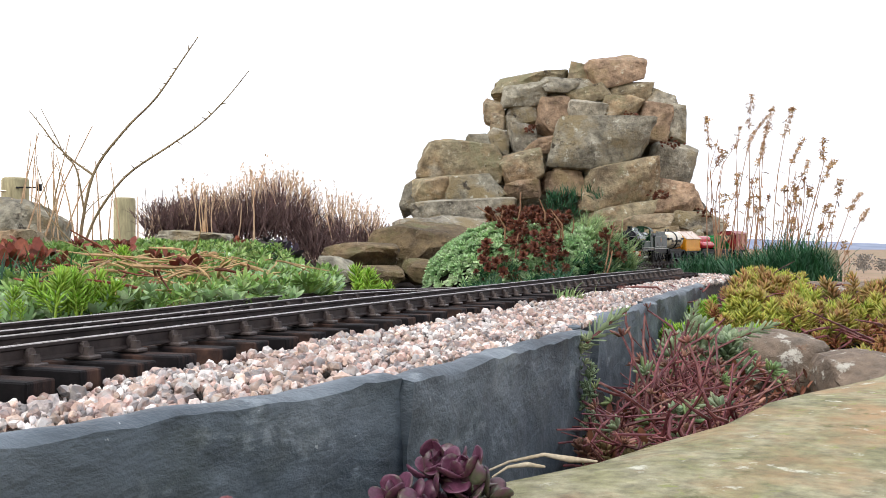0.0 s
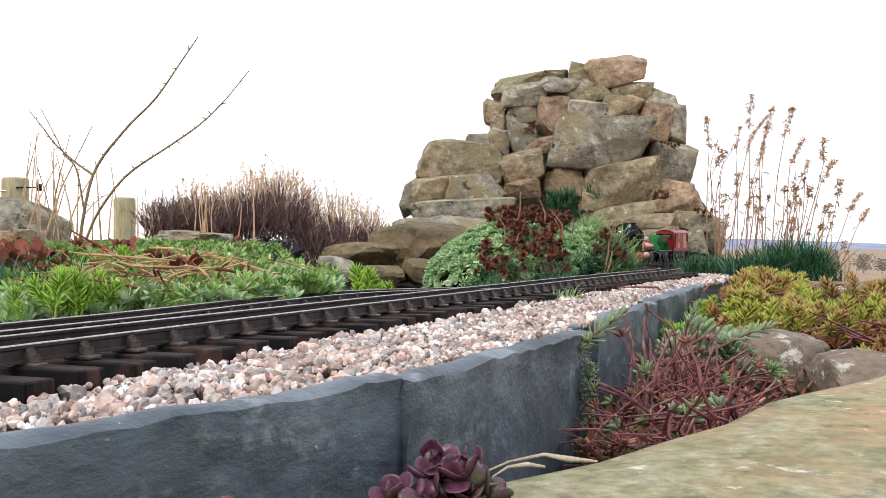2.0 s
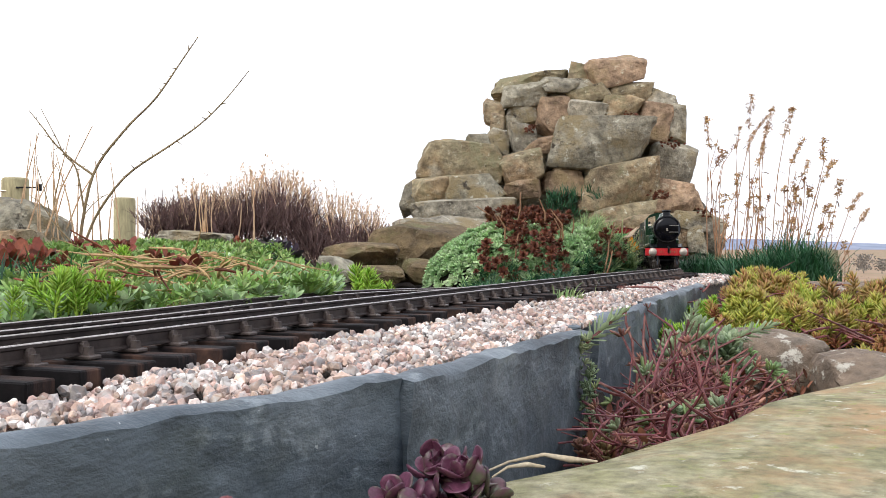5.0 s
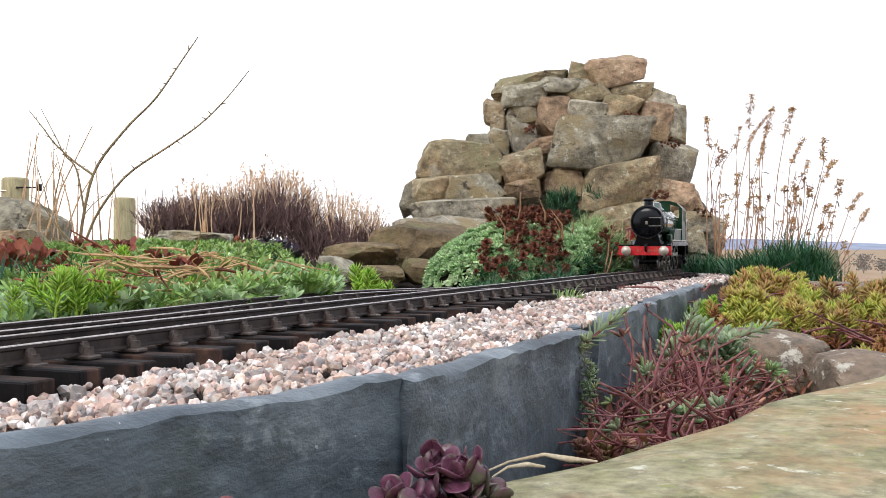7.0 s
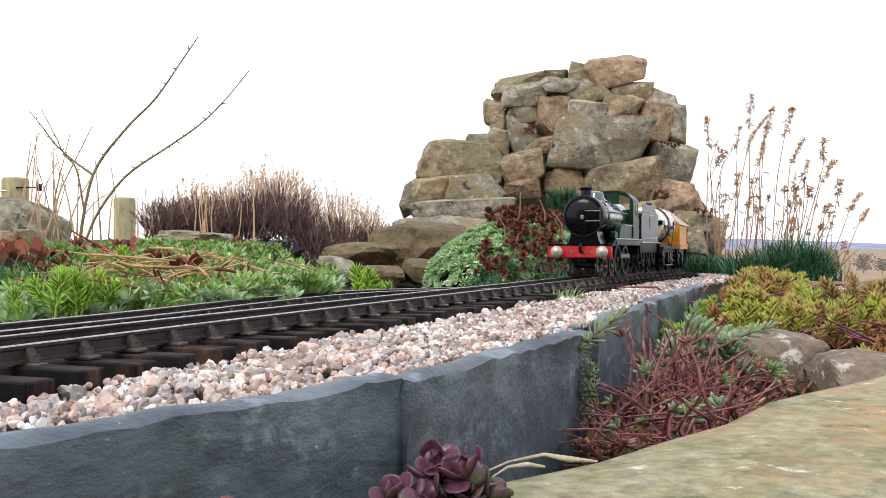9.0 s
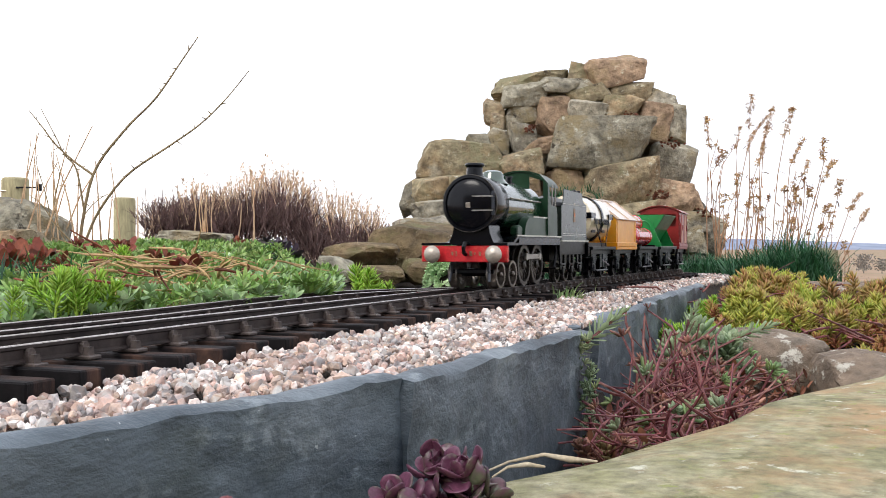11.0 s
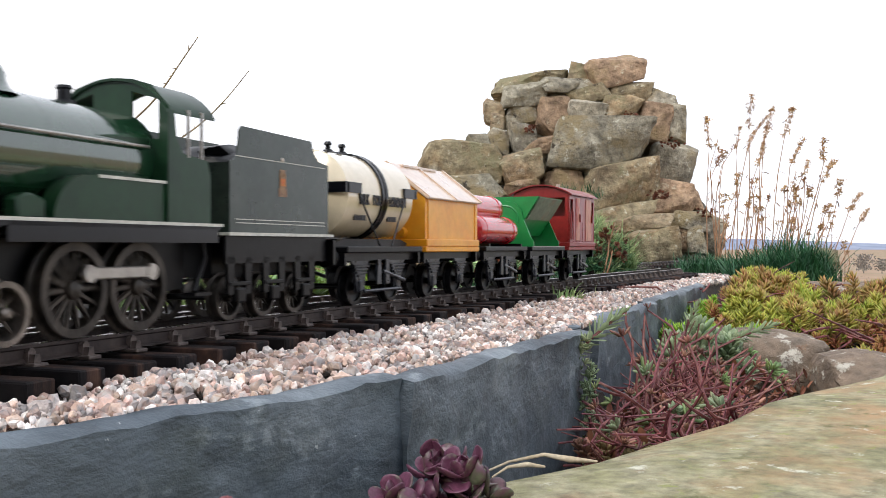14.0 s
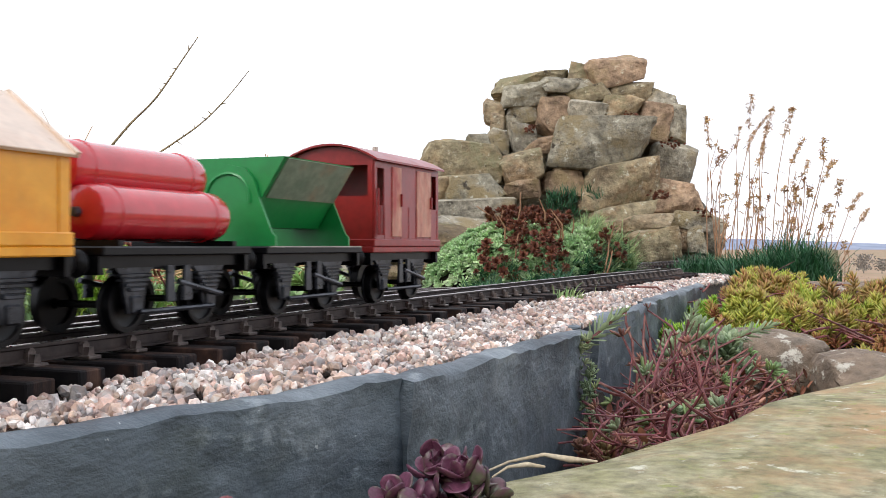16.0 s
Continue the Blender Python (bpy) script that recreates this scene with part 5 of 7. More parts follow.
    rod(bm, (-0.012, 0.0, 0.0950), (-0.012, 0.0, 0.1010), 0.0022, 0.0020, 12)
    part("chimney", bm, M["buffer"], roof)
    return w


locomotive(), tender(), milk_tank(), ochre_van(), drum_wagon(), tipper(), brake_van()


# ---- ballast ----
def chip(rnd):
    """A small broken chipping as a template."""
    bm = bmesh.new()
    bmesh.ops.create_icosphere(bm, subdivisions=1, radius=0.5)
    cut = [(Vector((rnd.gauss(0, 1), rnd.gauss(0, 1), rnd.gauss(0, 1))).normalized(), rnd.uniform(0.26, 0.42)) for _ in range(6)]
    for v in bm.verts:
        v.co *= rnd.uniform(0.85, 1.12)
        for d, h in cut:
            o = v.co.dot(d) - h
            if o > 0:
                v.co -= d * o
    bm.verts.index_update()
    out = [tuple(v.co) for v in bm.verts], [tuple(v.index for v in f.verts) for f in bm.faces]
    bm.free()
    return out


rnd = random.Random(21)
lots = [[] for _ in range(6)]
for _ in range(38000):
    s = rnd.uniform(-1.1, 0.78) if rnd.random() < 0.8 else rnd.uniform(0.05, 0.75)
    limit = float(np.interp(s, ES, EN)) - 0.008
    n = rnd.uniform(-0.085, 0.150)
    if n > limit or (s < -0.72 and n > 0.10):
        continue
    size = min(0.0085, max(0.0024, rnd.lognormvariate(math.log(0.0034), 0.36)))
    if abs(n) < 0.049:
        if rnd.random() < (0.45 if abs(n) > 0.02 else 0.7):
            continue
        dz, size = -0.0162, size * 0.85
    else:
        dz = -0.0150 + rnd.random() * 0.0035 - 0.0010 * step(0.03, 0.0, limit - n) + 0.003 * noise.noise(Vector((s * 25, n * 25, 0)))
    p = main_line.at(s, n, dz)
    lots[rnd.randrange(6)].append(turned(p, rnd.uniform(0, 6.3), rnd.uniform(0, 6.3), rnd.uniform(0, 6.3), (size * rnd.uniform(0.9, 1.35), size, size * rnd.uniform(0.65, 1.0))))
meshes = []
bm = bmesh.new()
for lot in lots:
    v, f = chip(rnd)
    me = stamp("ballast", v, f, lot, M["gravel"], False)
    bm.from_mesh(me)
    bpy.data.meshes.remove(me)
ballast = thing("ballast", bm, M["gravel"], "pale pink and grey granite chippings packed along the track", "gravel", kind="stuff", smooth=0)


# ---- leaves and stems as templates ----
def leaf(l, w, lift=0.25, fold=0.25):
    """A flat leaf along +x, bent upwards and folded at its midrib."""
    rows = ((0.0, 0.12), (0.35, 0.8), (0.65, 1.0), (0.88, 0.62))
    v, f = [], []
    for t, k in rows:
        z = lift * l * t * t
        v += [(l * t, -w * k / 2, z + fold * w * k / 2), (l * t, 0, z), (l * t, w * k / 2, z + fold * w * k / 2)]
    v.append((l, 0, lift * l))
    for r in range(3):
        a, b = 3 * r, 3 * r + 3
        f += [(a, b, b + 1, a + 1), (a + 1, b + 1, b + 2, a + 2)]
    f += [(9, 12, 10), (10, 12, 11)]
    return v, f


def fat_leaf(l, r, up=0.15):
    """A plump succulent leaf along +x."""
    v, f = [(0, 0, 0)], []
    rings = ((0.25, 0.62), (0.55, 1.0), (0.85, 0.75))
    for t, k in rings:
        for j in range(5):
            a = 2 * math.pi * j / 5
            v.append((l * t, r * k * math.cos(a), r * 0.62 * k * math.sin(a) + up * l * t * t))
    v.append((l, 0, up * l))
    for j in range(5):
        q = (j + 1) % 5
        f.append((0, 1 + q, 1 + j))
        for k in range(2):
            a, b = 1 + 5 * k, 6 + 5 * k
            f.append((a + j, a + q, b + q, b + j))
        f.append((11 + j, 11 + q, 16))
    return v, f


def needle(l, r):
    v = [(0, 0, 0)] + [(l * 0.5, r * math.cos(a), r * math.sin(a) + 0.05 * l) for a in (0.5, 2.6, 4.7)] + [(l, 0, 0.12 * l)]
    return v, [(0, 2, 1), (0, 3, 2), (0, 1, 3), (1, 2, 4), (2, 3, 4), (3, 1, 4)]


def blade(l, w, bend, rows=5):
    """A grass blade that rises along +z and leans to +x."""
    v, f = [], []
    for i in range(rows + 1):
        t = i / rows
        a = bend * t
        x, z = l * (1 - math.cos(a)) / max(bend, 1e-3), l * math.sin(a) / max(bend, 1e-3)
        k = w * (1 - t ** 2.2) / 2 + 0.00008
        v += [(x, -k, z), (x, k, z)]
        if i:
            f.append((2 * i - 2, 2 * i - 1, 2 * i + 1, 2 * i))
    return v, f


def join_up(pieces):
    v, f = [], []
    for (pv, pf), m in pieces:
        o = len(v)
        m = Matrix(m)
        v += [tuple(m @ Vector(p)) for p in pv]
        f += [tuple(i + o for i in q) for q in pf]
    return v, f


GOLD = 2.39996


def rosette(count, one, low=10, high=75, rnd=random, grow=(1.0, 0.45)):
    out = []
    for k in range(count):
        u = k / max(1, count - 1)
        tilt = radians(low + (high - low) * u + rnd.uniform(-7, 7))
        s = grow[0] + (grow[1] - grow[0]) * u
        out.append((one, turned((0, 0, 0), 0, 0, k * GOLD + rnd.uniform(-0.2, 0.2)) @ turned((0, 0, 0), rnd.uniform(-0.2, 0.2), -tilt, 0, s * rnd.uniform(0.85, 1.15))))
    return join_up(out)


def shoot(h, count, one, rnd, lean=0.2, base=0.25, flare=55, stem=0.0012):
    """An upright sedum shoot: leaves in a spiral round a stem, denser and shorter to the tip."""
    out = []
    side = rnd.uniform(0, 6.3)

    def spine(t):
        return Vector((math.cos(side) * lean * h * t * t, math.sin(side) * lean * h * t * t, h * t))
    for k in range(count):
        t = base + (1 - base) * (k / count) ** 0.8
        tilt = radians(90 - flare + (flare - 12) * max(0, (t - 0.6) / 0.4) ** 2) + rnd.uniform(-0.15, 0.15)
        s = (0.75 + 0.5 * math.sin(math.pi * min(1, t * 0.85))) * (1 - 0.45 * max(0, t - 0.8) / 0.2) * rnd.uniform(0.85, 1.15)
        out.append((one, turned(spine(t), 0, 0, k * GOLD) @ turned((0, 0, 0), 0, -tilt, 0, s)))
    v, f = join_up(out)
    pts = [spine(t) for t in (0, 0.33, 0.66, 1.0)]
    o = len(v)
    for p in pts:
        v += [(p.x + stem, p.y, p.z), (p.x - stem * 0.5, p.y + stem * 0.87, p.z), (p.x - stem * 0.5, p.y - stem * 0.87, p.z)]
    for i in range(3):
        for j in range(3):
            q = (j + 1) % 3
            f.append((o + 3 * i + j, o + 3 * i + q, o + 3 * i + 3 + q, o + 3 * i + 3 + j))
    return v, f


def planted(name, templates, places, material, label, category, kind="", group="", parent=None, smooth=True):
    """One plant mass: places are (matrix) rows shared out over the templates."""
    bm = bmesh.new()
    for i, (v, f) in enumerate(templates):
        mine = places[i::len(templates)]
        if mine:
            me = stamp(name, v, f, mine, material, smooth)
            bm.from_mesh(me)
            bpy.data.meshes.remove(me)
    if parent is not None:
        return part(name, bm, material, parent, label, smooth=0)
    ob = thing(name, bm, material, label, category, group, kind, smooth=0)
    return ob


def clump(name, templates, places, material, label, category, group, piece):
    """A plant whose shoots or leaves are parts: they share the templates' meshes."""
    whole = tagged(new(name), label, category, group)
    first = Matrix(places[0])
    whole.location = first.translation
    data = [stamp(piece, v, f, [np.eye(4)], material) for v, f in templates]
    for i, m in enumerate(places):
        ob = new(piece, data[i % len(data)])
        ob.parent = whole
        ob.matrix_basis = Matrix.Translation(-first.translation) @ Matrix(m)
    return whole


GREEN = dict(rough=0.55, bump=0, through_light=0.22)
M["saxifrage"] = mat("fresh_green_leaf", [lin(92, 128, 60), lin(140, 172, 92), lin(186, 206, 138)], 22, island=0.45, hue=0.02, **GREEN)
M["moss_green"] = mat("grey_green_leaf", [lin(136, 172, 118), lin(176, 206, 150), lin(206, 224, 180)], 30, island=0.32, hue=0.015, **GREEN)
M["lime"] = mat("lime_sedum", [lin(140, 186, 50), lin(178, 216, 84), lin(156, 198, 66)], 40, island=0.3, hue=0.015, **GREEN)
M["gold_sedum"] = mat("yellow_green_sedum", [lin(148, 164, 52), lin(200, 204, 90), lin(190, 148, 94), lin(134, 156, 70)], 12, island=0.3, hue=0.03, **GREEN)
M["rust_sedum"] = mat("orange_tipped_sedum", [lin(150, 106, 62), lin(186, 128, 82), lin(160, 140, 70)], 22, island=0.3, hue=0.03, **GREEN)
M["blue_sedum"] = mat("blue_green_sedum", [lin(126, 150, 112), lin(160, 178, 140), lin(188, 194, 150)], 40, island=0.25, hue=0.02, **GREEN)
M["grass"] = mat("dark_blue_green_grass", [lin(28, 70, 42), lin(46, 94, 58), lin(76, 126, 82)], 30, island=0.4, hue=0.02, **GREEN)
M["pale_grass"] = mat("pale_green_blade", [lin(110, 142, 84), lin(142, 168, 110), lin(170, 178, 122)], 30, island=0.35, hue=0.02, **GREEN)
M["straw"] = mat("dry_straw", [lin(176, 138, 92), lin(206, 172, 124), lin(150, 108, 70)], 60, rough=0.7, bump=0.2, island=0.3, hue=0.01, depth=0.0005)
M["dead_leaf"] = mat("dead_red_brown_leaf", [lin(96, 44, 32), lin(132, 66, 48), lin(110, 58, 44)], 60, rough=0.7, bump=0.1, island=0.4, hue=0.01)
M["seedhead"] = mat("dark_red_seedhead", [lin(84, 46, 34), lin(132, 80, 58), lin(104, 62, 46)], 60, rough=0.8, bump=0, island=0.45, hue=0.01)
M["red_stem"] = mat("pinkish_red_stem", [lin(84, 38, 42), lin(140, 80, 78), lin(104, 52, 56), lin(172, 124, 116)], 60, rough=0.55, bump=0.1, island=0.35, hue=0.02, depth=0.0005)
M["pink_tip"] = mat("brownish_pink_leaf", [lin(120, 72, 68), lin(170, 120, 104), lin(140, 104, 84), lin(104, 60, 60)], 40, rough=0.5, bump=0, island=0.4, hue=0.02)
M["olive_tip"] = mat("olive_scaly_leaf", [lin(104, 96, 62), lin(146, 132, 88), lin(150, 108, 82)], 60, rough=0.55, bump=0, island=0.3, hue=0.02)
M["pale_root"] = mat("bleached_root", [lin(206, 186, 152), lin(226, 212, 184)], 80, rough=0.8, bump=0.2, depth=0.0005)
M["purple"] = mat("purple_stonecrop", [lin(62, 28, 42), lin(116, 70, 88), lin(84, 44, 60), lin(104, 104, 84)], 75, rough=0.35, bump=0.05, island=0.25, hue=0.03)
M["purple_green"] = mat("purple_green_stonecrop", [lin(70, 36, 48), lin(112, 78, 92), lin(96, 104, 80), lin(128, 134, 116)], 60, rough=0.35, bump=0.05, island=0.25, vary=0.3, hue=0.03)
M["twig"] = mat("heather_twig", [lin(84, 64, 62), lin(126, 100, 95), lin(102, 80, 78)], 20, rough=0.85, bump=0, island=0.4, hue=0.01)
M["heather_tip"] = mat("pale_heather_tip", [lin(214, 176, 144), lin(238, 212, 180), lin(190, 156, 128)], 20, rough=0.85, bump=0, island=0.35, hue=0.01, through_light=0.45)
M["cane"] = mat("olive_cane", [lin(122, 104, 70), lin(152, 132, 96), lin(112, 92, 70)], 30, rough=0.6, bump=0.2, depth=0.0006)
M["brown_stalk"] = mat("dry_brown_stalk", [lin(142, 104, 76), lin(176, 136, 104), lin(120, 86, 62)], 30, rough=0.75, bump=0.1, island=0.3)
M["dark_leaf"] = mat("dark_purple_leaf", [lin(48, 40, 54), lin(78, 62, 74)], 40, rough=0.45, bump=0, island=0.3)
M["post_wood"] = mat("weathered_post", [lin(150, 140, 106), lin(182, 172, 134), lin(140, 134, 104)], 9, rough=0.9, bump=0.6, stretch=(3, 3, 0.5), depth=0.004)

rnd = random.Random(8)


def put(x, y, up, s=1.0, lean=0.25, z=None):
    z = soil_height(x, y) if z is None else z
    return turned((x, y, z + up), rnd.gauss(0, lean), rnd.gauss(0, lean), rnd.uniform(0, 6.3), s * rnd.uniform(0.75, 1.25))


# ---- the green bed beyond the rails ----
def left_bed(x, y):
    n, s = off_line(x, y)
    return n < -0.105 and x < -0.095 * y - 0.01


def bed_places(count, y0, y1, xa, xb, up, s, cover, lean=0.35):
    out = []
    while len(out) < count:
        y = y0 + (y1 - y0) * rnd.random() ** 0.8
        x = rnd.uniform(xa, xb) * y
        if left_bed(x, y) and noise.noise(Vector((x * 5 + 9, y * 5, 1.7))) > cover + rnd.gauss(0, 0.1):
            out.append(put(x, y, up * rnd.random() + 0.006 * noise.noise(Vector((x * 9, y * 9, 0))), s, lean))
    return out


sax = [rosette(17, leaf(0.0118, 0.0034), -5, 72, rnd) for _ in range(5)]
planted("ground_cover", sax, bed_places(4000, 0.72, 1.9, -0.46, -0.08, 0.026, 1.0, -0.16), M["saxifrage"], "fresh green low saxifrage carpet beside the track", "plant", "stuff")
sax2 = [rosette(13, leaf(0.013, 0.0050), 5, 75, rnd) for _ in range(3)]
planted("ground_cover", sax2, bed_places(800, 0.70, 1.3, -0.46, -0.10, 0.020, 1.0, 0.02), M["moss_green"], "grey-green mat of small rosettes between the saxifrage", "plant", "stuff")
lime = [shoot(0.034, 46, needle(0.012, 0.0011), rnd, 0.25, 0.12) for _ in range(4)]


def cluster(cx, cy, rx, ry, count, up, s=1.0, lean=0.2, z=None):
    out = []
    for _ in range(count):
        a, r = rnd.uniform(0, 6.3), math.sqrt(rnd.random())
        out.append(put(cx + rx * r * math.cos(a), cy + ry * r * math.sin(a), up * (1 - r * r) + 0.002 * rnd.random(), s, lean, z))
    return out


for (x, y), count, size in (((-0.261, 0.700), 11, 0.80), ((-0.303, 0.840), 6, 0.75), ((-0.281, 0.660), 5, 0.5), ((-0.206, 0.800), 5, 0.5), ((-0.097, 1.300), 14, 1.0), ((-0.353, 1.100), 8, 0.8)):
    clump("sedum_clump", lime, cluster(x, y, 0.030 * size, 0.045, count, 0.012 * size, size), M["lime"], "bright lime-green needle-leaved sedum clump", "sedum", "sedum clumps", "shoot")
dark = [rosette(9, leaf(0.022, 0.011), 10, 60, rnd) for _ in range(3)]
for (x, y), m, size in (((-0.261, 1.550), "dark_leaf", 1.0), ((-0.465, 1.300), "dead_leaf", 0.9), ((-0.424, 1.000), "dead_leaf", 1.0), ((-0.459, 1.150), "dead_leaf", 0.9), ((-0.314, 1.600), "dead_leaf", 0.8), ((-0.186, 1.600), "dead_leaf", 0.9), ((-0.217, 0.850), "dead_leaf", 0.6), ((-0.280, 1.000), "dead_leaf", 0.6), ((-0.379, 1.200), "dead_leaf", 0.7), ((-0.220, 1.500), "dark_leaf", 0.7), ((-0.544, 1.300), "dead_leaf", 0.9), ((-0.366, 0.950), "dead_leaf", 0.6)):
    clump("leafy_clump", dark, cluster(x, y, 0.035 * size, 0.04, 9, 0.035, size, 0.5), M[m], "dark red and purple withered leaves among the green", "plant", "withered leaf clumps", "leaf_rosette")


def strands(name, count, cx, cy, rx, ry, up, length, r, material, label, category, flat=0.8, kind="stuff"):
    bm = bmesh.new()
    for _ in range(count):
        a, q = rnd.uniform(0, 6.3), math.sqrt(rnd.random())
        x, y = cx + rx * q * math.cos(a), cy + ry * q * math.sin(a)
        z = soil_height(x, y) + up * rnd.uniform(0.45, 1.0)
        d = Vector((rnd.gauss(0, 1), rnd.gauss(0, 1), rnd.gauss(0, 1) * (1 - flat))).normalized()
        bend = Vector((rnd.gauss(0, 1), rnd.gauss(0, 1), rnd.gauss(-0.3, 0.4))) * 0.75
        l = length * rnd.uniform(0.5, 1.3)
        pts = [Vector((x, y, z)) + d * l * t + bend * l * t * t for t in (0, 0.25, 0.5, 0.75, 1.0)]
        for p in pts:
            p.z = max(p.z, soil_height(p.x, p.y) + up * 0.25)
        k = r * rnd.uniform(0.6, 1.3)
        tube(bm, pts, [k, k, k * 0.9, k * 0.7, k * 0.4], 5)
    return thing(name, bm, material, label, category, kind=kind, smooth=60)


(sx, sy) = (-0.207, 0.860)
strands("straw_litter", 80, sx, sy, 0.085, 0.13, 0.040, 0.032, 0.0008, M["straw"], "dry tan straw lying over the green plants", "straw")
(sx, sy) = (-0.292, 0.950)
strands("straw_litter", 40, sx, sy, 0.06, 0.12, 0.040, 0.032, 0.0008, M["straw"], "broken dry stems over the green plants", "straw")

strands("withered_stem_litter", 34, -0.225, 0.86, 0.08, 0.12, 0.046, 0.030, 0.0013, M["straw"], "thick curled bleached stems over the green plants", "dry stems", 0.6)
strands("withered_stem_litter", 34, -0.245, 0.84, 0.11, 0.12, 0.042, 0.022, 0.0012, M["dead_leaf"], "red-brown withered stems among the straw", "dry stems", 0.6)

# ---- the leafy mound below the cairn ----
(mx, my), mr, mh = (0.165, 2.060), 0.195, 0.150
mound = tagged(new("mound_plant"), "domed grey-green cushion plant with dark red dried flower heads", "plant")


def dome(x, y):
    q = ((x - mx) / mr) ** 2 + ((y - my) / (mr * 0.95)) ** 2
    return max(0.0, 1 - q) ** 0.5


bm = grid(np.linspace(mx - mr, mx + mr, 26), np.linspace(my - mr * 0.95, my + mr * 0.95, 26), lambda x, y: soil_height(x, y) - 0.012 + mh * 0.9 * dome(x, y))
part("hummock", bm, M["soil"], mound, "dark peaty hummock under the leaves")


def dome_places(count, want, s, out_by=0.0, lean=0.0):
    res = []
    while len(res) < count:
        x, y = mx + rnd.uniform(-mr, mr), my + rnd.uniform(-mr, mr * 0.3)
        k = dome(x, y)
        if k > 0.05 and want(x, y, k):
            e = 0.01
            nx, ny = (dome(x - e, y) - dome(x + e, y)) * mh / (2 * e), (dome(x, y - e) - dome(x, y + e)) * mh / (2 * e)
            nrm = Vector((nx, ny, 1)).normalized().lerp(Vector((0, 0, 1)), 0.25)
            turn = nrm.to_track_quat("Z", "Y").to_matrix().to_4x4() @ Matrix.Rotation(rnd.uniform(0, 6.3), 4, "Z") @ Matrix.Rotation(rnd.gauss(0, lean), 4, "X")
            z = soil_height(x, y) - 0.012 + mh * 0.9 * k
            sc = s * rnd.uniform(0.7, 1.3)
            res.append(np.array(Matrix.Translation(Vector((x, y, z)) + nrm * out_by * rnd.random()) @ turn @ Matrix.Scale(sc, 4)))
    return res


def patch(x, y):
    return noise.noise(Vector((x * 9, y * 9, 5.0)))


cush = [rosette(12, leaf(0.012, 0.0055), 5, 75, rnd) for _ in range(4)]
tagged(planted("foliage", cush, dome_places(2300, lambda x, y, k: x < mx + 0.06 + 0.12 * patch(x, y) or rnd.random() < 0.35, 1.0, 0.016), M["moss_green"], "", "", parent=mound), kind="stuff")
heads = [rosette(26, leaf(0.009, 0.0040), -10, 85, rnd, (1.0, 0.8)) for _ in range(4)]
tagged(planted("dried_flower", heads, dome_places(420, lambda x, y, k: k > 0.22 and -0.10 < x - mx < 0.17 and patch(x + 3, y) > -0.12, 1.15, 0.045, 0.4), M["seedhead"], "dark red-brown dried flower heads", "", parent=mound), kind="stuff")
tuft = [join_up([(blade(rnd.uniform(0.03, 0.06), 0.0016, rnd.uniform(0.5, 1.6)), turned((rnd.gauss(0, 0.004), rnd.gauss(0, 0.004), 0), 0, rnd.gauss(0, 0.25), rnd.uniform(0, 6.3))) for _ in range(16)]) for _ in range(4)]
tagged(planted("grass", tuft, dome_places(80, lambda x, y, k: k < 0.40 and x > mx - 0.10, 0.8, 0.005, 0.3), M["grass"], "dark green grass", "", parent=mound), kind="stuff")
tagged(planted("grass", tuft, dome_places(70, lambda x, y, k: k < 0.8 and x > mx + 0.11, 0.9, 0.005, 0.3), M["pale_grass"], "pale green blades", "", parent=mound), kind="stuff")
for k in range(16):
    x, y = mx + rnd.uniform(-0.09, 0.15), my - rnd.uniform(0.04, 0.18)
    z = soil_height(x, y) + mh * 0.85 * dome(x, y) - 0.02
    bm = bmesh.new()
    h, dx = rnd.uniform(0.05, 0.10), rnd.gauss(0, 0.02)
    tube(bm, [(x, y, z), (x + dx * 0.3, y, z + h * 0.35), (x + dx * 0.5 + 0.004, y - 0.008, z + h * 0.7), (x + dx, y - 0.012, z + h)], [0.0022, 0.0019, 0.0016, 0.001], 5)
    part("dry_stem", bm, M["brown_stalk"], mound)


# ---- grass tufts ----
def grass_tuft(cx, cy, rx, ry, count, length, material, label, up=0.0, bend=(0.5, 1.9), width=0.0016):
    tpl = [join_up([(blade(length * rnd.uniform(0.55, 1.15), width, rnd.uniform(*bend)), turned((rnd.gauss(0, 0.006), rnd.gauss(0, 0.006), 0), rnd.gauss(0, 0.15), rnd.gauss(0.1, 0.25), rnd.uniform(0, 6.3))) for _ in range(14)]) for _ in range(6)]
    return planted("grass_tuft", tpl, cluster(cx, cy, rx, ry, count, up, 1.0, 0.15), material, label, "grass", group="grass tufts")


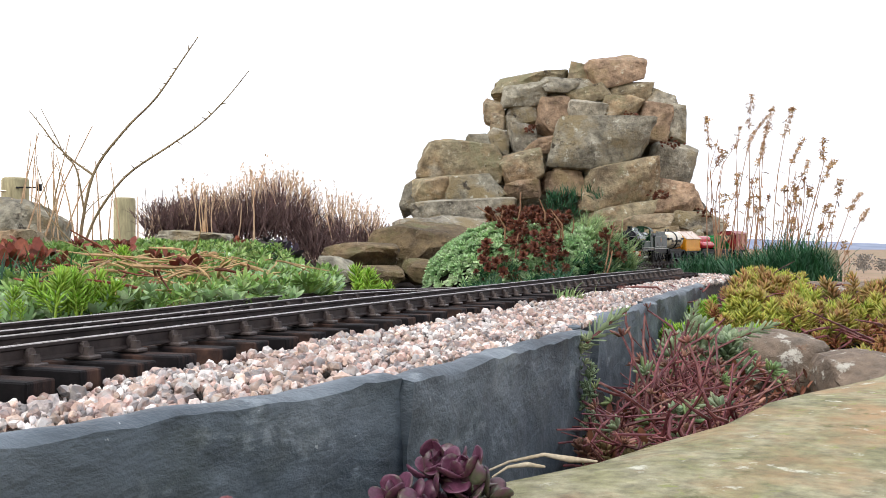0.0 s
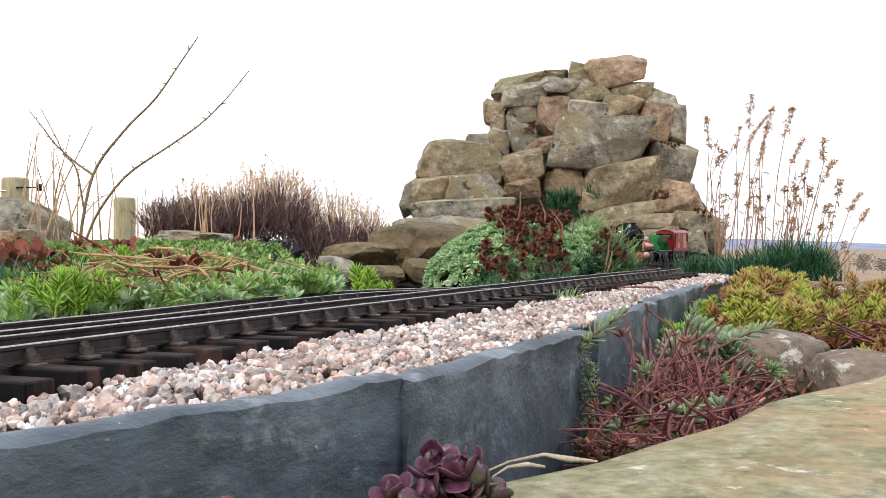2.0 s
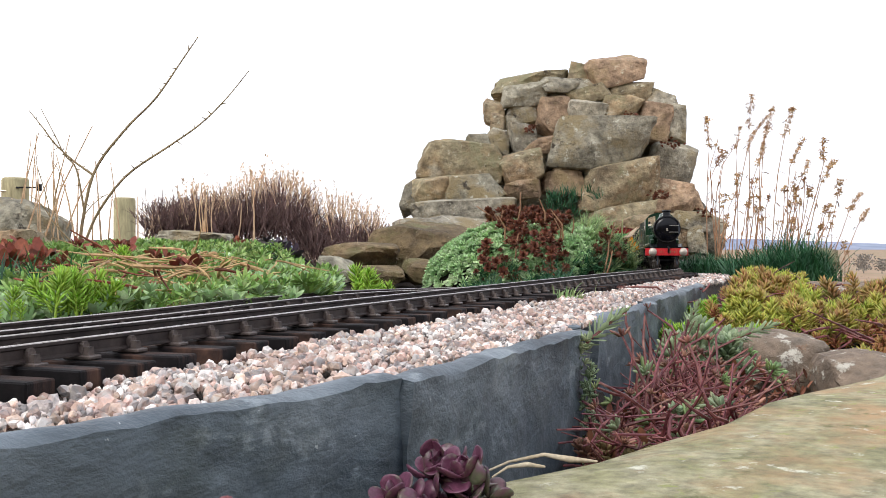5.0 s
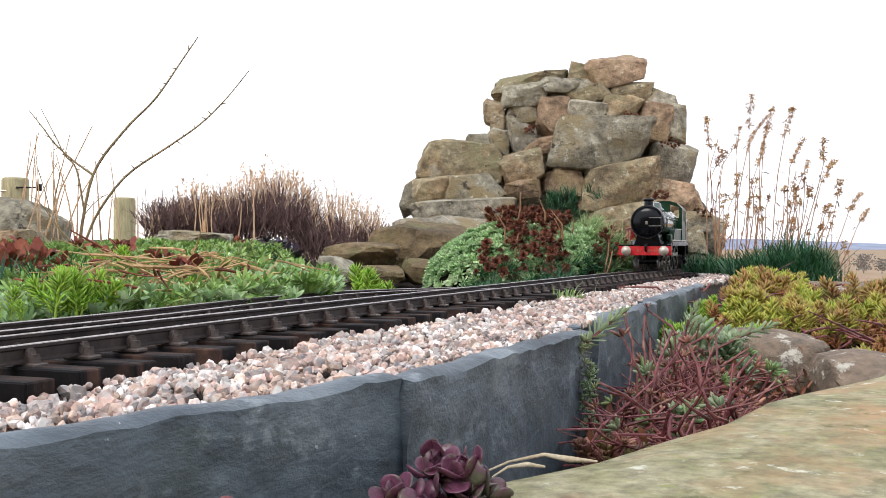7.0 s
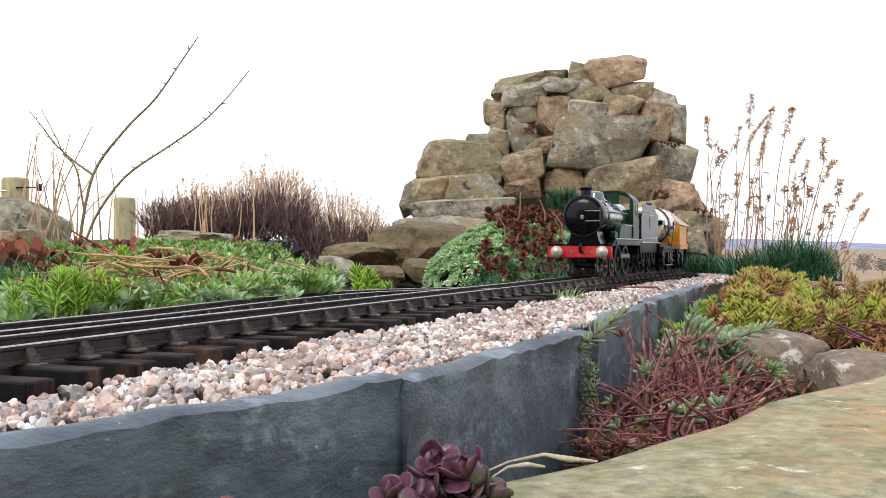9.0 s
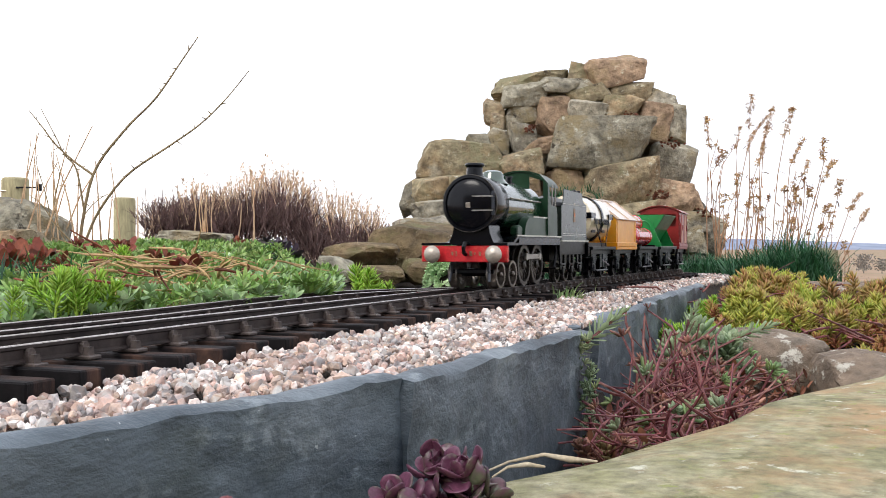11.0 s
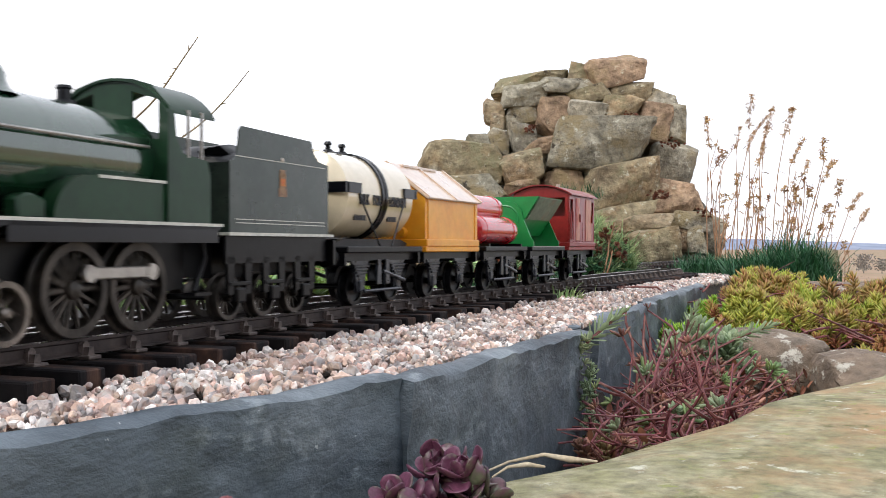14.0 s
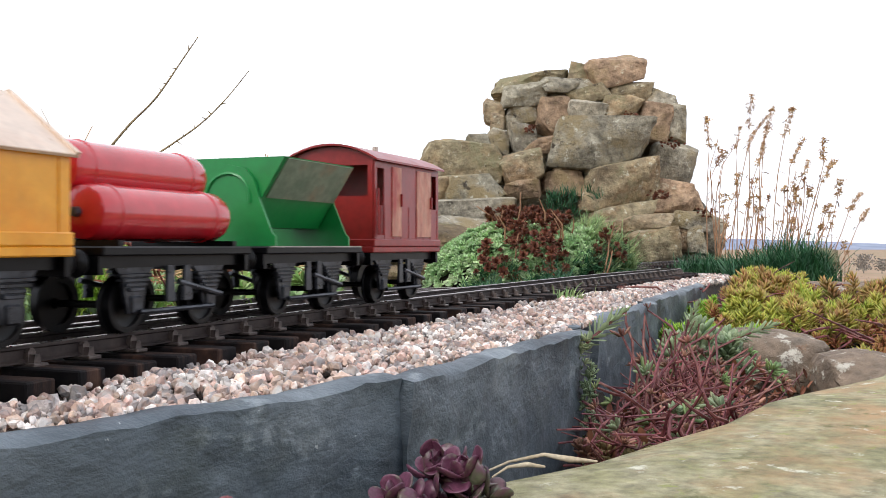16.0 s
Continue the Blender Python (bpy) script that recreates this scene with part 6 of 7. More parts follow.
for (x, y), rx, ry, count, length, up in (((0.558, 1.620), 0.062, 0.09, 150, 0.060, 0.028), ((0.531, 1.720), 0.05, 0.09, 70, 0.050, 0.010), ((0.509, 1.920), 0.06, 0.08, 70, 0.045, 0.004), ((0.485, 1.980), 0.035, 0.05, 30, 0.035, 0.0)):
    grass_tuft(x, y, rx, ry, count, length, M["grass"], "dense dark blue-green grassy tuft beside the track", up)
for (x, y), rx, ry, count, length, m in (((0.136, 1.620), 0.07, 0.06, 46, 0.035, "grass"), ((0.351, 2.100), 0.022, 0.05, 26, 0.10, "pale_grass"), ((0.365, 2.020), 0.012, 0.03, 12, 0.06, "pale_grass"), ((0.081, 1.700), 0.05, 0.04, 22, 0.03, "grass"), ((0.112, 0.925), 0.006, 0.010, 4, 0.013, "pale_grass"), ((-0.303, 1.500), 0.09, 0.10, 30, 0.03, "grass"), ((-0.372, 0.900), 0.06, 0.10, 36, 0.040, "grass")):
    grass_tuft(x, y, rx, ry, count, length, M[m], "small tuft of green grass blades in the bed", 0.004, width=0.0016)
crest = tagged(planted("grass_tuft", [join_up([(blade(0.05, 0.003, rnd.uniform(0.6, 1.8)), turned((rnd.gauss(0, 0.01), rnd.gauss(0, 0.01), 0), 0, 0.2, rnd.uniform(0, 6.3))) for _ in range(16)]) for _ in range(3)],
              [turned((x, y, z), rnd.gauss(0, 0.3), rnd.gauss(0, 0.3), rnd.uniform(0, 6.3)) for x, y, z in [farther(0.382 + rnd.gauss(0, 0.05), 3.20 + rnd.gauss(0, 0.02), 0.272 + rnd.gauss(0, 0.018)) for _ in range(18)]], M["grass"], "dark green cushion rooted between the cairn stones", "grass", group="grass tufts"))
for (x, y, z), count in (((0.687, 3.250, 0.297), 30), ((0.302, 3.440, 0.534), 16), ((0.766, 3.400, 0.476), 18), ((0.630, 3.460, 0.578), 12), ((0.843, 3.260, 0.247), 18)):
    x, y, z = farther(x, y, z)
    planted("crevice_plant", heads, [turned((x + rnd.gauss(0, 0.018), y + rnd.gauss(0, 0.008), z + rnd.gauss(0, 0.008)), rnd.gauss(0, 0.6), rnd.gauss(0, 0.6), 0, 0.9) for _ in range(count)], M["seedhead"], "small dark red houseleek growing in a cairn crevice", "plant", group="crevice plants")

# ---- heather bush ----
heather = tagged(new("heather_bush"), "bare brown winter heather bush with pale straw-coloured tips", "bush")
sprig = []
for _ in range(6):
    h = 0.15
    bits = [(blade(h, 0.0034, rnd.uniform(0.05, 0.5)), turned((0, 0, 0), 0, 0, rnd.uniform(0, 6.3)))]
    for k in range(7):
        t = rnd.uniform(0.3, 0.95)
        bits.append((blade(h * rnd.uniform(0.2, 0.4), 0.0022, 0.3), turned((rnd.gauss(0, 0.003), rnd.gauss(0, 0.003), h * t * 0.95), 0, rnd.uniform(0.2, 0.7), rnd.uniform(0, 6.3))))
    sprig.append(join_up(bits))
hx, hy = (-0.457, 2.950)


def heather_top(x):
    u = (x - hx) / 0.36
    return 0.185 * math.sqrt(max(0.0, 1 - (abs(u) ** 2.6))) * (0.72 + 0.32 * step(-0.8, 0.3, u)) + 0.03 * noise.noise(Vector((x * 14, 0, 3)))


tw, tips = [], []
for _ in range(3400):
    x, y = hx + rnd.uniform(-0.37, 0.40), hy + rnd.uniform(-0.17, 0.17)
    top = heather_top(x) * (1 - 0.5 * ((y - hy) / 0.2) ** 2)
    z = soil_height(x, y)
    up = rnd.uniform(0, max(0.01, top - 0.10))
    tw.append(turned((x, y, z + up), rnd.gauss(0, 0.36), rnd.gauss(0, 0.36) + 0.25 * (x - hx), rnd.uniform(0, 6.3), rnd.uniform(0.40, 0.85)))
fine_sprig = []
for _ in range(6):
    h = 0.13
    bits = [(blade(h, 0.0024, rnd.uniform(0.05, 0.35)), turned((0, 0, 0), 0, 0, rnd.uniform(0, 6.3)))]
    for k in range(20):
        u = rnd.uniform(0.35, 1.0)
        bits.append((leaf(rnd.uniform(0.006, 0.011), 0.0040), turned((rnd.gauss(0, 0.002), rnd.gauss(0, 0.002), h * u * 0.97), 0, rnd.uniform(-1.2, -0.3), rnd.uniform(0, 6.3))))
    fine_sprig.append(join_up(bits))
for _ in range(560):
    x, y = hx + rnd.uniform(-0.37, 0.30), hy + rnd.uniform(-0.17, 0.17)
    clumpy = 0.75 + 0.5 * noise.noise(Vector((x * 22, 1.0, 8.0)))
    top = heather_top(x) * (1 - 0.4 * ((y - hy) / 0.2) ** 2)
    z = soil_height(x, y)
    tips.append(turned((x, y, z + max(0.0, top - 0.040) * rnd.uniform(0.85, 1.12)), rnd.gauss(0, 0.2), rnd.gauss(0, 0.2), rnd.uniform(0, 6.3), clumpy * rnd.uniform(0.55, 1.05)))
tagged(planted("twig", sprig, tw, M["twig"], "dense dull brown twigs", "", parent=heather, smooth=False), kind="stuff")
tagged(planted("tip", fine_sprig, tips, M["heather_tip"], "pale backlit flower tips", "", parent=heather, smooth=False), kind="stuff")
for k in range(11):
    x, y = hx + rnd.uniform(-0.20, 0.02), hy - 0.30 + rnd.uniform(-0.06, 0.06)
    z = soil_height(x, y)
    bm = bmesh.new()
    h = rnd.uniform(0.09, 0.17)
    tube(bm, [(x, y, z), (x + rnd.gauss(0, 0.004), y, z + h * 0.5), (x + rnd.gauss(0, 0.008), y, z + h)], [0.0019, 0.0017, 0.0010], 5)
    part("bleached_stem", bm, M["heather_tip"], heather)


# ---- tall dry stalks behind the line ----
def dry_stalk(x, y, h, lean, head, rnd):
    st = tagged(new("dry_flower_stalk"), "tall dry brown flower stalk with a withered seed head", "dry plant", "dry flower stalks")
    z = soil_height(x, y) - 0.01
    st.location = (x, y, z)
    h *= 1.22
    nod = rnd.uniform(-0.6, 1.6)
    pts = [Vector((lean * h * t ** 1.8 + nod * h * max(0.0, t - 0.7) ** 2 + 0.006 * math.sin(5 * t + x * 40), 0.02 * math.sin(3 * t + y), h * t)) for t in (0, 0.2, 0.4, 0.6, 0.8, 1.0)]
    bm = bmesh.new()
    tube(bm, pts, [0.0015, 0.0014, 0.0012, 0.0011, 0.0009, 0.0006], 5)
    part("stem", bm, M["brown_stalk"], st)
    bm = bmesh.new()
    base = len(bm.verts)
    places = []
    for k in range(int(head * 1.9)):
        t = 1.0 - (0.06 + 0.0065 * head) * rnd.random() ** 1.2
        i = min(4, int(t * 5))
        p = pts[i].lerp(pts[i + 1], t * 5 - i)
        places.append(turned(p + Vector((rnd.gauss(0, 0.0035), rnd.gauss(0, 0.0035), 0)), rnd.uniform(-1, 1), rnd.uniform(-1, 1), rnd.uniform(0, 6.3), rnd.uniform(0.6, 1.3)))
    bm.free()
    tagged(planted("seed_head", [rosette(7, leaf(0.0080, 0.0032), -30, 80, rnd)], places, M["straw"] if rnd.random() < 0.8 else M["brown_stalk"], "", "", parent=st), kind="stuff")
    tagged(planted("withered_leaf", [leaf(0.017, 0.0036, -0.6)], [turned(pts[j].lerp(pts[j + 1], rnd.random()), rnd.uniform(-0.5, 0.5), rnd.uniform(-0.4, 0.6), rnd.uniform(0, 6.3)) for j in (1, 2, 2, 3, 3) if rnd.random() < 0.8] or [turned(pts[2])], M["brown_stalk"], "", "", parent=st), kind="stuff")
    return st


for (x, y), top, lean, head in (((0.678, 2.620), 0.33, 0.02, 22), ((0.685, 2.550), 0.25, -0.10, 16), ((0.758, 2.700), 0.36, 0.14, 34), ((0.739, 2.580), 0.30, -0.04, 12), ((0.785, 2.650), 0.38, 0.03, 20), ((0.764, 2.500), 0.32, 0.05, 26),
                           ((0.820, 2.620), 0.28, -0.04, 14), ((0.818, 2.550), 0.34, 0.12, 18), ((0.867, 2.600), 0.24, 0.15, 14), ((0.834, 2.460), 0.27, -0.02, 18), ((0.889, 2.520), 0.28, 0.18, 16), ((0.870, 2.420), 0.23, 0.06, 20),
                           ((0.909, 2.460), 0.20, 0.20, 16), ((0.907, 2.400), 0.18, 0.24, 18), ((0.909, 2.360), 0.16, 0.3, 14), ((0.715, 2.450), 0.20, -0.12, 10), ((0.747, 2.740), 0.18, 0.06, 8), ((0.924, 2.660), 0.20, -0.1, 10)):
    dry_stalk(x, y, top, lean, head, rnd)
for (x, y), top, lean in (((0.687, 2.300), 0.22, 0.02), ((0.710, 2.300), 0.15, -0.06), ((0.767, 2.350), 0.17, 0.1), ((0.789, 2.300), 0.14, 0.12), ((0.837, 2.300), 0.12, 0.25), ((0.665, 2.400), 0.16, -0.03)):
    dry_stalk(x, y, top, lean, 5, rnd)
for k in range(34):
    y = rnd.uniform(2.35, 2.75)
    u = rnd.random()
    dry_stalk((0.262 + 0.140 * u) * y, y, rnd.uniform(0.10, 0.27) * (1.05 - 0.45 * u), rnd.gauss(0.02 + 0.12 * u, 0.07), rnd.choice((3, 4, 8, 12)), rnd)

# ---- bare rose canes ----
rose = tagged(new("bare_rose"), "bare olive-brown rose canes with small thorns and buds", "shrub")
for knots, r in (([(-0.786, 2.200, 0.143), (-0.756, 2.200, 0.290), (-0.689, 2.200, 0.385), (-0.621, 2.200, 0.455), (-0.566, 2.200, 0.534), (-0.529, 2.200, 0.588)], 0.0055),
                 ([(-0.756, 2.150, 0.143), (-0.727, 2.150, 0.209), (-0.667, 2.150, 0.286), (-0.577, 2.150, 0.348), (-0.512, 2.150, 0.394), (-0.458, 2.150, 0.447), (-0.410, 2.150, 0.506)], 0.0048),
                 ([(-0.756, 2.200, 0.290), (-0.798, 2.200, 0.320), (-0.838, 2.200, 0.357), (-0.866, 2.200, 0.394), (-0.895, 2.200, 0.430)], 0.0040),
                 ([(-0.776, 2.200, 0.217), (-0.792, 2.200, 0.302), (-0.817, 2.200, 0.333), (-0.838, 2.200, 0.375), (-0.869, 2.200, 0.434)], 0.0034),
                 ([(-0.764, 2.100, 0.143), (-0.797, 2.100, 0.178), (-0.826, 2.100, 0.219), (-0.853, 2.100, 0.242)], 0.0026),
                 ([(-0.774, 2.100, 0.131), (-0.802, 2.100, 0.213), (-0.791, 2.100, 0.283), (-0.803, 2.100, 0.306)], 0.0024),
                 ([(-0.803, 2.100, 0.131), (-0.815, 2.100, 0.225), (-0.838, 2.100, 0.306), (-0.834, 2.100, 0.327)], 0.0020),
                 ([(-0.762, 2.150, 0.143), (-0.756, 2.150, 0.203), (-0.709, 2.150, 0.245), (-0.691, 2.150, 0.215)], 0.0020)):
    pts = [Vector(p) for p in curve_through([knots[0], *knots, knots[-1]], 5)]
    bm = bmesh.new()
    m = len(pts)
    tube(bm, pts, [0.68 * r * (1 - 0.75 * i / m) for i in range(m)], 7)
    c = part("cane", bm, M["cane"], rose)
    bm = bmesh.new()
    for i in range(2, m - 3):
        for _ in range(1 if rnd.random() < 0.6 else 0):
            d = Vector((rnd.gauss(0, 1), rnd.gauss(0, 0.5), rnd.gauss(0.3, 0.6))).normalized()
            rod(bm, pts[i], pts[i] + d * rnd.uniform(0.006, 0.014), r * 0.35, r * 0.1, 5)
    if len(bm.verts):
        tagged(part("thorn", bm, M["cane"], c), kind="stuff")
    else:
        bm.free()
for k in range(26):
    x, y = 0.035 * rnd.uniform(-28, -20), 2.1 + rnd.uniform(-0.15, 0.3)
    z = soil_height(x, y)
    h = rnd.uniform(0.10, 0.26)
    bm = bmesh.new()
    a = rnd.gauss(0, 0.25)
    tube(bm, [(x, y, z), (x + a * h * 0.4, y, z + h * 0.5), (x + a * h, y, z + h)], [0.0020, 0.0016, 0.0008], 5)
    part("dead_stem", bm, M["heather_tip"], rose)


# ---- bushes far off in the fields ----
# greyed leaf colour stands in for haze over the distance
M["far_leaf"] = mat("hazy_grey_green_leaf", [lin(128, 122, 116), lin(150, 142, 132)], 3, rough=0.9, bump=0, island=0.2)
for x, y, size in ((24.8, 60.0, 0.95), (27.6, 64.0, 0.75), (22.6, 62.0, 0.6)):
    g = fields(x, y)
    bush = tagged(new("far_bush"), "hazy grey hedgerow bush far off in the fields", "bush", "far bushes")
    bush.location = (x, y, g)
    bm = bmesh.new()
    rod(bm, (0, 0, -0.3), (0, 0, size * 0.7), 0.05 * size, 0.02 * size, 7)
    part("trunk", bm, M["far_leaf"], bush)
    spots = [turned((rnd.gauss(0, 0.28) * size, rnd.gauss(0, 0.28) * size, size * rnd.uniform(0.25, 1.15)), rnd.uniform(0, 6), rnd.uniform(0, 6), 0, rnd.uniform(0.6, 1.3)) for _ in range(420)]
    tagged(planted("crown", [leaf(0.13 * size, 0.08 * size)], spots, M["far_leaf"], "", "", parent=bush), kind="stuff")

# ---- fence posts ----
def fence_post(x, y, top, w, label):
    bm = bmesh.new()
    g = fields(x, y) - 0.3
    lathe(bm, [(w * 0.52, g), (w * 0.50, top - 0.012), (w * 0.46, top - 0.002), (w * 0.40, top), (0, top + 0.002)], Matrix.Translation((x, y, 0)), 20)
    for v in bm.verts:
        v.co.x += 0.004 * noise.noise(v.co * 4)
    return thing("fence_post", bm, M["post_wood"], label, "fence post", "fence posts", smooth=50)


(px, py, pz) = (-1.534, 4.900, 0.371)
fence_post(px, py, pz, 0.103, "round weathered wooden fence post")
(qx, qy, qz) = (-1.848, 4.400, 0.433)
fence_post(qx, qy, qz, 0.112, "thick weathered wooden fence post")
for z, sag in ((qz - 0.06, 0.02), (qz - 0.20, 0.03)):
    bm = bmesh.new()
    tube(bm, [(-4.5, 4.3, z + 0.05), (-3.0, 4.33, z), (qx, qy - 0.05, z), ((qx + px) / 2, (qy + py) / 2, z - sag), (px, py - 0.05, z - 0.04), (1.5, 5.6, z - 0.10), (4.0, 6.4, z - 0.12)][:3], 0.004, 5)
    thing("fence_wire", bm, M["buffer"], "pale strand of fence wire tied to a post", "wire", "fence wires")
for k, (x, y, z) in enumerate(((-1.724, 4.350, 0.388), (-1.719, 4.350, 0.284))):
    bm = bmesh.new()
    box(bm, x - 0.009, x + 0.009, y - 0.011, y + 0.011, z - 0.016, z + 0.016, 0.004, 2)
    rod(bm, (x - 0.10, y, z), (x, y, z), 0.004, seg=8)
    thing("fence_insulator", bm, M["frame_black"], "small black insulator on the fence", "insulator", "fence insulators")

# ---- near side: stonecrops by the slates ----
def clear(x, y):
    """Keeps the boulder and the flat stone bare."""
    return not (0.26 < x / y < 0.42 and y < 0.96) and not (x / y > 0.345 and 1.12 < y < 1.45)


def tufty(x, y):
    """Sedum grows in tufts with brown gaps between."""
    return clear(x, y) and noise.noise(Vector((x * 22, y * 16, 2.5))) > -0.02 + rnd.gauss(0, 0.08)


gold = [shoot(0.036, 52, needle(0.0125, 0.0014), rnd, 0.3, 0.1, 60) for _ in range(5)]
blue = [shoot(0.040, 44, fat_leaf(0.016, 0.0028), rnd, 0.4, 0.1, 55) for _ in range(4)]


def right_places(count, y0, y1, a0, a1, up, s, lean=0.3, want=None):
    out = []
    while len(out) < count:
        y = rnd.uniform(y0, y1)
        x = rnd.uniform(a0, a1) * y
        n, q = off_line(x, y)
        if n > 0.16 and (want is None or want(x, y)):
            out.append(put(x, y, up * rnd.random(), s, lean))
    return out


planted("sedum_carpet", gold, right_places(230, 0.90, 1.40, 0.20, 0.46, 0.020, 0.78, 0.4, want=tufty), M["gold_sedum"], "yellow-green needle sedum spreading over the edge of the bed", "sedum", "stuff")
planted("sedum_carpet", gold, right_places(150, 0.86, 1.34, 0.24, 0.47, 0.010, 0.66, 0.6, clear), M["rust_sedum"], "orange-tipped sedum among the yellow-green carpet", "sedum", "stuff")
for (x, y), count, size in (((0.203, 0.900), 9, 0.85), ((0.244, 0.920), 11, 0.85), ((0.267, 0.880), 7, 0.75), ((0.281, 1.060), 9, 0.62), ((0.371, 1.020), 10, 0.8), ((0.333, 0.800), 6, 0.7)):
    clump("sedum_clump", gold, cluster(x, y, 0.024, 0.030, count, 0.006, size), M["gold_sedum" if rnd.random() < 0.5 else "lime"], "plump yellow-green sedum shoots beside the slate", "sedum", "sedum clumps", "shoot")
for (x, y), count, size, up in (((0.191, 0.780), 4, 0.8, 0.016), ((0.225, 0.800), 4, 0.8, 0.014), ((0.130, 0.570), 3, 0.7, 0.0), ((0.153, 0.600), 3, 0.6, 0.0), ((0.218, 0.860), 3, 0.7, 0.02)):
    clump("sedum_clump", blue, cluster(x, y, 0.010, 0.012, count, up, size, 0.35), M["blue_sedum"], "blue-green fleshy stonecrop shoot", "sedum", "sedum clumps", "shoot")

# tangled red stems
red = tagged(new("red_stonecrop"), "tangle of bare pinkish-red stonecrop stems with small leafy tips", "sedum")
bm = bmesh.new()
ends = []
for _ in range(1500):
    y = rnd.uniform(0.50, 0.82)
    x = rnd.uniform(0.145, 0.36) * y
    n, q = off_line(x, y)
    if n < 0.165 or x > 0.07 + (y - 0.42) * 0.90 + 0.018 or x / y > 0.30 or (y > 0.62 and x / y > 0.265):
        continue
    z = soil_height(x, y) + rnd.uniform(0.0, 0.026)
    d = Vector((rnd.gauss(0, 1), rnd.gauss(0, 1), abs(rnd.gauss(0.35, 0.6)))).normalized()
    l = rnd.uniform(0.012, 0.032)
    bend = Vector((rnd.gauss(0, 1), rnd.gauss(0, 1), rnd.gauss(-0.2, 0.8))) * 0.9
    pts = [Vector((x, y, z)) + d * l * t + bend * l * t * t for t in (0, 0.25, 0.5, 0.75, 1)]
    side = d.orthogonal().normalized() * l * rnd.choice((-0.28, 0.28))
    for k, p in enumerate(pts):
        p += side * math.sin(k * 1.25)
        p.z = min(max(p.z, 0.012), 0.084)
    r = rnd.uniform(0.0004, 0.0011)
    tube(bm, pts, [r, r, r, r * 0.9, r * 0.7], 5)
    if pts[-1].x < 0.07 + (pts[-1].y - 0.42) * 0.90 + 0.03:
        ends.append((pts[-1], d + bend))
tagged(part("stem", bm, M["red_stem"], red, smooth=60), kind="stuff")
tip = [rosette(14, fat_leaf(0.0085, 0.0013), 20, 80, rnd) for _ in range(3)]
tagged(planted("leaf_tip", tip, [np.array(Matrix.Translation(p) @ d.to_track_quat("Z", "Y").to_matrix().to_4x4() @ Matrix.Scale(rnd.uniform(0.5, 1.0), 4)) for p, d in ends[::5]], M["pink_tip"], "pinkish leafy tips", "", parent=red), kind="stuff")
tagged(planted("leaf_tip", tip, [np.array(Matrix.Translation(p) @ d.to_track_quat("Z", "Y").to_matrix().to_4x4() @ Matrix.Scale(rnd.uniform(0.7, 1.3), 4)) for p, d in ends[1::24]], M["blue_sedum"], "grey-green leafy tips", "", parent=red), kind="stuff")
tagged(planted("leaf_tip", tip, [np.array(Matrix.Translation(p) @ d.to_track_quat("Z", "Y").to_matrix().to_4x4() @ Matrix.Scale(rnd.uniform(0.8, 1.4), 4)) for p, d in ends[3::22]], M["pale_grass"], "green leafy tips", "", parent=red), kind="stuff")
strands("dry_stem_litter", 150, 0.40, 1.08, 0.13, 0.17, 0.032, 0.040, 0.0012, M["red_stem"], "brown dry stems lying through the sedum", "dry stems")
planted("dead_leaf_litter", [leaf(0.010, 0.004, 0.4)], right_places(420, 0.50, 0.84, 0.14, 0.36, 0.022, 1.0, 0.9, lambda x, y: x < 0.07 + (y - 0.42) * 0.90 + 0.02), M["seedhead"], "dark dead leaves between the red stems", "leaf litter", "stuff")
for a, b in (((0.115, 0.580, 0.037), (0.119, 0.600, 0.094)), ((0.116, 0.620, 0.062), (0.113, 0.630, 0.097)), ((0.108, 0.560, 0.033), (0.107, 0.560, 0.065)), ((0.127, 0.600, 0.051), (0.126, 0.620, 0.079))):
    bm = bmesh.new()
    a, b = Vector(a), Vector(b)
    tube(bm, [a, a.lerp(b, 0.4) + Vector((0.0015, 0, 0)), a.lerp(b, 0.75) - Vector((0.001, 0, 0)), b], [0.0009, 0.0008, 0.0008, 0.0006], 6)
    part("dry_stalk", bm, M["red_stem"], red, "upright reddish-brown dry stalk")
# scaly upright shoots in front of the stems
scaly = [shoot(0.024, 64, fat_leaf(0.0062, 0.0012), rnd, 0.5, 0.05, 62, 0.0009) for _ in range(5)]
for (x, y), count, m in (((0.082, 0.520), 4, "pink_tip"), ((0.094, 0.515), 4, "olive_tip"), ((0.107, 0.530), 3, "blue_sedum"), ((0.118, 0.545), 3, "olive_tip"), ((0.130, 0.560), 3, "pink_tip"), ((0.150, 0.600), 3, "olive_tip"), ((0.180, 0.660), 3, "pink_tip")):
    clump("scaly_stonecrop", scaly, cluster(x, y, 0.008, 0.010, count, 0.006, 0.9, 0.5), M[m], "scaly olive and pink stonecrop shoots among bare stems", "sedum", "scaly stonecrops", "shoot")
feather = [leaf(0.0110, 0.0027, 0.12, 0.5), leaf(0.0100, 0.0030, 0.2, 0.5)]
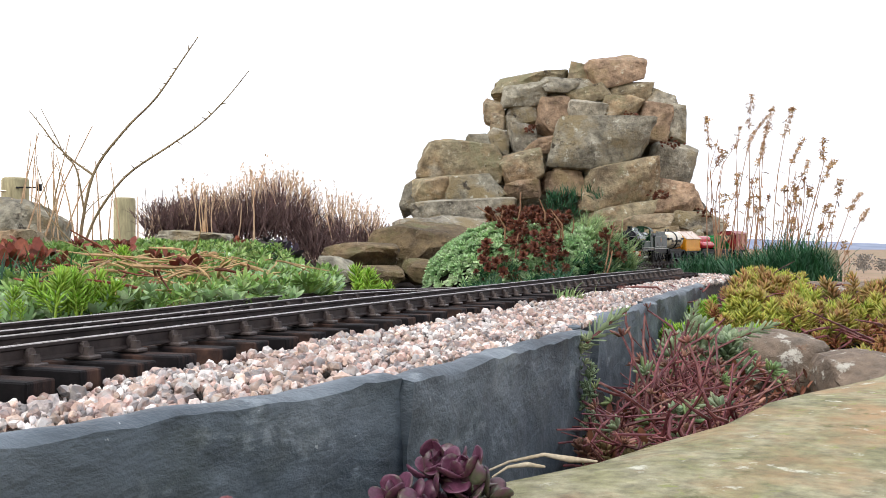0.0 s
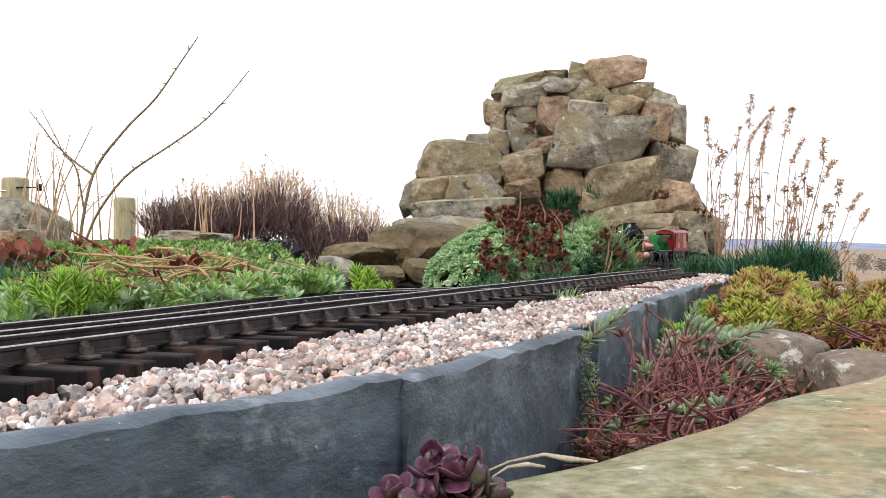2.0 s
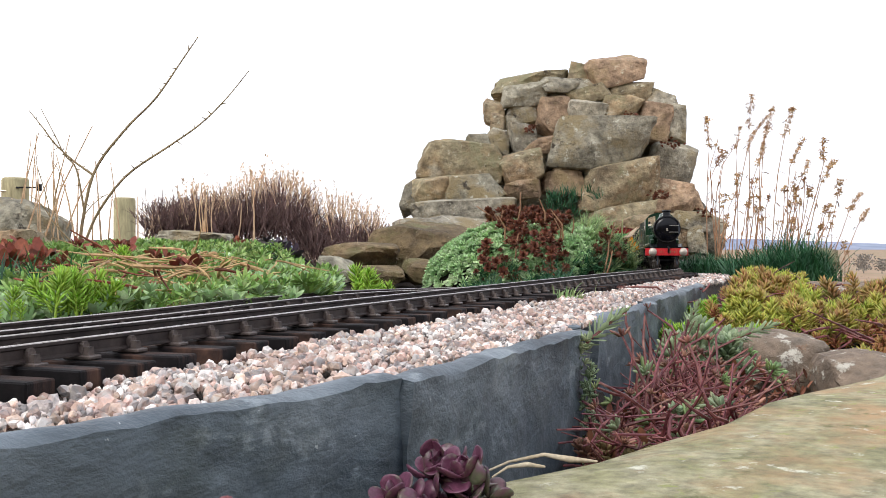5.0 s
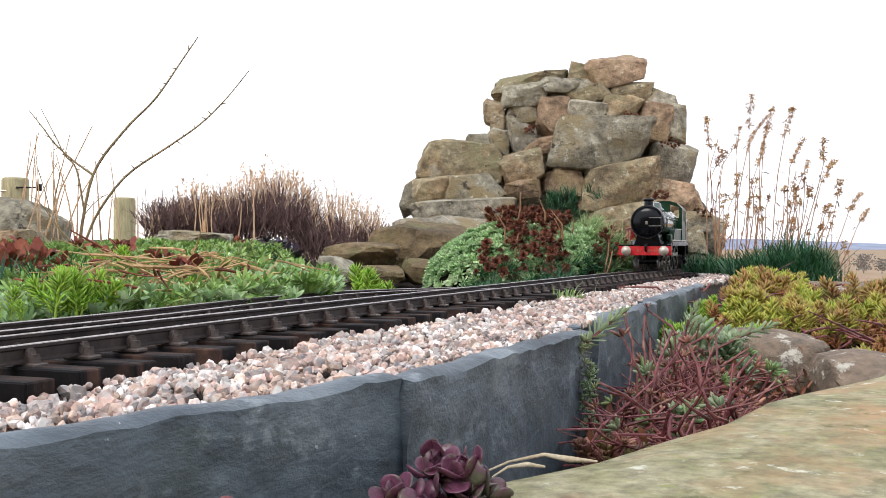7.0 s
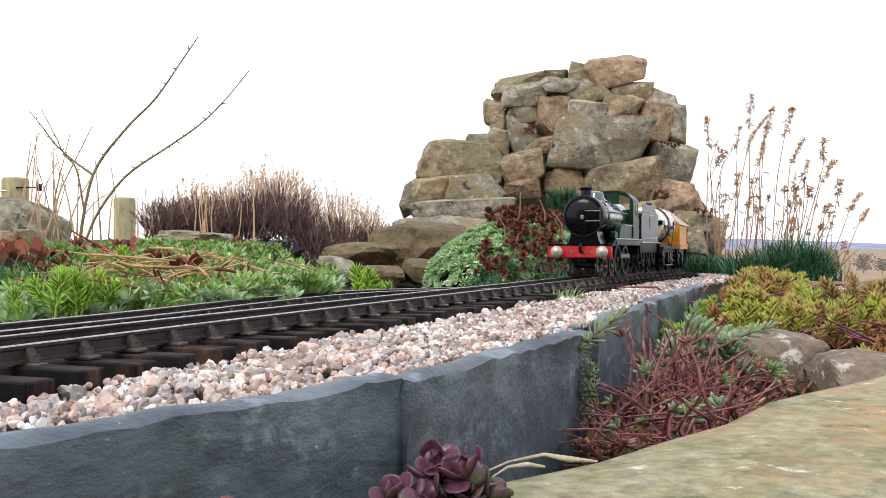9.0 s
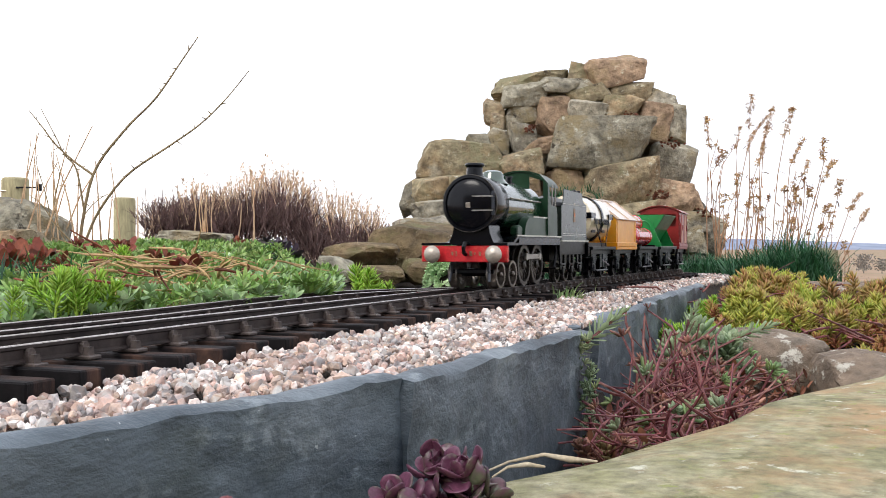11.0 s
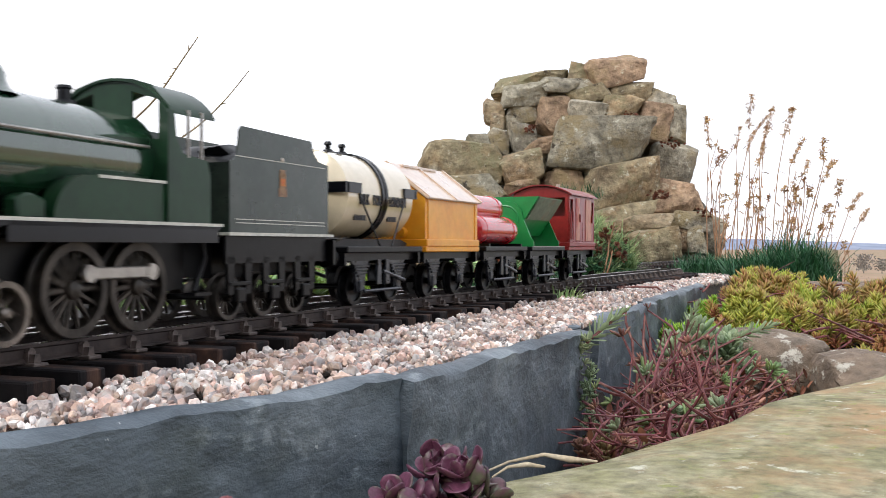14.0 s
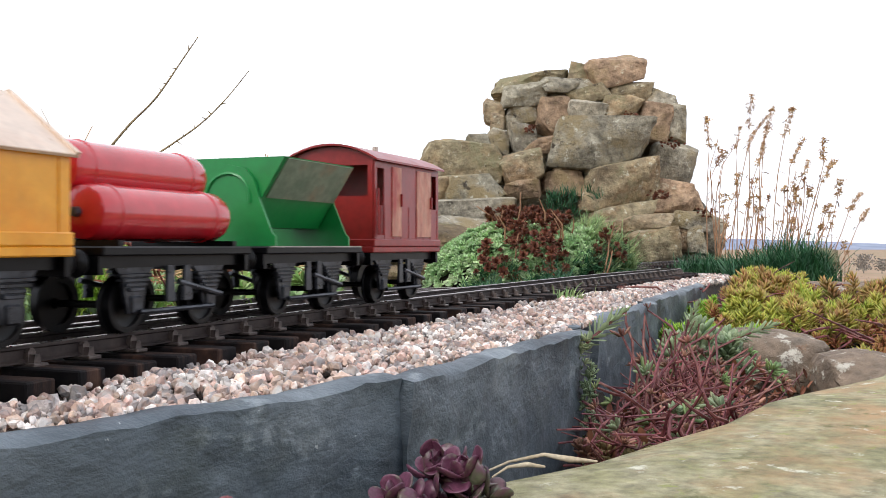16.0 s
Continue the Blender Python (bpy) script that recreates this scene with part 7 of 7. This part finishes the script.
for (x, y, z), tilt, size in (((0.073, 0.552, 0.078), 0.75, 0.95), ((0.176, 0.750, 0.066), 0.3, 0.85), ((0.214, 0.760, 0.064), 1.1, 1.0)):
    blades, foot = [], turned((x, y, z), 0.1, tilt, 0.0, size)
    for k in range(34):
        u = (k + 0.5) / 34
        blades.append(foot @ turned((0.004 * u * u, 0, 0.036 * u), 0, 0, k * GOLD) @ turned((0, 0, 0), 0, -radians(28 + 45 * u * u), 0, 0.75 + 0.5 * math.sin(math.pi * u) - 0.35 * u))
    plant = clump("feathery_stonecrop", feather, blades, M["blue_sedum"], "pale blue-green feathery stonecrop shoot leaning over the slate", "sedum", "feathery stonecrops", "leaf")
    bm = bmesh.new()
    tube(bm, [Matrix(foot) @ Vector((0.004 * u * u, 0, 0.036 * u)) - plant.location for u in (-0.3, 0.3, 0.65, 1.0)], [0.0010, 0.0009, 0.0008, 0.0004], 5)
    part("stem", bm, M["red_stem"], plant, "pinkish stem")
# a trailing shoot hanging down the slate joint
trail = []
for k in range(46):
    t = k / 46
    base = Vector((0.074, 0.553, 0.085)).lerp(Vector((0.081, 0.548, 0.026)), t)
    trail.append(turned(base + Vector((rnd.gauss(0, 0.0028), -0.002 + rnd.gauss(0, 0.002), 0)), rnd.uniform(-1, 1), rnd.uniform(-1, 1), rnd.uniform(0, 6.3), rnd.uniform(0.4, 0.7)))
planted("trailing_sedum", tip, trail, M["blue_sedum"], "olive sedum trailing down the slate joint", "sedum")

# purple stonecrop at the foot of the slates
def leaf_places(m, count, low, high, size):
    out = []
    for k in range(count):
        u = k / max(1, count - 1)
        tilt, sc = radians(low + (high - low) * u + rnd.uniform(-8, 8)), (1.0 - 0.45 * u) * size * rnd.uniform(0.85, 1.15)
        out.append(m @ turned((0, 0, 0), 0, 0, k * GOLD + rnd.uniform(-0.2, 0.2)) @ turned((0, 0, 0), rnd.uniform(-0.2, 0.2), -tilt, 0, sc))
    return out


def plump(l, r, up):
    """A spoon-shaped fleshy leaf, finer than the small ones."""
    v, f = [(0, 0, 0)], []
    rows, seg = ((0.12, 0.34), (0.30, 0.62), (0.52, 0.94), (0.72, 1.0), (0.88, 0.74), (0.96, 0.40)), 10
    for t, k in rows:
        for j in range(seg):
            a = 2 * math.pi * j / seg
            v.append((l * t, r * k * math.cos(a), r * 0.24 * k * math.sin(a) + up * l * t * t + 0.25 * r * k * math.cos(a) ** 2))
    v.append((l, 0, up * l))
    for j in range(seg):
        q = (j + 1) % seg
        f.append((0, 1 + q, 1 + j))
        for k in range(len(rows) - 1):
            a, b = 1 + seg * k, 1 + seg * (k + 1)
            f.append((a + j, a + q, b + q, b + j))
        f.append((1 + seg * (len(rows) - 1) + j, 1 + seg * (len(rows) - 1) + q, len(v) - 1))
    return v, f


thick = [plump(0.0150, 0.0066, 0.45), plump(0.0135, 0.0072, 0.60), plump(0.0160, 0.0060, 0.35)]
for (x, y, z), count, size in (((-0.004, 0.312, 0.067), 5, 0.62), ((0.006, 0.315, 0.063), 5, 0.66), ((-0.003, 0.322, 0.073), 4, 0.55), ((-0.013, 0.305, 0.061), 6, 0.60)):
    lv = []
    for _ in range(count):
        lv += leaf_places(turned((x + rnd.gauss(0, 0.0055), y + rnd.gauss(0, 0.005), z + rnd.gauss(-0.008, 0.003)), rnd.gauss(0.65, 0.5), rnd.gauss(0, 0.6), rnd.uniform(0, 6.3)), 7, 5, 68, size)
    clump("purple_stonecrop", thick, lv, M["purple" if x != 0.006 else "purple_green"], "rosettes of plump purple stonecrop leaves at the foot of the slate", "stonecrop", "purple stonecrops", "leaf")
for (x, y, z) in ((-0.049, 0.235, 0.075), (-0.057, 0.235, 0.074), (0.071, 0.340, 0.050)):
    clump("stonecrop_tip", thick, leaf_places(turned((x, y, z - 0.004), 0.2, 0.1, 0), 7, 20, 75, 0.40), M["red_stem"], "small pinkish stonecrop tip", "stonecrop", "stonecrop tips", "leaf")
bm = bmesh.new()
tube(bm, [(0.017, 0.410, 0.044), (0.027, 0.420, 0.046), (0.042, 0.425, 0.048), (0.053, 0.425, 0.046), (0.065, 0.430, 0.044)], [0.0005, 0.0006, 0.0009, 0.0015, 0.0006], 6)
tube(bm, [(0.019, 0.400, 0.044), (0.026, 0.410, 0.046), (0.034, 0.415, 0.046), (0.042, 0.420, 0.044)], [0.0004, 0.0006, 0.0012, 0.0005], 6)
thing("dead_root", bm, M["pale_root"], "pale dead root lying against the slate", "root", smooth=60)

# ---- the second line behind ----
side_line = Line([(0.60, 1.62), (0.40, 1.40), (0.20, 1.15), (0.060, 0.955), (-0.012, 0.905), (-0.062, 0.865), (-0.100, 0.800), (-0.135, 0.700), (-0.175, 0.560), (-0.250, 0.360), (-0.33, 0.150), (-0.41, -0.06), (-0.50, -0.28)], (-0.135, 0.700))
side_line.z = lambda s: RAIL_Z - 0.0025
lay_track("siding_track", side_line, -0.32, 0.72, -0.31, "second model railway track curving away behind the main line", random.Random(6))


# ---- how the train runs ----
RUN = [(0.0, -2.045), (0.6, -1.908), (1.2, -1.773), (1.8, -1.642), (2.4, -1.521), (3.0, -1.410), (4.0, -1.230), (6.5, -0.758),
       (7.0, -0.664), (7.5, -0.5833), (8.0, -0.5013), (8.5, -0.4237), (9.0, -0.3462), (11.3, 0.0790), (11.5, 0.1186), (12.0, 0.2146), (12.5, 0.3083), (13.0, 0.3999),
       (13.5, 0.4912), (14.0, 0.5878), (14.5, 0.6986), (15.0, 0.8169), (15.5, 0.9346), (16.0, 1.0258)]
RT, RS = np.array([r[0] for r in RUN]), np.array([r[1] for r in RUN])
RV = np.gradient(RS, RT)


def run(t):
    """How far along the line the front buffers are at t seconds."""
    i = min(max(int(np.searchsorted(RT, t, "right")) - 1, 0), len(RT) - 2)
    h = RT[i + 1] - RT[i]
    u = (t - RT[i]) / h
    return float((2 * u ** 3 - 3 * u * u + 1) * RS[i] + (u ** 3 - 2 * u * u + u) * h * RV[i] + (3 * u * u - 2 * u ** 3) * RS[i + 1] + (u ** 3 - u * u) * h * RV[i + 1])


def on_line(s, half):
    a, b = main_line.at(s - half), main_line.at(s + half)
    d = b - a
    turn = Euler((0, -math.atan2(d.z, math.hypot(d.x, d.y)), math.atan2(d.y, d.x)))
    return Matrix.LocRotScale((a + b) / 2, turn, None)


def motions():
    times = [k / 6 for k in range(97)]
    for ob, back, half in MOVING:
        walk(ob, [(t, on_line(run(t) - back, half)) for t in times])
    fine = [k / 15 for k in range(241)]
    for ob, back, x, r in TURNING:
        rows = []
        for t in fine:
            a = (run(t) - run(0.0)) / r
            if "reach" in ob:      # a coupling rod keeps level and circles with the cranks
                k = ob["reach"]
                rows.append((t, pose(k * math.cos(-a), x * 0.0222, r + k * math.sin(-a))))
            else:
                rows.append((t, pose(x, 0, r, 0, math.degrees(a), 0)))
        walk(ob, rows)


motions()
